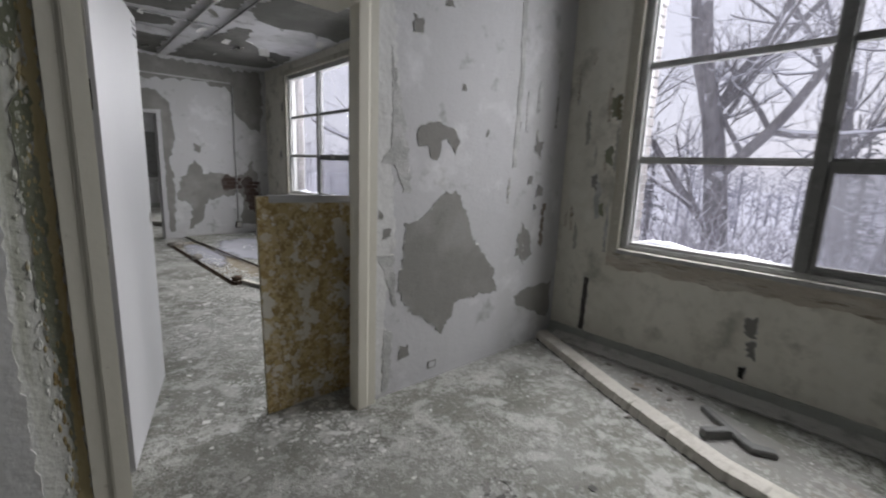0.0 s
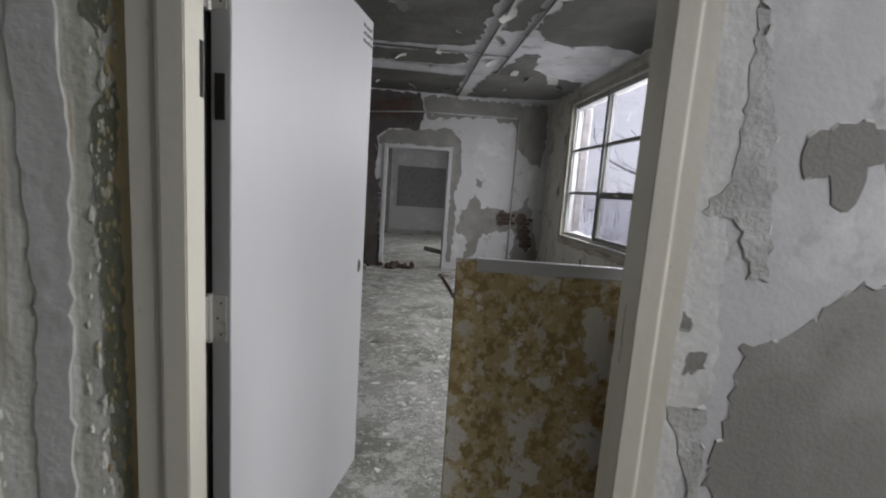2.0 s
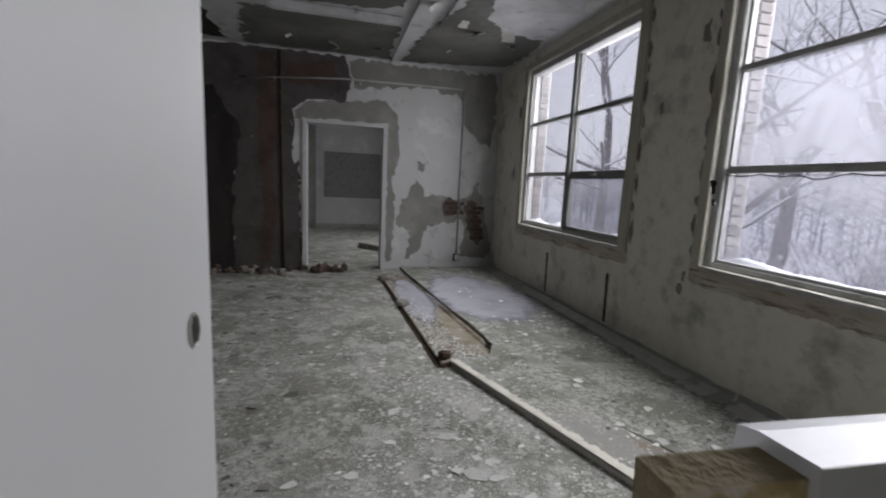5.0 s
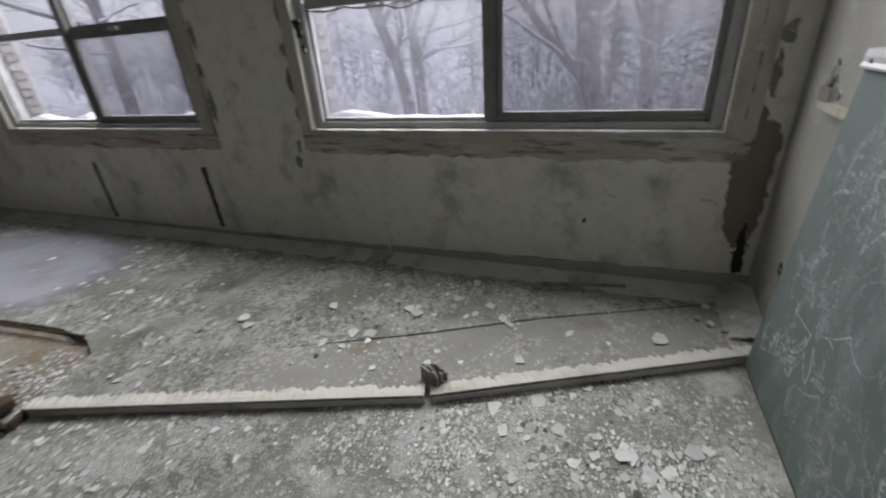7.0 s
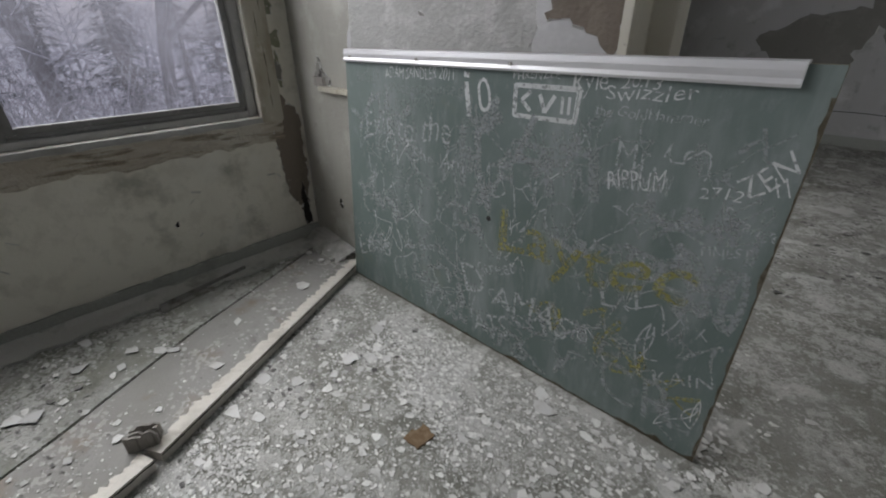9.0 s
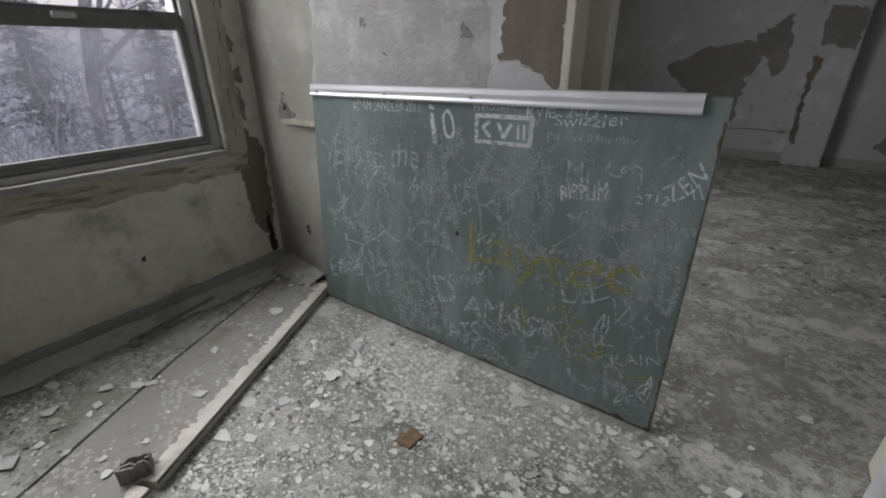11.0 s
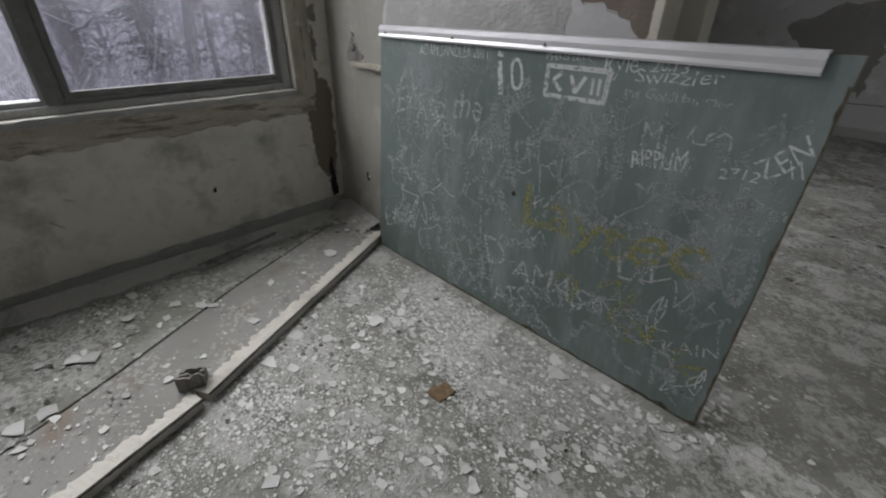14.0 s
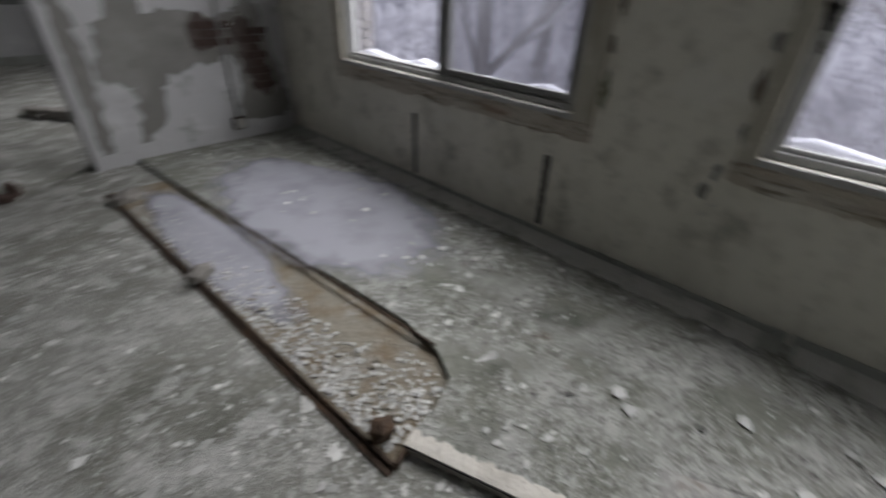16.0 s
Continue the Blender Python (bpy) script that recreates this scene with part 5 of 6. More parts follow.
for k, (u, v) in enumerate(((2.10, 1.10), (2.14, 0.99), (2.33, 2.12), (2.70, 1.85), (3.42, 1.30), (3.55, 1.22), (3.50, 1.10), (2.55, 2.3), (2.28, 0.24), (2.93, 1.60))):
    s = 0.016 + 0.012 * ((k * 7) % 3)
    peel(wall_door, A_, [(u - s, v - s), (u + s, v - s * 0.7), (u + s * 0.8, v + s), (u - s * 0.7, v + s * 1.2)], M_PLASTER, 70 + k, rough=0.007, step=0.012)
g = ([], [])
box(g, 2.475, YA - 0.004, 0.075, 2.545, YA - 0.0005, 0.125)
part("outlet_mark", g, M_PLASTER, wall_door, "outline of a removed socket")
part("outlet_mark", box(([], []), 2.485, YA - 0.006, 0.083, 2.535, YA - 0.0045, 0.117), M_WHITE, wall_door)
rng = random.Random(88)
for k in range(13):
    u, v, wide, tall = rng.uniform(1.99, 2.42), rng.uniform(0.75, 2.2), rng.uniform(0.008, 0.028), rng.uniform(0.10, 0.42)
    peel(wall_windows, W_, [(u - wide, v + 0.02), (u + wide * 0.4, v), (u + wide, v + tall * 0.5), (u + wide * 0.3, v + tall), (u - wide * 0.8, v + tall * 0.8)], rng.choice((M_CREAMDIM, M_RAW, M_PALE)), 700 + k, "paint_streak", "brown-stained flaking streak", rough=0.008, lips=0.12, step=0.016, deep=0.001)
for k in range(10):
    u, v, wide, tall = rng.uniform(3.15, 3.75), rng.uniform(0.6, 2.3), rng.uniform(0.006, 0.018), rng.uniform(0.06, 0.30)
    peel(wall_door, A_, [(u - wide, v + 0.02), (u + wide * 0.4, v), (u + wide, v + tall * 0.5), (u + wide * 0.3, v + tall), (u - wide * 0.8, v + tall * 0.8)], rng.choice((M_CREAMDIM, M_PALE, M_PLASTER)), 720 + k, "paint_streak", "brown-stained flaking streak", rough=0.008, lips=0.12, step=0.016, deep=0.001)
# thick layered plaster left of the doorway
peel(wall_door, A_, [(0.44, 0.0), (0.775, 0.0), (0.775, 2.95), (0.40, 2.95), (0.46, 2.0), (0.43, 1.3)], M_STREAK, 7, "layered_plaster", "thick flaking layers of stained plaster", rough=0.007, deep=0.006, lips=0.08, step=0.03)
peel(wall_door, A_, [(0.412, 0.0), (0.448, 0.0), (0.440, 1.3), (0.468, 2.0), (0.408, 2.95), (0.372, 2.95), (0.432, 2.0), (0.402, 1.3)], M_PALE, 8, "plaster_ridge", "crumbling edge of a thick plaster layer", rough=0.008, deep=0.009, lips=0.10, step=0.03)
peel(wall_door, on_y(YA - 0.007, -1), [(0.52, 0.0), (0.64, 0.0), (0.62, 0.7), (0.645, 1.4), (0.60, 2.2), (0.61, 2.95), (0.55, 2.95), (0.53, 1.9), (0.56, 1.1)], M_ROUGH, 81, "plaster_layer", "lumpy white plaster layer", rough=0.007, deep=0.005, lips=0.08, step=0.03)
peel(wall_door, on_y(YA - 0.006, -1), [(0.69, 1.50), (0.765, 1.60), (0.768, 1.1), (0.765, 0.60), (0.768, 0.12), (0.745, 0.10), (0.73, 0.5), (0.70, 0.93)], M_OLIVE, 9, rough=0.006, lips=0.08, deep=0.003, step=0.03)
peel(wall_door, on_y(YA - 0.006, -1), [(0.60, 2.9), (0.76, 2.9), (0.765, 1.95), (0.72, 1.66), (0.68, 1.70), (0.66, 2.2)], M_OLIVE, 10, rough=0.006, lips=0.08, deep=0.003, step=0.03)
peel(wall_door, on_y(YA - 0.009, -1), [(0.745, 2.1), (0.77, 2.1), (0.772, 0.6), (0.772, 0.02), (0.735, 0.02), (0.750, 0.6), (0.742, 1.2)], M_AMBER, 15, "rust_streak", "yellow-brown damp streak", rough=0.006, lips=0.1)


def crust(name, line, count, spread, size, material, label, seed):
    """Broken lumps of plaster standing along a ragged vertical edge of the wall; line gives its x at a height."""
    rng = random.Random(seed)
    g = ([], [])
    for k in range(count):
        z = rng.uniform(0.02, 2.9)
        x, r = line(z) + rng.gauss(0, spread), size * rng.uniform(0.35, 1.2)
        n, m = len(g[0]), rng.randint(5, 7)
        for i in range(m):
            a = 6.283 * i / m + rng.uniform(-0.3, 0.3)
            g[0].append((x + r * 0.6 * math.cos(a), YA - 0.006, z + r * rng.uniform(1.2, 2.6) * math.sin(a)))
        for i in range(m):
            a = 6.283 * i / m + rng.uniform(-0.3, 0.3)
            g[0].append((x + r * 0.38 * math.cos(a), YA - 0.009 - r * rng.uniform(0.0, 0.30), z + r * 0.9 * math.sin(a)))
        for i in range(m):
            j = (i + 1) % m
            g[1].append((n + i, n + j, n + m + j, n + m + i))
        g[1].append(tuple(n + m + i for i in range(m)))
    tagged(part(name, g, material, wall_door, label), kind="stuff")


def ridge_a(z):
    return 0.425 + 0.02 * math.sin(z * 3.1)


def ridge_b(z):
    return 0.700 + 0.012 * math.sin(z * 4.3 + 1)


crust("plaster_crust", ridge_a, 260, 0.016, 0.013, M_STREAK, "crumbling lumps along the plaster edge", 301)
crust("plaster_crust", ridge_b, 200, 0.014, 0.011, M_STREAK, "crumbling lumps along the plaster edge", 302)
crust("rust_crust", lambda z: 0.722 + 0.008 * math.sin(z * 5), 160, 0.010, 0.011, M_AMBER, "amber-stained crumbs beside the door casing", 303)
# second room, window wall and corner by the board
# window wall cream again, darker copy to offset the stronger light here
peel(wall_door, B_, [(3.33, 0.02), (3.856, 0.02), (3.856, 2.96), (3.30, 2.96), (3.36, 2.2), (3.26, 1.6), (3.34, 1.1), (3.28, 0.6)], M_CREAMDIM, 21, "cream_paint", "cream paint carried round the corner", rough=0.012, deep=0.0006, lips=0.03, step=0.04)
peel(wall_windows, W_, [(2.648, 0.79), (2.68, 0.86), (2.74, 0.885), (2.795, 0.84), (2.815, 0.66), (2.80, 0.50), (2.785, 0.36), (2.725, 0.27), (2.71, 0.14), (2.668, 0.14), (2.675, 0.30), (2.650, 0.45), (2.655, 0.65)], M_BROWN, 20, "damp_patch", "dark brown damp patch in the corner", rough=0.008, step=0.014)
peel(wall_windows, on_x(XW - 0.003, -1), [(2.668, 0.14), (2.712, 0.14), (2.72, 0.34), (2.70, 0.42), (2.68, 0.30)], M_NEARBLACK, 19, "damp_patch", "black foot of a damp patch", rough=0.006, step=0.012)
peel(wall_door, B_, [(3.52, 0.985), (3.66, 0.99), (3.645, 1.04), (3.60, 1.13), (3.575, 1.06), (3.53, 1.02)], M_PLASTER, 26, "broken_hole", "grey broken plaster above the ledge stub", rough=0.010, step=0.014, deep=0.004)
peel(wall_door, on_y(YB + 0.004, 1), [(3.56, 0.988), (3.63, 0.99), (3.615, 1.03), (3.59, 1.06)], M_NEARBLACK, 27, "broken_hole", "dark hole above the ledge stub", rough=0.008, step=0.012)
# grimy paint, its tone lowered further to stand for dimmer light here
peel(wall_door, B_, [(2.34, 0.02), (3.24, 0.02), (3.27, 0.6), (3.33, 1.1), (3.25, 1.6), (3.35, 2.2), (3.29, 2.96), (2.33, 2.96), (2.38, 1.9), (2.31, 1.4)], M_PALE, 28, "thin_paint", "thin grimy white paint over plaster, toned down for dimmer light", rough=0.015, deep=0.0005, lips=0.03, step=0.04)
peel(wall_door, B_, [(3.31, 0.86), (3.37, 0.84), (3.36, 0.62), (3.31, 0.60)], M_OLIVE, 22, step=0.02)
peel(wall_door, B_, [(2.036, 1.17), (2.12, 1.22), (2.20, 1.27), (2.28, 1.28), (2.25, 1.48), (2.32, 1.9), (2.26, 2.5), (2.036, 2.6)], M_BROWN, 23)
peel(wall_door, B_, [(3.54, 0.37), (3.56, 0.36), (3.555, 0.31), (3.535, 0.31)], M_DARK, 24, "wall_hole", "small dark hole", rough=0.004, lips=0.2, step=0.012)
for k, (u, v, s) in enumerate(((2.42, 1.37, 0.022), (2.83, 1.30, 0.012), (2.95, 1.42, 0.018))):
    peel(wall_door, B_, [(u - s, v - s), (u + s, v - s * 0.7), (u + s * 0.8, v + s * 1.3), (u - s * 0.7, v + s)], M_PLASTER, 90 + k, rough=0.008, step=0.012)
for y, z0, z1, tilt in ((5.985, 0.11, 0.56, 0.01), (7.14, 0.10, 0.56, 0.012), (2.19, 0.13, 0.56, -0.008)):
    part("wall_slot", prism(([], []), ragged([(y - 0.020, z0), (y + 0.020, z0), (y + 0.020 + tilt, z1), (y - 0.020 + tilt, z1)], 0.005, 0.02, random.Random(y)), 0.0005, 0.004, W_), M_DIM, wall_windows, "dark slot where a bracket was pulled out", tri=True)
for k, (u, v, s, m) in enumerate(((4.98, 1.36, 0.035, M_DARK), (4.965, 1.26, 0.02, M_DARK), (5.16, 0.62, 0.03, M_PLASTER), (5.13, 0.72, 0.025, M_PLASTER), (1.07, 0.48, 0.045, M_PLASTER), (1.05, 0.34, 0.04, M_PLASTER), (1.08, 0.18, 0.03, M_DARK),
                                  (3.42, 0.36, 0.006, M_DARK), (2.74, 1.05, 0.03, M_PLASTER), (2.72, 1.20, 0.03, M_OLIVE), (2.76, 1.40, 0.04, M_OLIVE), (2.10, 1.50, 0.05, M_OLIVE), (2.12, 1.1, 0.035, M_OLIVE),
                                  (2.08, 1.85, 0.06, M_OLIVE), (2.2, 1.3, 0.04, M_PLASTER), (5.55, 1.95, 0.03, M_PLASTER), (5.82, 2.35, 0.05, M_PLASTER), (5.80, 1.7, 0.045, M_PLASTER), (5.2, 2.4, 0.05, M_PLASTER), (8.3, 1.5, 0.05, M_PLASTER), (8.2, 2.3, 0.06, M_PLASTER))):
    peel(wall_windows, W_, [(u - s * 0.6, v - s * 1.4), (u + s * 0.5, v - s), (u + s * 0.7, v + s), (u - s * 0.5, v + s * 1.6)], m, 110 + k, rough=0.010, step=0.014)
for y0, seed in ((2.87, 1), (5.89, 2), (5.09, 3), (8.10, 4)):
    rng = random.Random(seed)
    y = y0 - 0.135 if seed < 3 else y0
    z = 0.86
    while z < 2.7:
        tall, wide = rng.uniform(0.05, 0.24), rng.uniform(0.006, 0.030)
        yy = y + rng.uniform(-0.012, 0.012)
        peel(wall_windows, W_, [(yy - wide * 0.4, z), (yy + wide * 0.6, z + tall * 0.2), (yy + wide, z + tall * 0.6), (yy, z + tall), (yy - wide, z + tall * 0.5)], rng.choice((M_OLIVE, M_BROWN, M_PLASTER)), 140 + seed, "casing_gap", "ragged loss along the window casing", rough=0.006, lips=0.2, step=0.014)
        z += tall + rng.uniform(0.01, 0.12)
rng = random.Random(6)
for k in range(9):
    u, v = rng.uniform(2.9, 8.6), rng.uniform(0.22, 0.58)
    su, sv = rng.uniform(0.06, 0.22), rng.uniform(0.03, 0.10)
    peel(wall_windows, W_, [(u - su, v), (u - su * 0.5, v - sv), (u + su * 0.6, v - sv * 0.8), (u + su, v + sv * 0.2), (u + su * 0.3, v + sv)], M_GREEN, 160 + k, "paint_blister", rough=0.02, deep=0.0015, lips=0.12)
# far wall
# bare render, with the left side's dimness put into its colour
peel(wall_far, F_, [(-2.15, 0.0), (0.97, 0.0), (0.88, 1.5), (0.88, 2.3), (1.45, 2.5), (1.5, 2.96), (-2.15, 2.96)], M_DIM, 175, "stained_render", "bare render, darkened in colour for the dim left", rough=0.02, step=0.08, deep=0.0006, lips=0.0)
peel(wall_far, F_, [(1.62, 2.93), (2.83, 2.94), (3.78, 2.93), (3.80, 2.41), (3.76, 1.88), (3.53, 1.95), (3.30, 2.20), (3.22, 2.60), (2.66, 2.66), (2.19, 2.62), (1.68, 2.55)], M_PLASTER, 30, rough=0.03, step=0.06)
peel(wall_far, F_, [(2.65, 1.36), (2.76, 1.13), (3.15, 1.10), (3.40, 1.08), (3.57, 1.36), (3.70, 0.95), (3.78, 0.55), (3.84, 0.20), (3.35, 0.18), (3.40, 0.60), (3.32, 0.77), (2.79, 0.65), (2.66, 0.25), (2.48, 0.16), (2.55, 0.60), (2.31, 0.66), (2.38, 1.01)], M_PLASTER, 31, rough=0.03, step=0.05)
bared = peel(wall_far, on_y(YF - 0.003, -1), [(3.36, 0.98), (3.50, 1.10), (3.58, 0.98), (3.66, 0.70), (3.74, 0.50), (3.62, 0.38), (3.50, 0.46), (3.42, 0.66)], M_MORTARDARK, 32, "bared_brickwork", "red brickwork laid bare by fallen render", rough=0.02, step=0.04, deep=0.002)
bared2 = peel(wall_far, on_y(YF - 0.003, -1), [(3.02, 1.00), (3.12, 1.10), (3.24, 1.06), (3.26, 0.86), (3.08, 0.82)], M_MORTARDARK, 33, "bared_brickwork", "red brickwork laid bare by fallen render", rough=0.02, step=0.04, deep=0.002)
red_brick = mesh_of("brick", box(([], []), -0.048, -0.008, -0.027, 0.048, 0.008, 0.027), M_BRICKWALL, bevel=0.004)
for owner_, x0, x1, z0, z1, lean in ((bared, 3.40, 3.56, 0.46, 1.02, -0.26), (bared2, 3.06, 3.24, 0.85, 1.06, 0.0)):
    for r in range(int((z1 - z0) / 0.066)):
        z = z0 + 0.033 + r * 0.066
        for c in range(3):
            x = x0 + 0.05 + c * 0.104 + (0.052 if r % 2 else 0.0) + lean * (z - z0) * 0.5 + (0.10 if lean else 0.0)
            if x > x1 + 0.09:
                continue
            b = new("brick", red_brick)
            b.parent = owner_
            b.matrix_basis = Matrix.Translation((x, YF - 0.012 - 0.003 * ((r + c) % 3), z))
peel(wall_far, F_, [(2.62, 1.62), (2.74, 1.58), (2.70, 1.46), (2.62, 1.50)], M_PLASTER, 34, step=0.03)
peel(wall_far, F_, [(2.17, 0.1), (2.26, 0.1), (2.30, 0.9), (2.24, 1.32), (2.36, 1.64), (2.30, 2.25), (2.13, 2.42), (1.05, 2.34), (0.90, 2.2), (0.88, 2.10), (2.16, 2.12), (2.17, 1.2)], M_PLASTER, 35, rough=0.02, step=0.05, lips=0.06)
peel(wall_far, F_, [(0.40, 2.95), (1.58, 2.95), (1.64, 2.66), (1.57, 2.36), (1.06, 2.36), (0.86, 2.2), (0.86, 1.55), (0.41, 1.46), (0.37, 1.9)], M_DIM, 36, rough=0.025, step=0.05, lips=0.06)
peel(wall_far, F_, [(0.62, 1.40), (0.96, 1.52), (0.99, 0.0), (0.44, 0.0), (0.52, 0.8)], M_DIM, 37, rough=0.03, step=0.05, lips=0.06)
# bare render again, with more of the dimness put into its colour
peel(wall_far, F_, [(-2.1, 2.4), (-0.1, 2.44), (0.04, 2.15), (0.21, 1.99), (0.10, 1.0), (0.09, 0.0), (-2.1, 0.0)], M_NEARBLACK, 38, "bare_wall", "bare render, its colour darkened for the dim side", rough=0.03, step=0.06, lips=0.05)
# side wall out of sight, coloured near black to keep this side dim
peel(wall_left, on_x(XL, 1), [(3.0, 0.0), (8.9, 0.0), (8.9, 2.5), (6.0, 2.6), (4.2, 2.3), (3.0, 2.5)], M_NEARBLACK, 39, "bare_wall", "bare render, its colour darkened for the dim side", rough=0.03, step=0.08)
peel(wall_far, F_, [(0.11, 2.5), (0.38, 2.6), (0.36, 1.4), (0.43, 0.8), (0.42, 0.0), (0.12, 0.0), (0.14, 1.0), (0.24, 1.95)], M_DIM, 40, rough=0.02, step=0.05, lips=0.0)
peel(wall_far, on_y(YF - 0.002, -1), [(0.46, 2.90), (0.66, 2.92), (0.68, 2.0), (0.60, 1.5), (0.66, 0.9), (0.58, 0.1), (0.44, 0.1), (0.50, 1.0), (0.42, 1.8)], M_BRICKWALL, 180, "bare_brick_face", "dark red brick showing through the render", rough=0.02, step=0.05, lips=0.0)
peel(wall_far, on_y(YF - 0.002, -1), [(0.78, 2.80), (1.45, 2.86), (1.40, 2.60), (0.80, 2.52)], M_BRICKWALL, 181, "bare_brick_face", "dark red brick showing through the render", rough=0.03, step=0.05, lips=0.0)
# first room, back wall with its pier
pier = part("pier", box(([], []), 0.82, YBACK + 0.001, 0, 1.20, YBACK + 0.16, H), M_WHITE, wall_back, "plastered pier", bevel=0.006)
peel(wall_back, K_, [(2.75, 1.11), (2.31, 1.34), (1.80, 1.42), (1.48, 1.68), (1.40, 1.10), (1.52, 1.02), (1.66, 1.22), (1.79, 0.94), (1.82, 0.43), (2.0, 0.57), (2.5, 0.83)], M_PLASTER, 41, rough=0.03, step=0.05)
peel(wall_back, K_, [(0.40, 0.24), (0.30, 0.47), (0.10, 0.50), (0.06, 0.27), (0.22, 0.16)], M_PLASTER, 42, rough=0.02, step=0.04)
peel(wall_back, on_y(YBACK + 0.16, 1), [(0.84, 1.70), (1.18, 1.74), (1.18, 1.35), (0.84, 1.30)], M_PLASTER, 43, rough=0.015, step=0.04)
peel(wall_back, on_y(YBACK + 0.16, 1), [(1.10, 1.20), (1.19, 1.26), (1.195, 0.30), (1.12, 0.25), (1.15, 0.8)], M_BROWN, 44, rough=0.015, step=0.04)
for x0, x1 in ((XL, 0.81), (1.21, XW)):
    part("skirting", box(([], []), x0, YBACK + 0.001, 0, x1, YBACK + 0.018, 0.11), M_COVE, wall_back, bevel=0.003)
g = tube(([], []), [(x, YBACK + 0.002, 0.36 + 0.012 * math.sin(x * 5)) for x in [1.22 + 0.1 * i for i in range(18)]], [0.004] * 18, 4)
part("wall_crack", g, M_DARK, wall_back)
# ceiling
for k, o in enumerate(([(0.2, 4.6), (2.06, 4.6), (2.06, 6.35), (1.98, 6.42), (1.15, 6.55), (0.68, 6.5), (0.1, 6.55)], [(0.6, 6.78), (2.0, 6.70), (2.06, 7.05), (1.7, 7.22), (0.6, 7.25)], [(0.5, 7.55), (2.1, 7.50), (2.15, 8.9), (0.3, 8.9)],
                       [(2.58, 6.90), (2.66, 6.50), (2.82, 6.48), (2.93, 7.04), (3.25, 7.40), (3.74, 7.42), (3.80, 7.9), (3.78, 8.62), (2.60, 8.92), (2.32, 8.92), (2.40, 7.7)], [(2.55, 5.75), (2.70, 6.02), (2.95, 6.12), (3.38, 6.0), (3.80, 6.10), (3.80, 4.9), (2.75, 4.8), (2.56, 5.2)],
                       [(2.24, 5.9), (2.44, 5.8), (2.44, 4.6), (2.24, 4.6)], [(-1.9, 3.0), (0.0, 3.0), (0.1, 8.8), (-1.9, 8.8)], [(1.0, 3.2), (3.2, 3.3), (2.9, 4.3), (1.2, 4.2)], [(0.3, -1.8), (2.4, -2.0), (2.9, 0.2), (1.4, 1.6), (0.2, 0.9)])):
    # patch 6 is near black: shade over the left side, set as colour
    peel(ceiling, Z_, o, M_NEARBLACK if k == 6 else M_CEILBARE, 50 + k, "bare_ceiling", rough=0.035, step=0.06, deep=0.003, lips=0.55)
# loose sheets of paint hanging from the ceiling
rng = random.Random(77)
for k in range(26):
    x, y, s, a = rng.uniform(0.3, 3.7), rng.uniform(4.8, 8.8), rng.uniform(0.05, 0.16), rng.uniform(0, 6.28)
    g = ([], [])
    for i in range(5):
        t = i / 4
        for w in (-0.5, 0.0, 0.5):
            px, py = (t - 0.5) * s, w * s * rng.uniform(0.6, 1.1)
            g[0].append((x + px * math.cos(a) - py * math.sin(a), y + px * math.sin(a) + py * math.cos(a), H - 0.002 - 0.45 * s * t * t * rng.uniform(0.8, 1.1)))
    for i in range(4):
        for j in range(2):
            g[1].append((3 * i + j, 3 * i + j + 1, 3 * i + j + 4, 3 * i + j + 3))
    part("hanging_paint", g, M_LIP, ceiling)


# ---- pipes, conduits and fittings ----
def conduit(pts, r, label, material):
    c = thing("conduit", pts[0], label, "conduit", "conduits on wall and ceiling")
    part("pipe", tube(([], []), pts, [r] * len(pts), 8), material, c, smooth=True)
    a, b = Vector(pts[0]), Vector(pts[-1])
    for t in (0.12, 0.5, 0.88):
        p = a.lerp(b, t)
        d = (b - a).normalized() * 0.012
        part("clip", tube(([], []), [p - d, p + d], [r * 1.5, r * 1.5], 8), material, c)


conduit([(2.18, 4.4, H - 0.016), (2.18, 8.94, H - 0.016)], 0.014, "grey conduit clipped along the peeling ceiling", M_FRAME)
conduit([(2.50, 4.4, H - 0.014), (2.50, 7.4, H - 0.014)], 0.011, "dark conduit clipped along the peeling ceiling", M_SASH)
conduit([(0.3, 6.64, H - 0.014), (2.48, 6.64, H - 0.014)], 0.011, "dark conduit crossing the peeling ceiling", M_SASH)
conduit([(0.75, YF - 0.018, 0.02), (0.72, YF - 0.018, H - 0.04)], 0.016, "thin brown pipe up the crumbling far wall", M_RUST)
conduit([(0.30, YF - 0.045, 2.56), (1.55, YF - 0.045, 2.66), (3.24, YF - 0.045, 2.68)], 0.012, "sagging grey conduit across the far wall", M_FRAME)
conduit([(3.28, YF - 0.016, 0.24), (3.28, YF - 0.016, 2.64)], 0.013, "grey conduit down the peeling far wall", M_FRAME)
jb = thing("junction_box", (3.28, YF, 0.16), "small rusty steel box at the conduit's foot", "junction box")
part("box", box(([], []), 3.23, YF - 0.05, 0.13, 3.33, YF - 0.0005, 0.24), M_RUST, jb, bevel=0.005)
part("cover", box(([], []), 3.24, YF - 0.056, 0.14, 3.32, YF - 0.0502, 0.23), M_STEEL, jb, bevel=0.002)
bt = thing("light_batten", (1.45, 7.36, H), "broken white lighting batten on the ceiling", "light fitting")
part("housing", box(([], []), 0.80, 7.30, H - 0.07, 2.08, 7.42, H - 0.0035), M_CEIL, bt, bevel=0.012)
part("end_cap", box(([], []), 0.77, 7.305, H - 0.065, 0.799, 7.415, H - 0.0035), M_WHITE, bt, bevel=0.01)
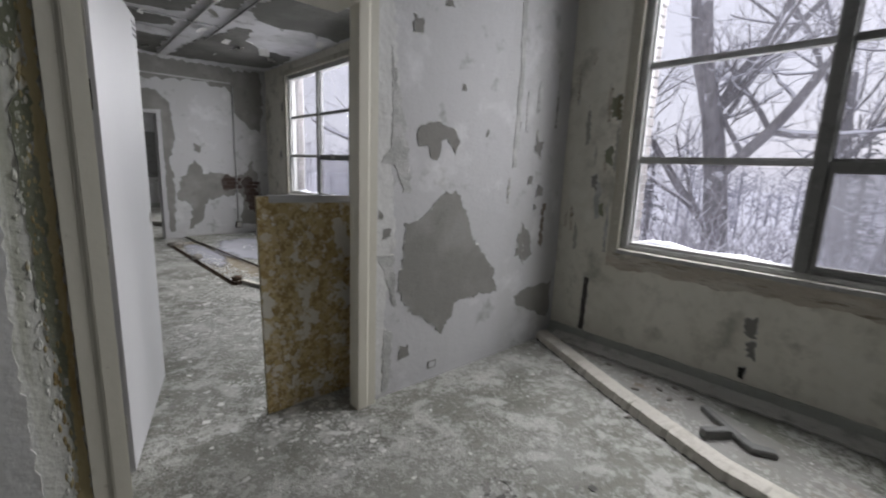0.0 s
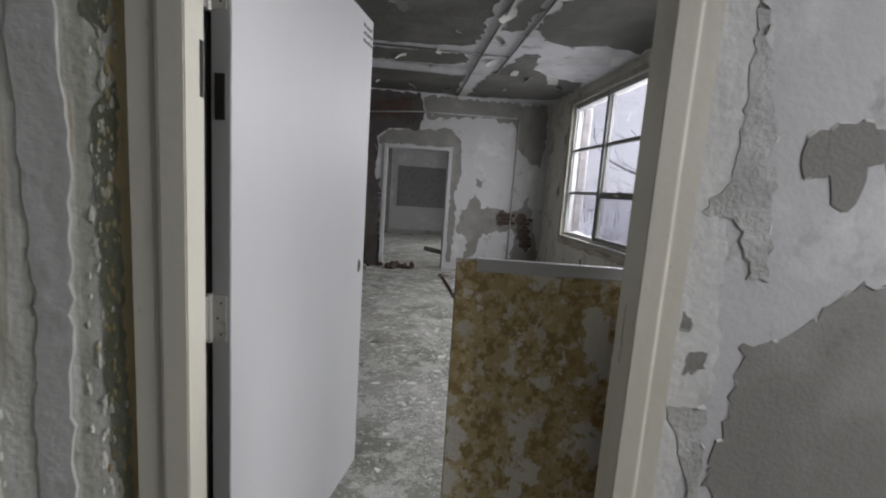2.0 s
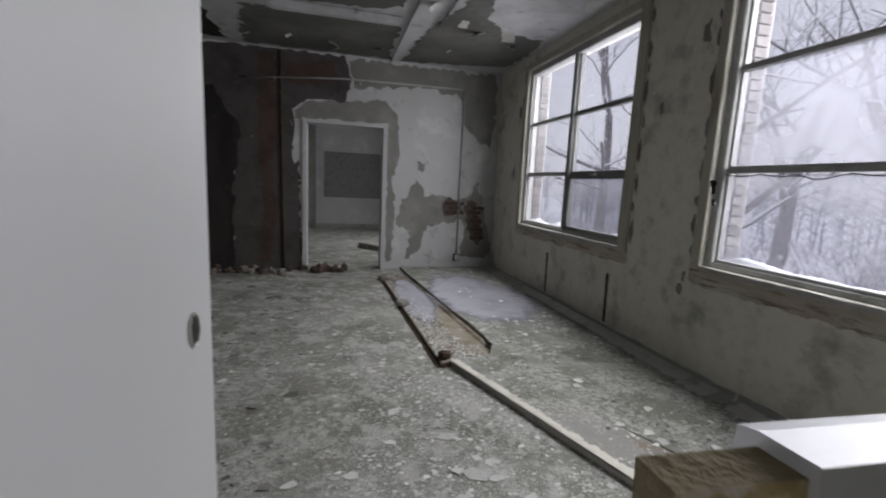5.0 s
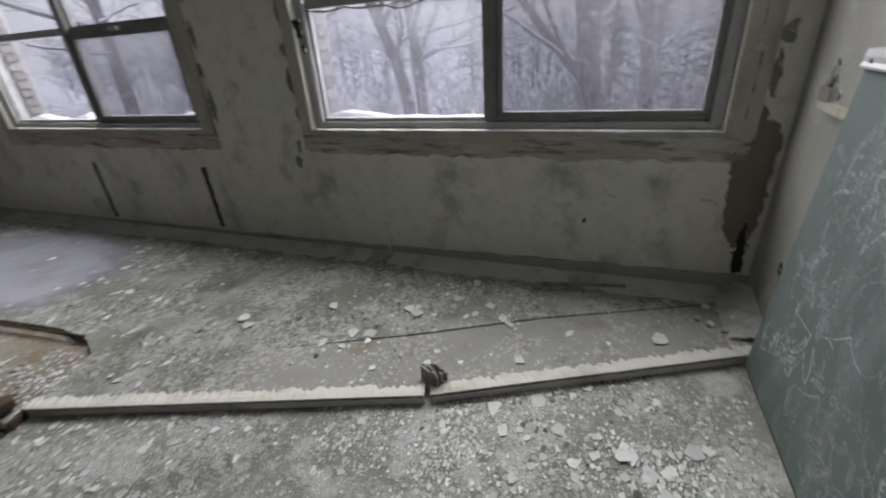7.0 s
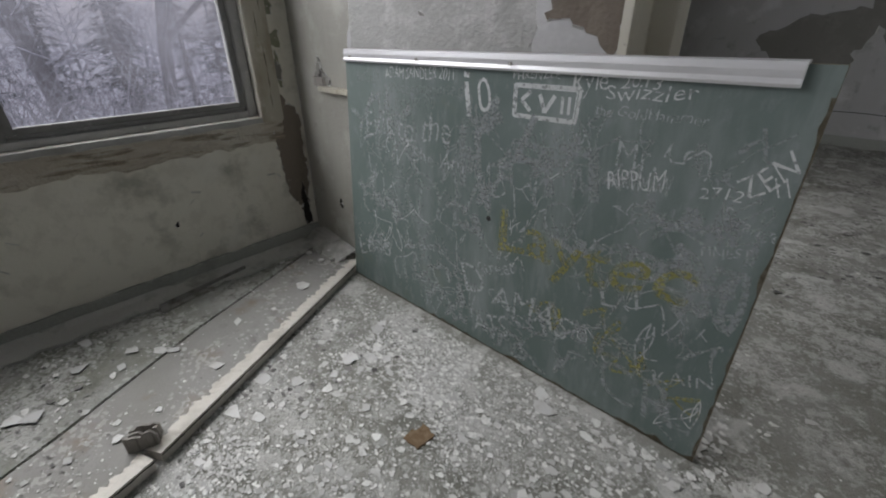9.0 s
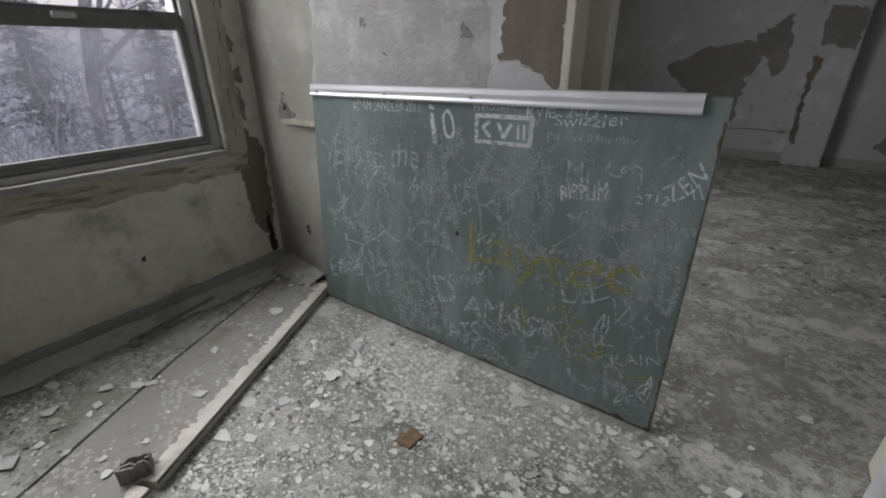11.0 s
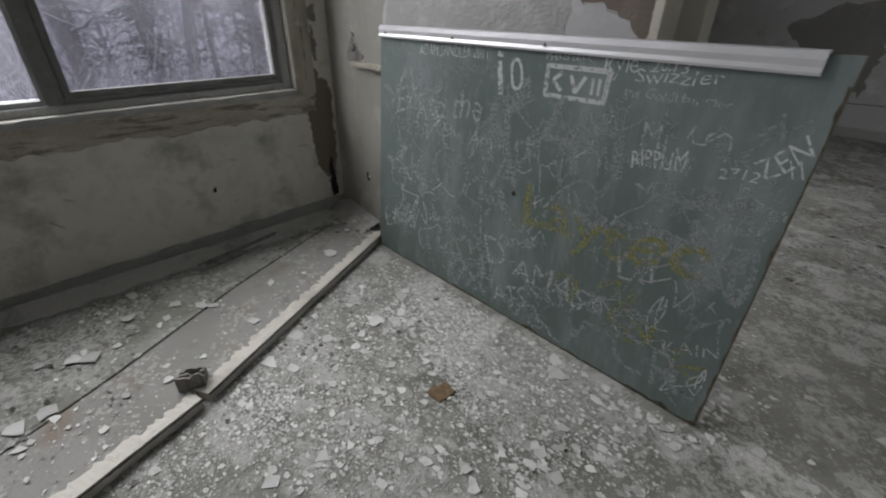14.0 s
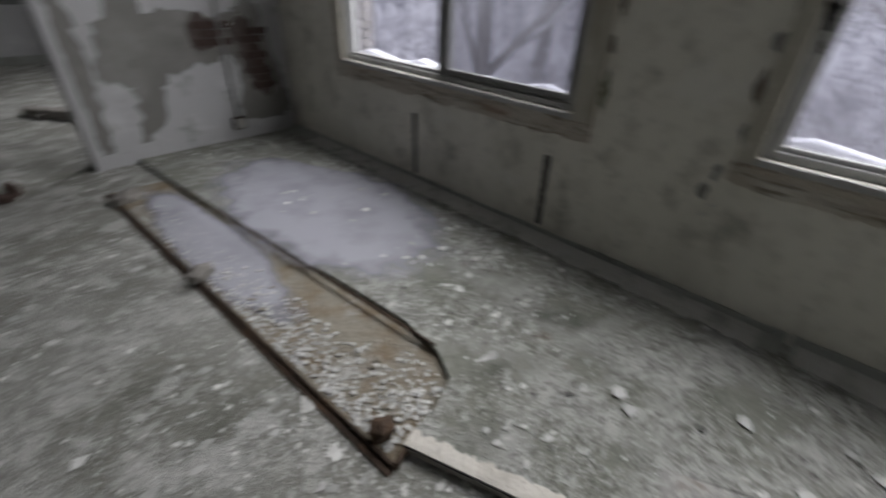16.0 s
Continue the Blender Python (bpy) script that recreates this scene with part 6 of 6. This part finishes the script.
ff = thing("far_door_frame", ((FX0 + FX1) / 2, YF, 0), "chipped white frame of the far doorway", "door frame", kind="structure")
part("jamb", box(([], []), FX0 - 0.035, YF - 0.03, 0, FX0 + 0.03, YF + 0.22, FH), M_WHITE, ff, bevel=0.006)
part("jamb", box(([], []), FX1 - 0.03, YF - 0.03, 0, FX1 + 0.035, YF + 0.22, FH), M_WHITE, ff, bevel=0.006)
part("head", box(([], []), FX0 - 0.035, YF - 0.03, FH + 0.001, FX1 + 0.035, YF + 0.22, FH + 0.05), M_WHITE, ff, bevel=0.006)
# ledge stub on the wall above the fallen board
ls = thing("ledge_stub", (3.42, YB, 0.97), "splintered end of a chalk ledge on the wall", "ledge")
part("ledge", prism(([], []), ragged([(3.17, YB + 0.001), (3.62, YB + 0.001), (3.60, YB + 0.030), (3.20, YB + 0.045)], 0.004, 0.03, random.Random(4)), 0.962, 0.985), M_CASING, ls, tri=True)
part("splinter", prism(([], []), ragged([(3.55, YB + 0.002), (3.66, YB + 0.002), (3.62, YB + 0.03), (3.57, YB + 0.02)], 0.006, 0.02, random.Random(5)), 0.986, 1.03), M_WOOD, ls, tri=True)

# third room: board, skirting, fallen timber
cb = thing("wall_chalkboard", (2.2, YC, 1.4), "dark chalkboard in a pale frame on the far room's wall", "chalkboard")
part("writing_face", box(([], []), 1.18, YC - 0.02, 0.82, 3.40, YC - 0.001, 2.02), M_SASH, cb)
for nm, b_ in (("frame_rail", (1.13, YC - 0.03, 0.76, 3.45, YC - 0.001, 0.819)), ("frame_rail", (1.13, YC - 0.03, 2.021, 3.45, YC - 0.001, 2.07)), ("frame_stile", (1.13, YC - 0.03, 0.82, 1.179, YC - 0.001, 2.02)), ("frame_stile", (3.401, YC - 0.03, 0.82, 3.45, YC - 0.001, 2.02))):
    part(nm, box(([], []), *b_), M_WHITE, cb, bevel=0.004)
part("pier", box(([], []), 0.55, YC - 0.20, 0, 0.98, YC - 0.001, H), M_PLASTER, wall_end, "grey block pier", bevel=0.006)
part("skirting", box(([], []), 1.0, YC - 0.02, 0.0, XW, YC - 0.001, 0.12), M_COVE, wall_end, bevel=0.003)


def plank(name, a, b, w, h, label, material, category, seed, lift=0.0, group=""):
    """A broken length of timber or bar lying from a to b on the floor."""
    rng = random.Random(seed)
    g = ([], [])
    a, b = Vector(a), Vector(b)
    d = (b - a).normalized()
    s = Vector((-d.y, d.x, 0)).normalized() * w / 2
    n = 6
    for i in range(n + 1):
        p = a.lerp(b, i / n)
        e = rng.uniform(-0.06, 0.06) * w
        cut = rng.uniform(-0.02, 0.02) if i in (0, n) else 0
        for q, z in ((s, 0), (-s, 0), (-s, h), (s, h)):
            v = p + q * (1 + e / w) + d * cut * rng.random()
            g[0].append((v.x, v.y, v.z + z + lift))
    for i in range(n):
        for j in range(4):
            g[1].append((4 * i + j, 4 * i + (j + 1) % 4, 4 * i + 4 + (j + 1) % 4, 4 * i + 4 + j))
    g[1].extend([(3, 2, 1, 0), (4 * n, 4 * n + 1, 4 * n + 2, 4 * n + 3)])
    return solid(name, g, material, label, category, group, "", bevel=0.003)


plank("fallen_timber", (1.95, 11.2, 0), (2.45, 10.5, 0), 0.12, 0.09, "dark charred timber on the far room's floor", M_WOOD, "timber", 1)
plank("fallen_timber", (2.0, 10.9, 0), (2.35, 11.15, 0), 0.07, 0.05, "short dark timber beside a charred one", M_WOOD, "timber", 2)


def chunk(name, x, y, z, s, material, seed, label, category, group=""):
    """A broken lump of masonry or wood."""
    rng = random.Random(seed)
    bm = bmesh.new()
    bmesh.ops.create_icosphere(bm, subdivisions=1, radius=1)
    sx, sy, sz = s
    for v in bm.verts:
        k = rng.uniform(0.72, 1.12)
        v.co = Vector((max(-0.8, min(0.8, v.co.x * k * 1.15)) * sx, max(-0.8, min(0.8, v.co.y * k * 1.15)) * sy, max(-0.7, min(0.8, v.co.z * k * 1.1)) * sz))
    low = min(v.co.z for v in bm.verts)
    for v in bm.verts:
        v.co.z -= low
    bmesh.ops.rotate(bm, verts=bm.verts, cent=(0, 0, 0), matrix=Matrix.Rotation(rng.uniform(0, 6.28), 3, "Z"))
    me = bpy.data.meshes.new(name)
    bm.to_mesh(me)
    bm.free()
    me.materials.append(material)
    ob = new(name, me)
    ob.location = (x, y, z)
    return tagged(ob, label, category, group)


rng = random.Random(9)
for k in range(16):
    r = abs(rng.gauss(0, 0.17))
    a = rng.uniform(0, 6.28)
    chunk("rubble_brick", 1.30 + r * 1.5 * math.cos(a), 8.80 + r * 0.6 * math.sin(a), 0.0, [rng.uniform(0.04, 0.09) for _ in range(3)], M_BRICKWALL, 200 + k, "broken dark red brick on the floor by the far doorway", "rubble", "rubble heap")
for k in range(22):
    x = rng.uniform(-0.2, 1.0)
    chunk("rubble_plaster", x, YF - 0.1 - abs(rng.gauss(0, 0.22)), 0.0, [rng.uniform(0.025, 0.07) for _ in range(3)], rng.choice((M_BROWN, M_PLASTER, M_BRICKWALL)), 230 + k, "lump of fallen plaster along the crumbling wall", "rubble", "wall foot rubble")

# ---- open trench: rusted channel, end plate, debris ----
ch = thing("rusted_channel", (2.10, 6.9, 0), "rusted steel channel along the open floor trench", "steel channel")
for x, w, z0, z1 in ((0.0, 0.014, -0.05, 0.022), (-0.030, 0.030, 0.001, 0.008)):
    part("flange", prism(([], []), [(2.165 + x, 5.43), (2.165 + x + w, 5.43), (2.045 + x + w, 8.44), (2.045 + x, 8.44)], z0, z1), M_RUST, ch, bevel=0.002)
part("end_plate", prism(([], []), [(2.18, 5.425), (2.285, 5.465), (2.28, 5.478), (2.175, 5.44)], -0.05, 0.035), M_RUST, ch)
plank("rusted_angle", (2.66, 5.72, 0.0), (2.45, 8.18, 0.0), 0.016, 0.012, "thin rusted angle along the trench edge", M_RUST, "steel angle", 5, lift=SLAB)
chunk("wood_block", 2.13, 6.95, 0.01, (0.10, 0.06, 0.06), M_WOOD, 300, "dark broken wood block on the rusted channel", "wood block")
chunk("wood_block", 2.12, 8.25, 0.0, (0.13, 0.09, 0.05), M_WOOD, 301, "dark broken wood block at the trench end", "wood block")
chunk("wood_block", 2.22, 5.56, 0.007, (0.05, 0.06, 0.05), M_RUST, 302, "rust-dark block wedged in the trench corner", "wood block")
rng = random.Random(13)
for k in range(150):
    t = rng.random() ** 1.4
    y = 5.52 + t * 1.5
    x = 2.19 + 0.2 * rng.random() ** 1.6 + 0.14 * (1 - t) * rng.random()
    s = rng.uniform(0.004, 0.016)
    chunk("plaster_crumb", x, y, 0.0065, (s * 1.3, s, s * 0.6), M_BIGFLAKE if rng.random() < 0.75 else M_TRENCH, 320 + k, "white plaster crumb in the rusted trench", "rubble", "plaster crumbs in the trench")

g = ([], [])
for k in range(1500):
    t = rng.random() ** 1.3
    y = 5.50 + t * 2.6
    left = 2.20 - 0.04 * (y - 5.44)
    x = left + (0.22 + 0.16 * (t < 0.12)) * rng.random() ** 1.8
    n, a0, s = len(g[0]), rng.uniform(0, 6.28), rng.uniform(0.003, 0.014) * (1.1 - 0.5 * t)
    for i in range(4):
        a = a0 + 1.571 * i + rng.uniform(-0.4, 0.4)
        g[0].append((x + s * math.cos(a), y + s * math.sin(a), 0.0075 + 0.006 * rng.random()))
    g[1].append((n, n + 1, n + 2, n + 3))
solid("trench_flakes", g, M_FLAKE, "white paint flakes drifted along the rusted trench", "debris", kind="stuff", tri=True)

# ---- small things on the floor ----
st = thing("wood_stub", (2.87, 3.93, SLAB), "split grey wood stub wedged behind the edging strip", "wood stub")
for (ax, ay), (bx, by), tall, seed in (((2.828, 3.878), (2.868, 3.962), 0.075, 1), ((2.850, 3.868), (2.886, 3.946), 0.060, 2), ((2.874, 3.860), (2.916, 3.938), 0.066, 3)):
    rng = random.Random(seed)
    g = ([], [])
    for i in range(7):
        t = i / 6
        x, y, h = ax + (bx - ax) * t, ay + (by - ay) * t, tall * rng.uniform(0.6, 1.0)
        g[0].extend([(x - 0.006, y + 0.003, SLAB + 0.001), (x + 0.006, y - 0.003, SLAB + 0.001), (x + 0.005, y - 0.003, SLAB + h * 0.94), (x - 0.005, y + 0.003, SLAB + h)])
    for i in range(6):
        for j in range(4):
            g[1].append((4 * i + j, 4 * i + (j + 1) % 4, 4 * i + 4 + (j + 1) % 4, 4 * i + 4 + j))
    g[1].extend([(3, 2, 1, 0), (24, 25, 26, 27)])
    part("split_slat", g, M_WOOD, st)
sc = thing("board_scrap", (2.24, 3.255, 0), "small torn scrap of brown hardboard on the floor", "scrap")
part("scrap", prism(([], []), ragged([(2.205, 3.215), (2.27, 3.205), (2.265, 3.245), (2.285, 3.255), (2.275, 3.295), (2.21, 3.29)], 0.004, 0.012, random.Random(2)), 0.001, 0.006), M_TILE, sc, tri=True)
an = thing("angle_iron", (3.70, 3.40, SLAB), "dust-caked angle iron lying along the skirting", "angle iron")
part("flat_leg", prism(([], []), [(3.635, 3.62), (3.675, 3.635), (3.755, 3.18), (3.72, 3.17)], SLAB + 0.002, SLAB + 0.006), M_DUSTSTEEL, an)
part("upright_leg", prism(([], []), [(3.672, 3.635), (3.678, 3.636), (3.758, 3.18), (3.752, 3.179)], SLAB + 0.002, SLAB + 0.030), M_DUSTSTEEL, an)
part("end_lug", box(([], []), 3.63, 3.60, SLAB + 0.002, 3.68, 3.64, SLAB + 0.025), M_DUSTSTEEL, an, bevel=0.004)
hk = thing("bent_strap", (3.35, 0.98, SLAB), "black bent steel strap lying on the raised cover", "steel strap")
part("strap", prism(([], []), [(3.47, 1.17), (3.52, 1.15), (3.37, 0.98), (3.29, 0.87), (3.32, 0.78), (3.27, 0.76), (3.22, 0.86), (3.25, 0.91), (3.33, 1.0)], SLAB + 0.001, SLAB + 0.03), M_SASH, hk, bevel=0.006)
part("cross_lug", prism(([], []), [(3.17, 1.05), (3.20, 1.09), (3.31, 1.0), (3.28, 0.96)], SLAB + 0.001, SLAB + 0.05), M_SASH, hk, bevel=0.004)
for k, (x, y) in enumerate(((3.60, 1.55), (3.52, 1.42), (3.44, 1.33), (3.55, 1.25), (3.62, 1.36), (3.40, 1.52), (3.1, 1.42), (3.66, 2.20), (3.6, 1.8))):
    chunk("debris_bit", x, y, SLAB if x > 3.2 else 0, (0.03, 0.014, 0.010), M_WOOD, 400 + k, "small dark splinter lying among the dust", "debris", "splinters by the first window")
mound = thing("plaster_mound", (3.72, 2.70, SLAB), "crumbled plaster heaped in the wall corner", "rubble")
g = ([], [])
for i in range(9):
    for j in range(7):
        x, y = 3.44 + 0.05 * i, YB + 0.002 + 0.025 * j
        g[0].append((x, y, SLAB + 0.005 + max(0, 0.10 * (1 - j / 6) * (0.45 + 0.55 * i / 8)) * (0.75 + 0.5 * noise.noise((x * 14, y * 14, 1)))))
for i in range(8):
    for j in range(6):
        g[1].append((i * 7 + j, (i + 1) * 7 + j, (i + 1) * 7 + j + 1, i * 7 + j + 1))
part("spill", g, M_DUST, mound)
for k in range(10):
    chunk("plaster_crumb", 3.45 + 0.035 * k, YB + 0.10 + 0.05 * ((k * 5) % 4), SLAB + 0.002, (0.02, 0.018, 0.014), M_DUST if k % 2 else M_BIGFLAKE, 420 + k, "crumb of plaster at the foot of the wall", "rubble", "crumbs in the corner")

# thin ice where meltwater lay, its window sheen painted into the colour
ic = thing("ice_sheet", (3.0, 7.0, SLAB), "thin ice by the window, its sheen painted pale", "ice")


def ice_film(cx, cy, rx, ry, turn, z, parent, seed):
    """A thin film of ice with an uneven round rim, a rim step 2 mm high."""
    rng = random.Random(seed)
    g, n = ([(cx, cy, z + 0.003)], []), 60
    for ring in (0.5, 0.96, 1.0):
        for k in range(n):
            a = 2 * math.pi * k / n
            w = ring * (1 + 0.10 * math.sin(3 * a + seed) + 0.06 * math.sin(7 * a + 2) + 0.02 * rng.uniform(-1, 1))
            px, py = rx * w * math.cos(a), ry * w * math.sin(a)
            g[0].append((cx + px * math.cos(turn) - py * math.sin(turn), cy + px * math.sin(turn) + py * math.cos(turn), z + (0.0005 if ring == 1.0 else 0.003)))
    for k in range(n):
        k2 = (k + 1) % n
        g[1].append((0, 1 + k, 1 + k2))
        for q in (1, 1 + n):
            g[1].append((q + k, q + n + k, q + n + k2, q + k2))
    part("sheet", g, M_ICE, parent, smooth=True)


ice_film(3.04, 7.2, 0.68, 1.30, 0.18, SLAB + 0.001, ic, 3)
ic2 = thing("ice_sheet", (2.3, 7.2, 0.006), "thin ice in the open trench, its sheen painted pale", "ice")
ice_film(2.30, 7.25, 0.22, 1.15, 0.06, 0.0072, ic2, 4)
# loose cable along the window rail, and a split down its casing
cable = thing("loose_cable", (XW + 0.03, 4.6, 1.46), "black cable drooping along the window rail", "cable")
part("wire", tube(([], []), [(XW + 0.030, 4.93 - 0.06 * i, 1.447 - 0.016 * abs(math.sin(i * 0.8)) - 0.02 * math.exp(-((i - 9) / 1.5) ** 2)) for i in range(16)], [0.0035] * 16, 5), M_DARK, cable)
rng = random.Random(71)
z = 0.87
while z < 2.1:
    tall, y = rng.uniform(0.05, 0.16), 2.80 + rng.uniform(-0.018, 0.018)
    o = ragged([(y - 0.001, z), (y + 0.0018, z + tall * 0.4), (y + 0.0006, z + tall), (y - 0.0018, z + tall * 0.55)], 0.0010, 0.012, rng)
    part("casing_split", prism(([], []), o, 0.0162, 0.0172, W_), M_NEARBLACK, wall_windows, "dark split in the casing", tri=True)
    z += tall * rng.uniform(0.8, 1.5)


# ---- fallen paint ----
def floor_z(x, y):
    """Height of what lies underfoot."""
    if y > YB:
        if x > 2.17 - 0.04 * (y - 5.44) and 5.44 < y < 8.45 and x < 2.69:
            return None
        edge = 2.268 + (5.475 - y) / 1.55 * 0.527 if y > 3.925 else 2.795 + (3.925 - y) / 1.245 * 0.6
        if y > 5.47:
            return SLAB if x > 2.70 else 0.0
        return SLAB + 0.003 if x > edge + 0.05 else (None if x > edge - 0.02 else 0.0)
    if y < YA:
        edge = 2.69 + 0.095 * (y - YBACK) if y < 0.5 else 3.0 + 0.47 * (y - 0.92)
        return SLAB if x > edge + 0.05 else (None if x > edge - 0.03 else 0.0)
    return 0.0


def flake_shape(x, y, z, s, rng, curl=0.09):
    n = rng.randint(4, 6)
    a0 = rng.uniform(0, 6.28)
    tx, ty = rng.uniform(-curl, curl), rng.uniform(-curl, curl)
    pts = []
    for i in range(n):
        a = a0 + 6.283 * i / n + rng.uniform(-0.35, 0.35)
        r = s * rng.uniform(0.45, 1.15)
        dx, dy = r * math.cos(a), r * math.sin(a) * 0.8
        pts.append((x + dx, y + dy, z + 0.0015 + abs(tx) * s + abs(ty) * s * 0.8 + dx * tx + dy * ty))
    return pts


def scatter(name, count, area, size, seed, material, label, weight=None):
    rng = random.Random(seed)
    g = ([], [])
    x0, x1, y0, y1 = area
    made = tries = 0
    while made < count and tries < count * 6:
        tries += 1
        x, y = rng.uniform(x0, x1), rng.uniform(y0, y1)
        if weight and rng.random() > weight(x, y):
            continue
        z = floor_z(x, y)
        if z is None or (abs(y - 2.72) < 0.04 and 1.5 < x < 3.35):
            continue
        if z > 0.01 and y < 5.5 and rng.random() < 0.78:
            continue
        s = min(size[1], size[0] * (1 / max(0.02, rng.random())) ** 0.55)
        pts = flake_shape(x, y, z, s, rng)
        n = len(g[0])
        g[0].extend(pts)
        g[1].append(tuple(range(n, n + len(pts))))
        made += 1
    return solid(name, g, material, label, "debris", kind="stuff", tri=True)


def clumpy(x, y):
    return max(0.05, min(1.0, 0.42 + 1.6 * noise.noise((x * 1.3, y * 1.3, 5)) + 1.2 * noise.noise((x * 4, y * 4, 9))))


scatter("paint_flakes", 7000, (1.3, 3.80, 2.66, 5.4), (0.0034, 0.024), 1, M_FLAKE, "white paint flakes strewn over the concrete", clumpy)
scatter("paint_flakes", 3200, (0.6, 3.80, 5.4, 8.9), (0.005, 0.035), 2, M_FLAKE, "white paint flakes strewn over the concrete", clumpy)
scatter("paint_flakes", 2600, (-0.5, 3.75, -2.7, 2.45), (0.004, 0.018), 3, M_FLAKE, "white paint flakes strewn over the first room's floor", clumpy)
# crumbs lie thick here; their whiteness also stands for a torch's bright pool
scatter("paint_crumbs", 20000, (1.7, 3.1, 2.78, 4.4), (0.0022, 0.013), 14, M_FLAKE, "fine white paint crumbs over the concrete", lambda x, y: clumpy(x + 3, y) * math.exp(-((x - 2.45) / 0.45) ** 2 - ((y - 3.35) / 0.6) ** 2))
scatter("paint_crumbs", 6000, (0.8, 3.0, 2.7, 6.0), (0.0025, 0.014), 15, M_FLAKE, "fine white paint crumbs over the concrete", clumpy)
scatter("paint_flakes", 700, (0.95, 1.9, 2.0, 3.4), (0.006, 0.03), 4, M_FLAKE, "white paint flakes trodden in the doorway", clumpy)
# litter whose dark colour also dims the unlit sides of both rooms
scatter("floor_litter", 2600, (-2.1, 1.2, 3.0, 8.9), (0.009, 0.06), 5, M_LITTER, "plaster litter, toned dark for the unlit floor")
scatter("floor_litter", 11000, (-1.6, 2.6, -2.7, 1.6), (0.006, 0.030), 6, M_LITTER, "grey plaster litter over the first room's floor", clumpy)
scatter("floor_grit", 900, (2.6, 3.75, 2.7, 6.2), (0.004, 0.02), 7, M_LITTER, "dark grit over the raised slab", clumpy)

# larger flakes, one by one
rng = random.Random(55)
spots = [(2.82, 2.98, 0.045), (2.68, 3.12, 0.042), (2.62, 3.08, 0.035), (2.74, 3.17, 0.038), (2.66, 3.19, 0.03), (2.71, 3.07, 0.028), (2.78, 3.10, 0.022), (2.0, 2.86, 0.06), (2.05, 2.80, 0.045), (1.76, 3.23, 0.04), (1.36, 2.95, 0.035), (2.05, 4.29, 0.07), (2.12, 4.25, 0.05), (1.97, 4.33, 0.05), (2.23, 4.11, 0.05), (2.74, 3.2, 0.05), (2.84, 2.94, 0.04),
         (2.13, 3.16, 0.02), (2.48, 3.3, 0.03), (3.30, 3.42, 0.04), (3.36, 3.05, 0.045), (3.28, 4.16, 0.055), (3.05, 4.4, 0.05), (3.45, 4.0, 0.045), (2.90, 3.5, 0.04), (2.72, 3.6, 0.035), (1.98, 4.6, 0.06), (1.75, 4.9, 0.07), (1.5, 4.4, 0.05)]
while len(spots) < 130:
    spots.append((rng.uniform(1.2, 3.7), rng.uniform(2.9, 6.5), rng.uniform(0.014, 0.045)))
for x, y, s in spots:
    z = floor_z(x, y)
    if z is None:
        continue
    pts = flake_shape(x, y, z + 0.001, s, rng, 0.06)
    c = Vector((x, y, z))
    top = [tuple(Vector(p) - c) for p in pts]
    low = [(a, b, h - 0.0012) for a, b, h in top]
    n = len(top)
    ob = new("paint_flake", mesh_of("paint_flake", (low + top, [tuple(reversed(range(n))), tuple(range(n, 2 * n))] + [(i, (i + 1) % n, n + (i + 1) % n, n + i) for i in range(n)]), M_BIGFLAKE))
    ob.location = c
    tagged(ob, "large curled white paint flake on the concrete floor", "paint flake", "large paint flakes")
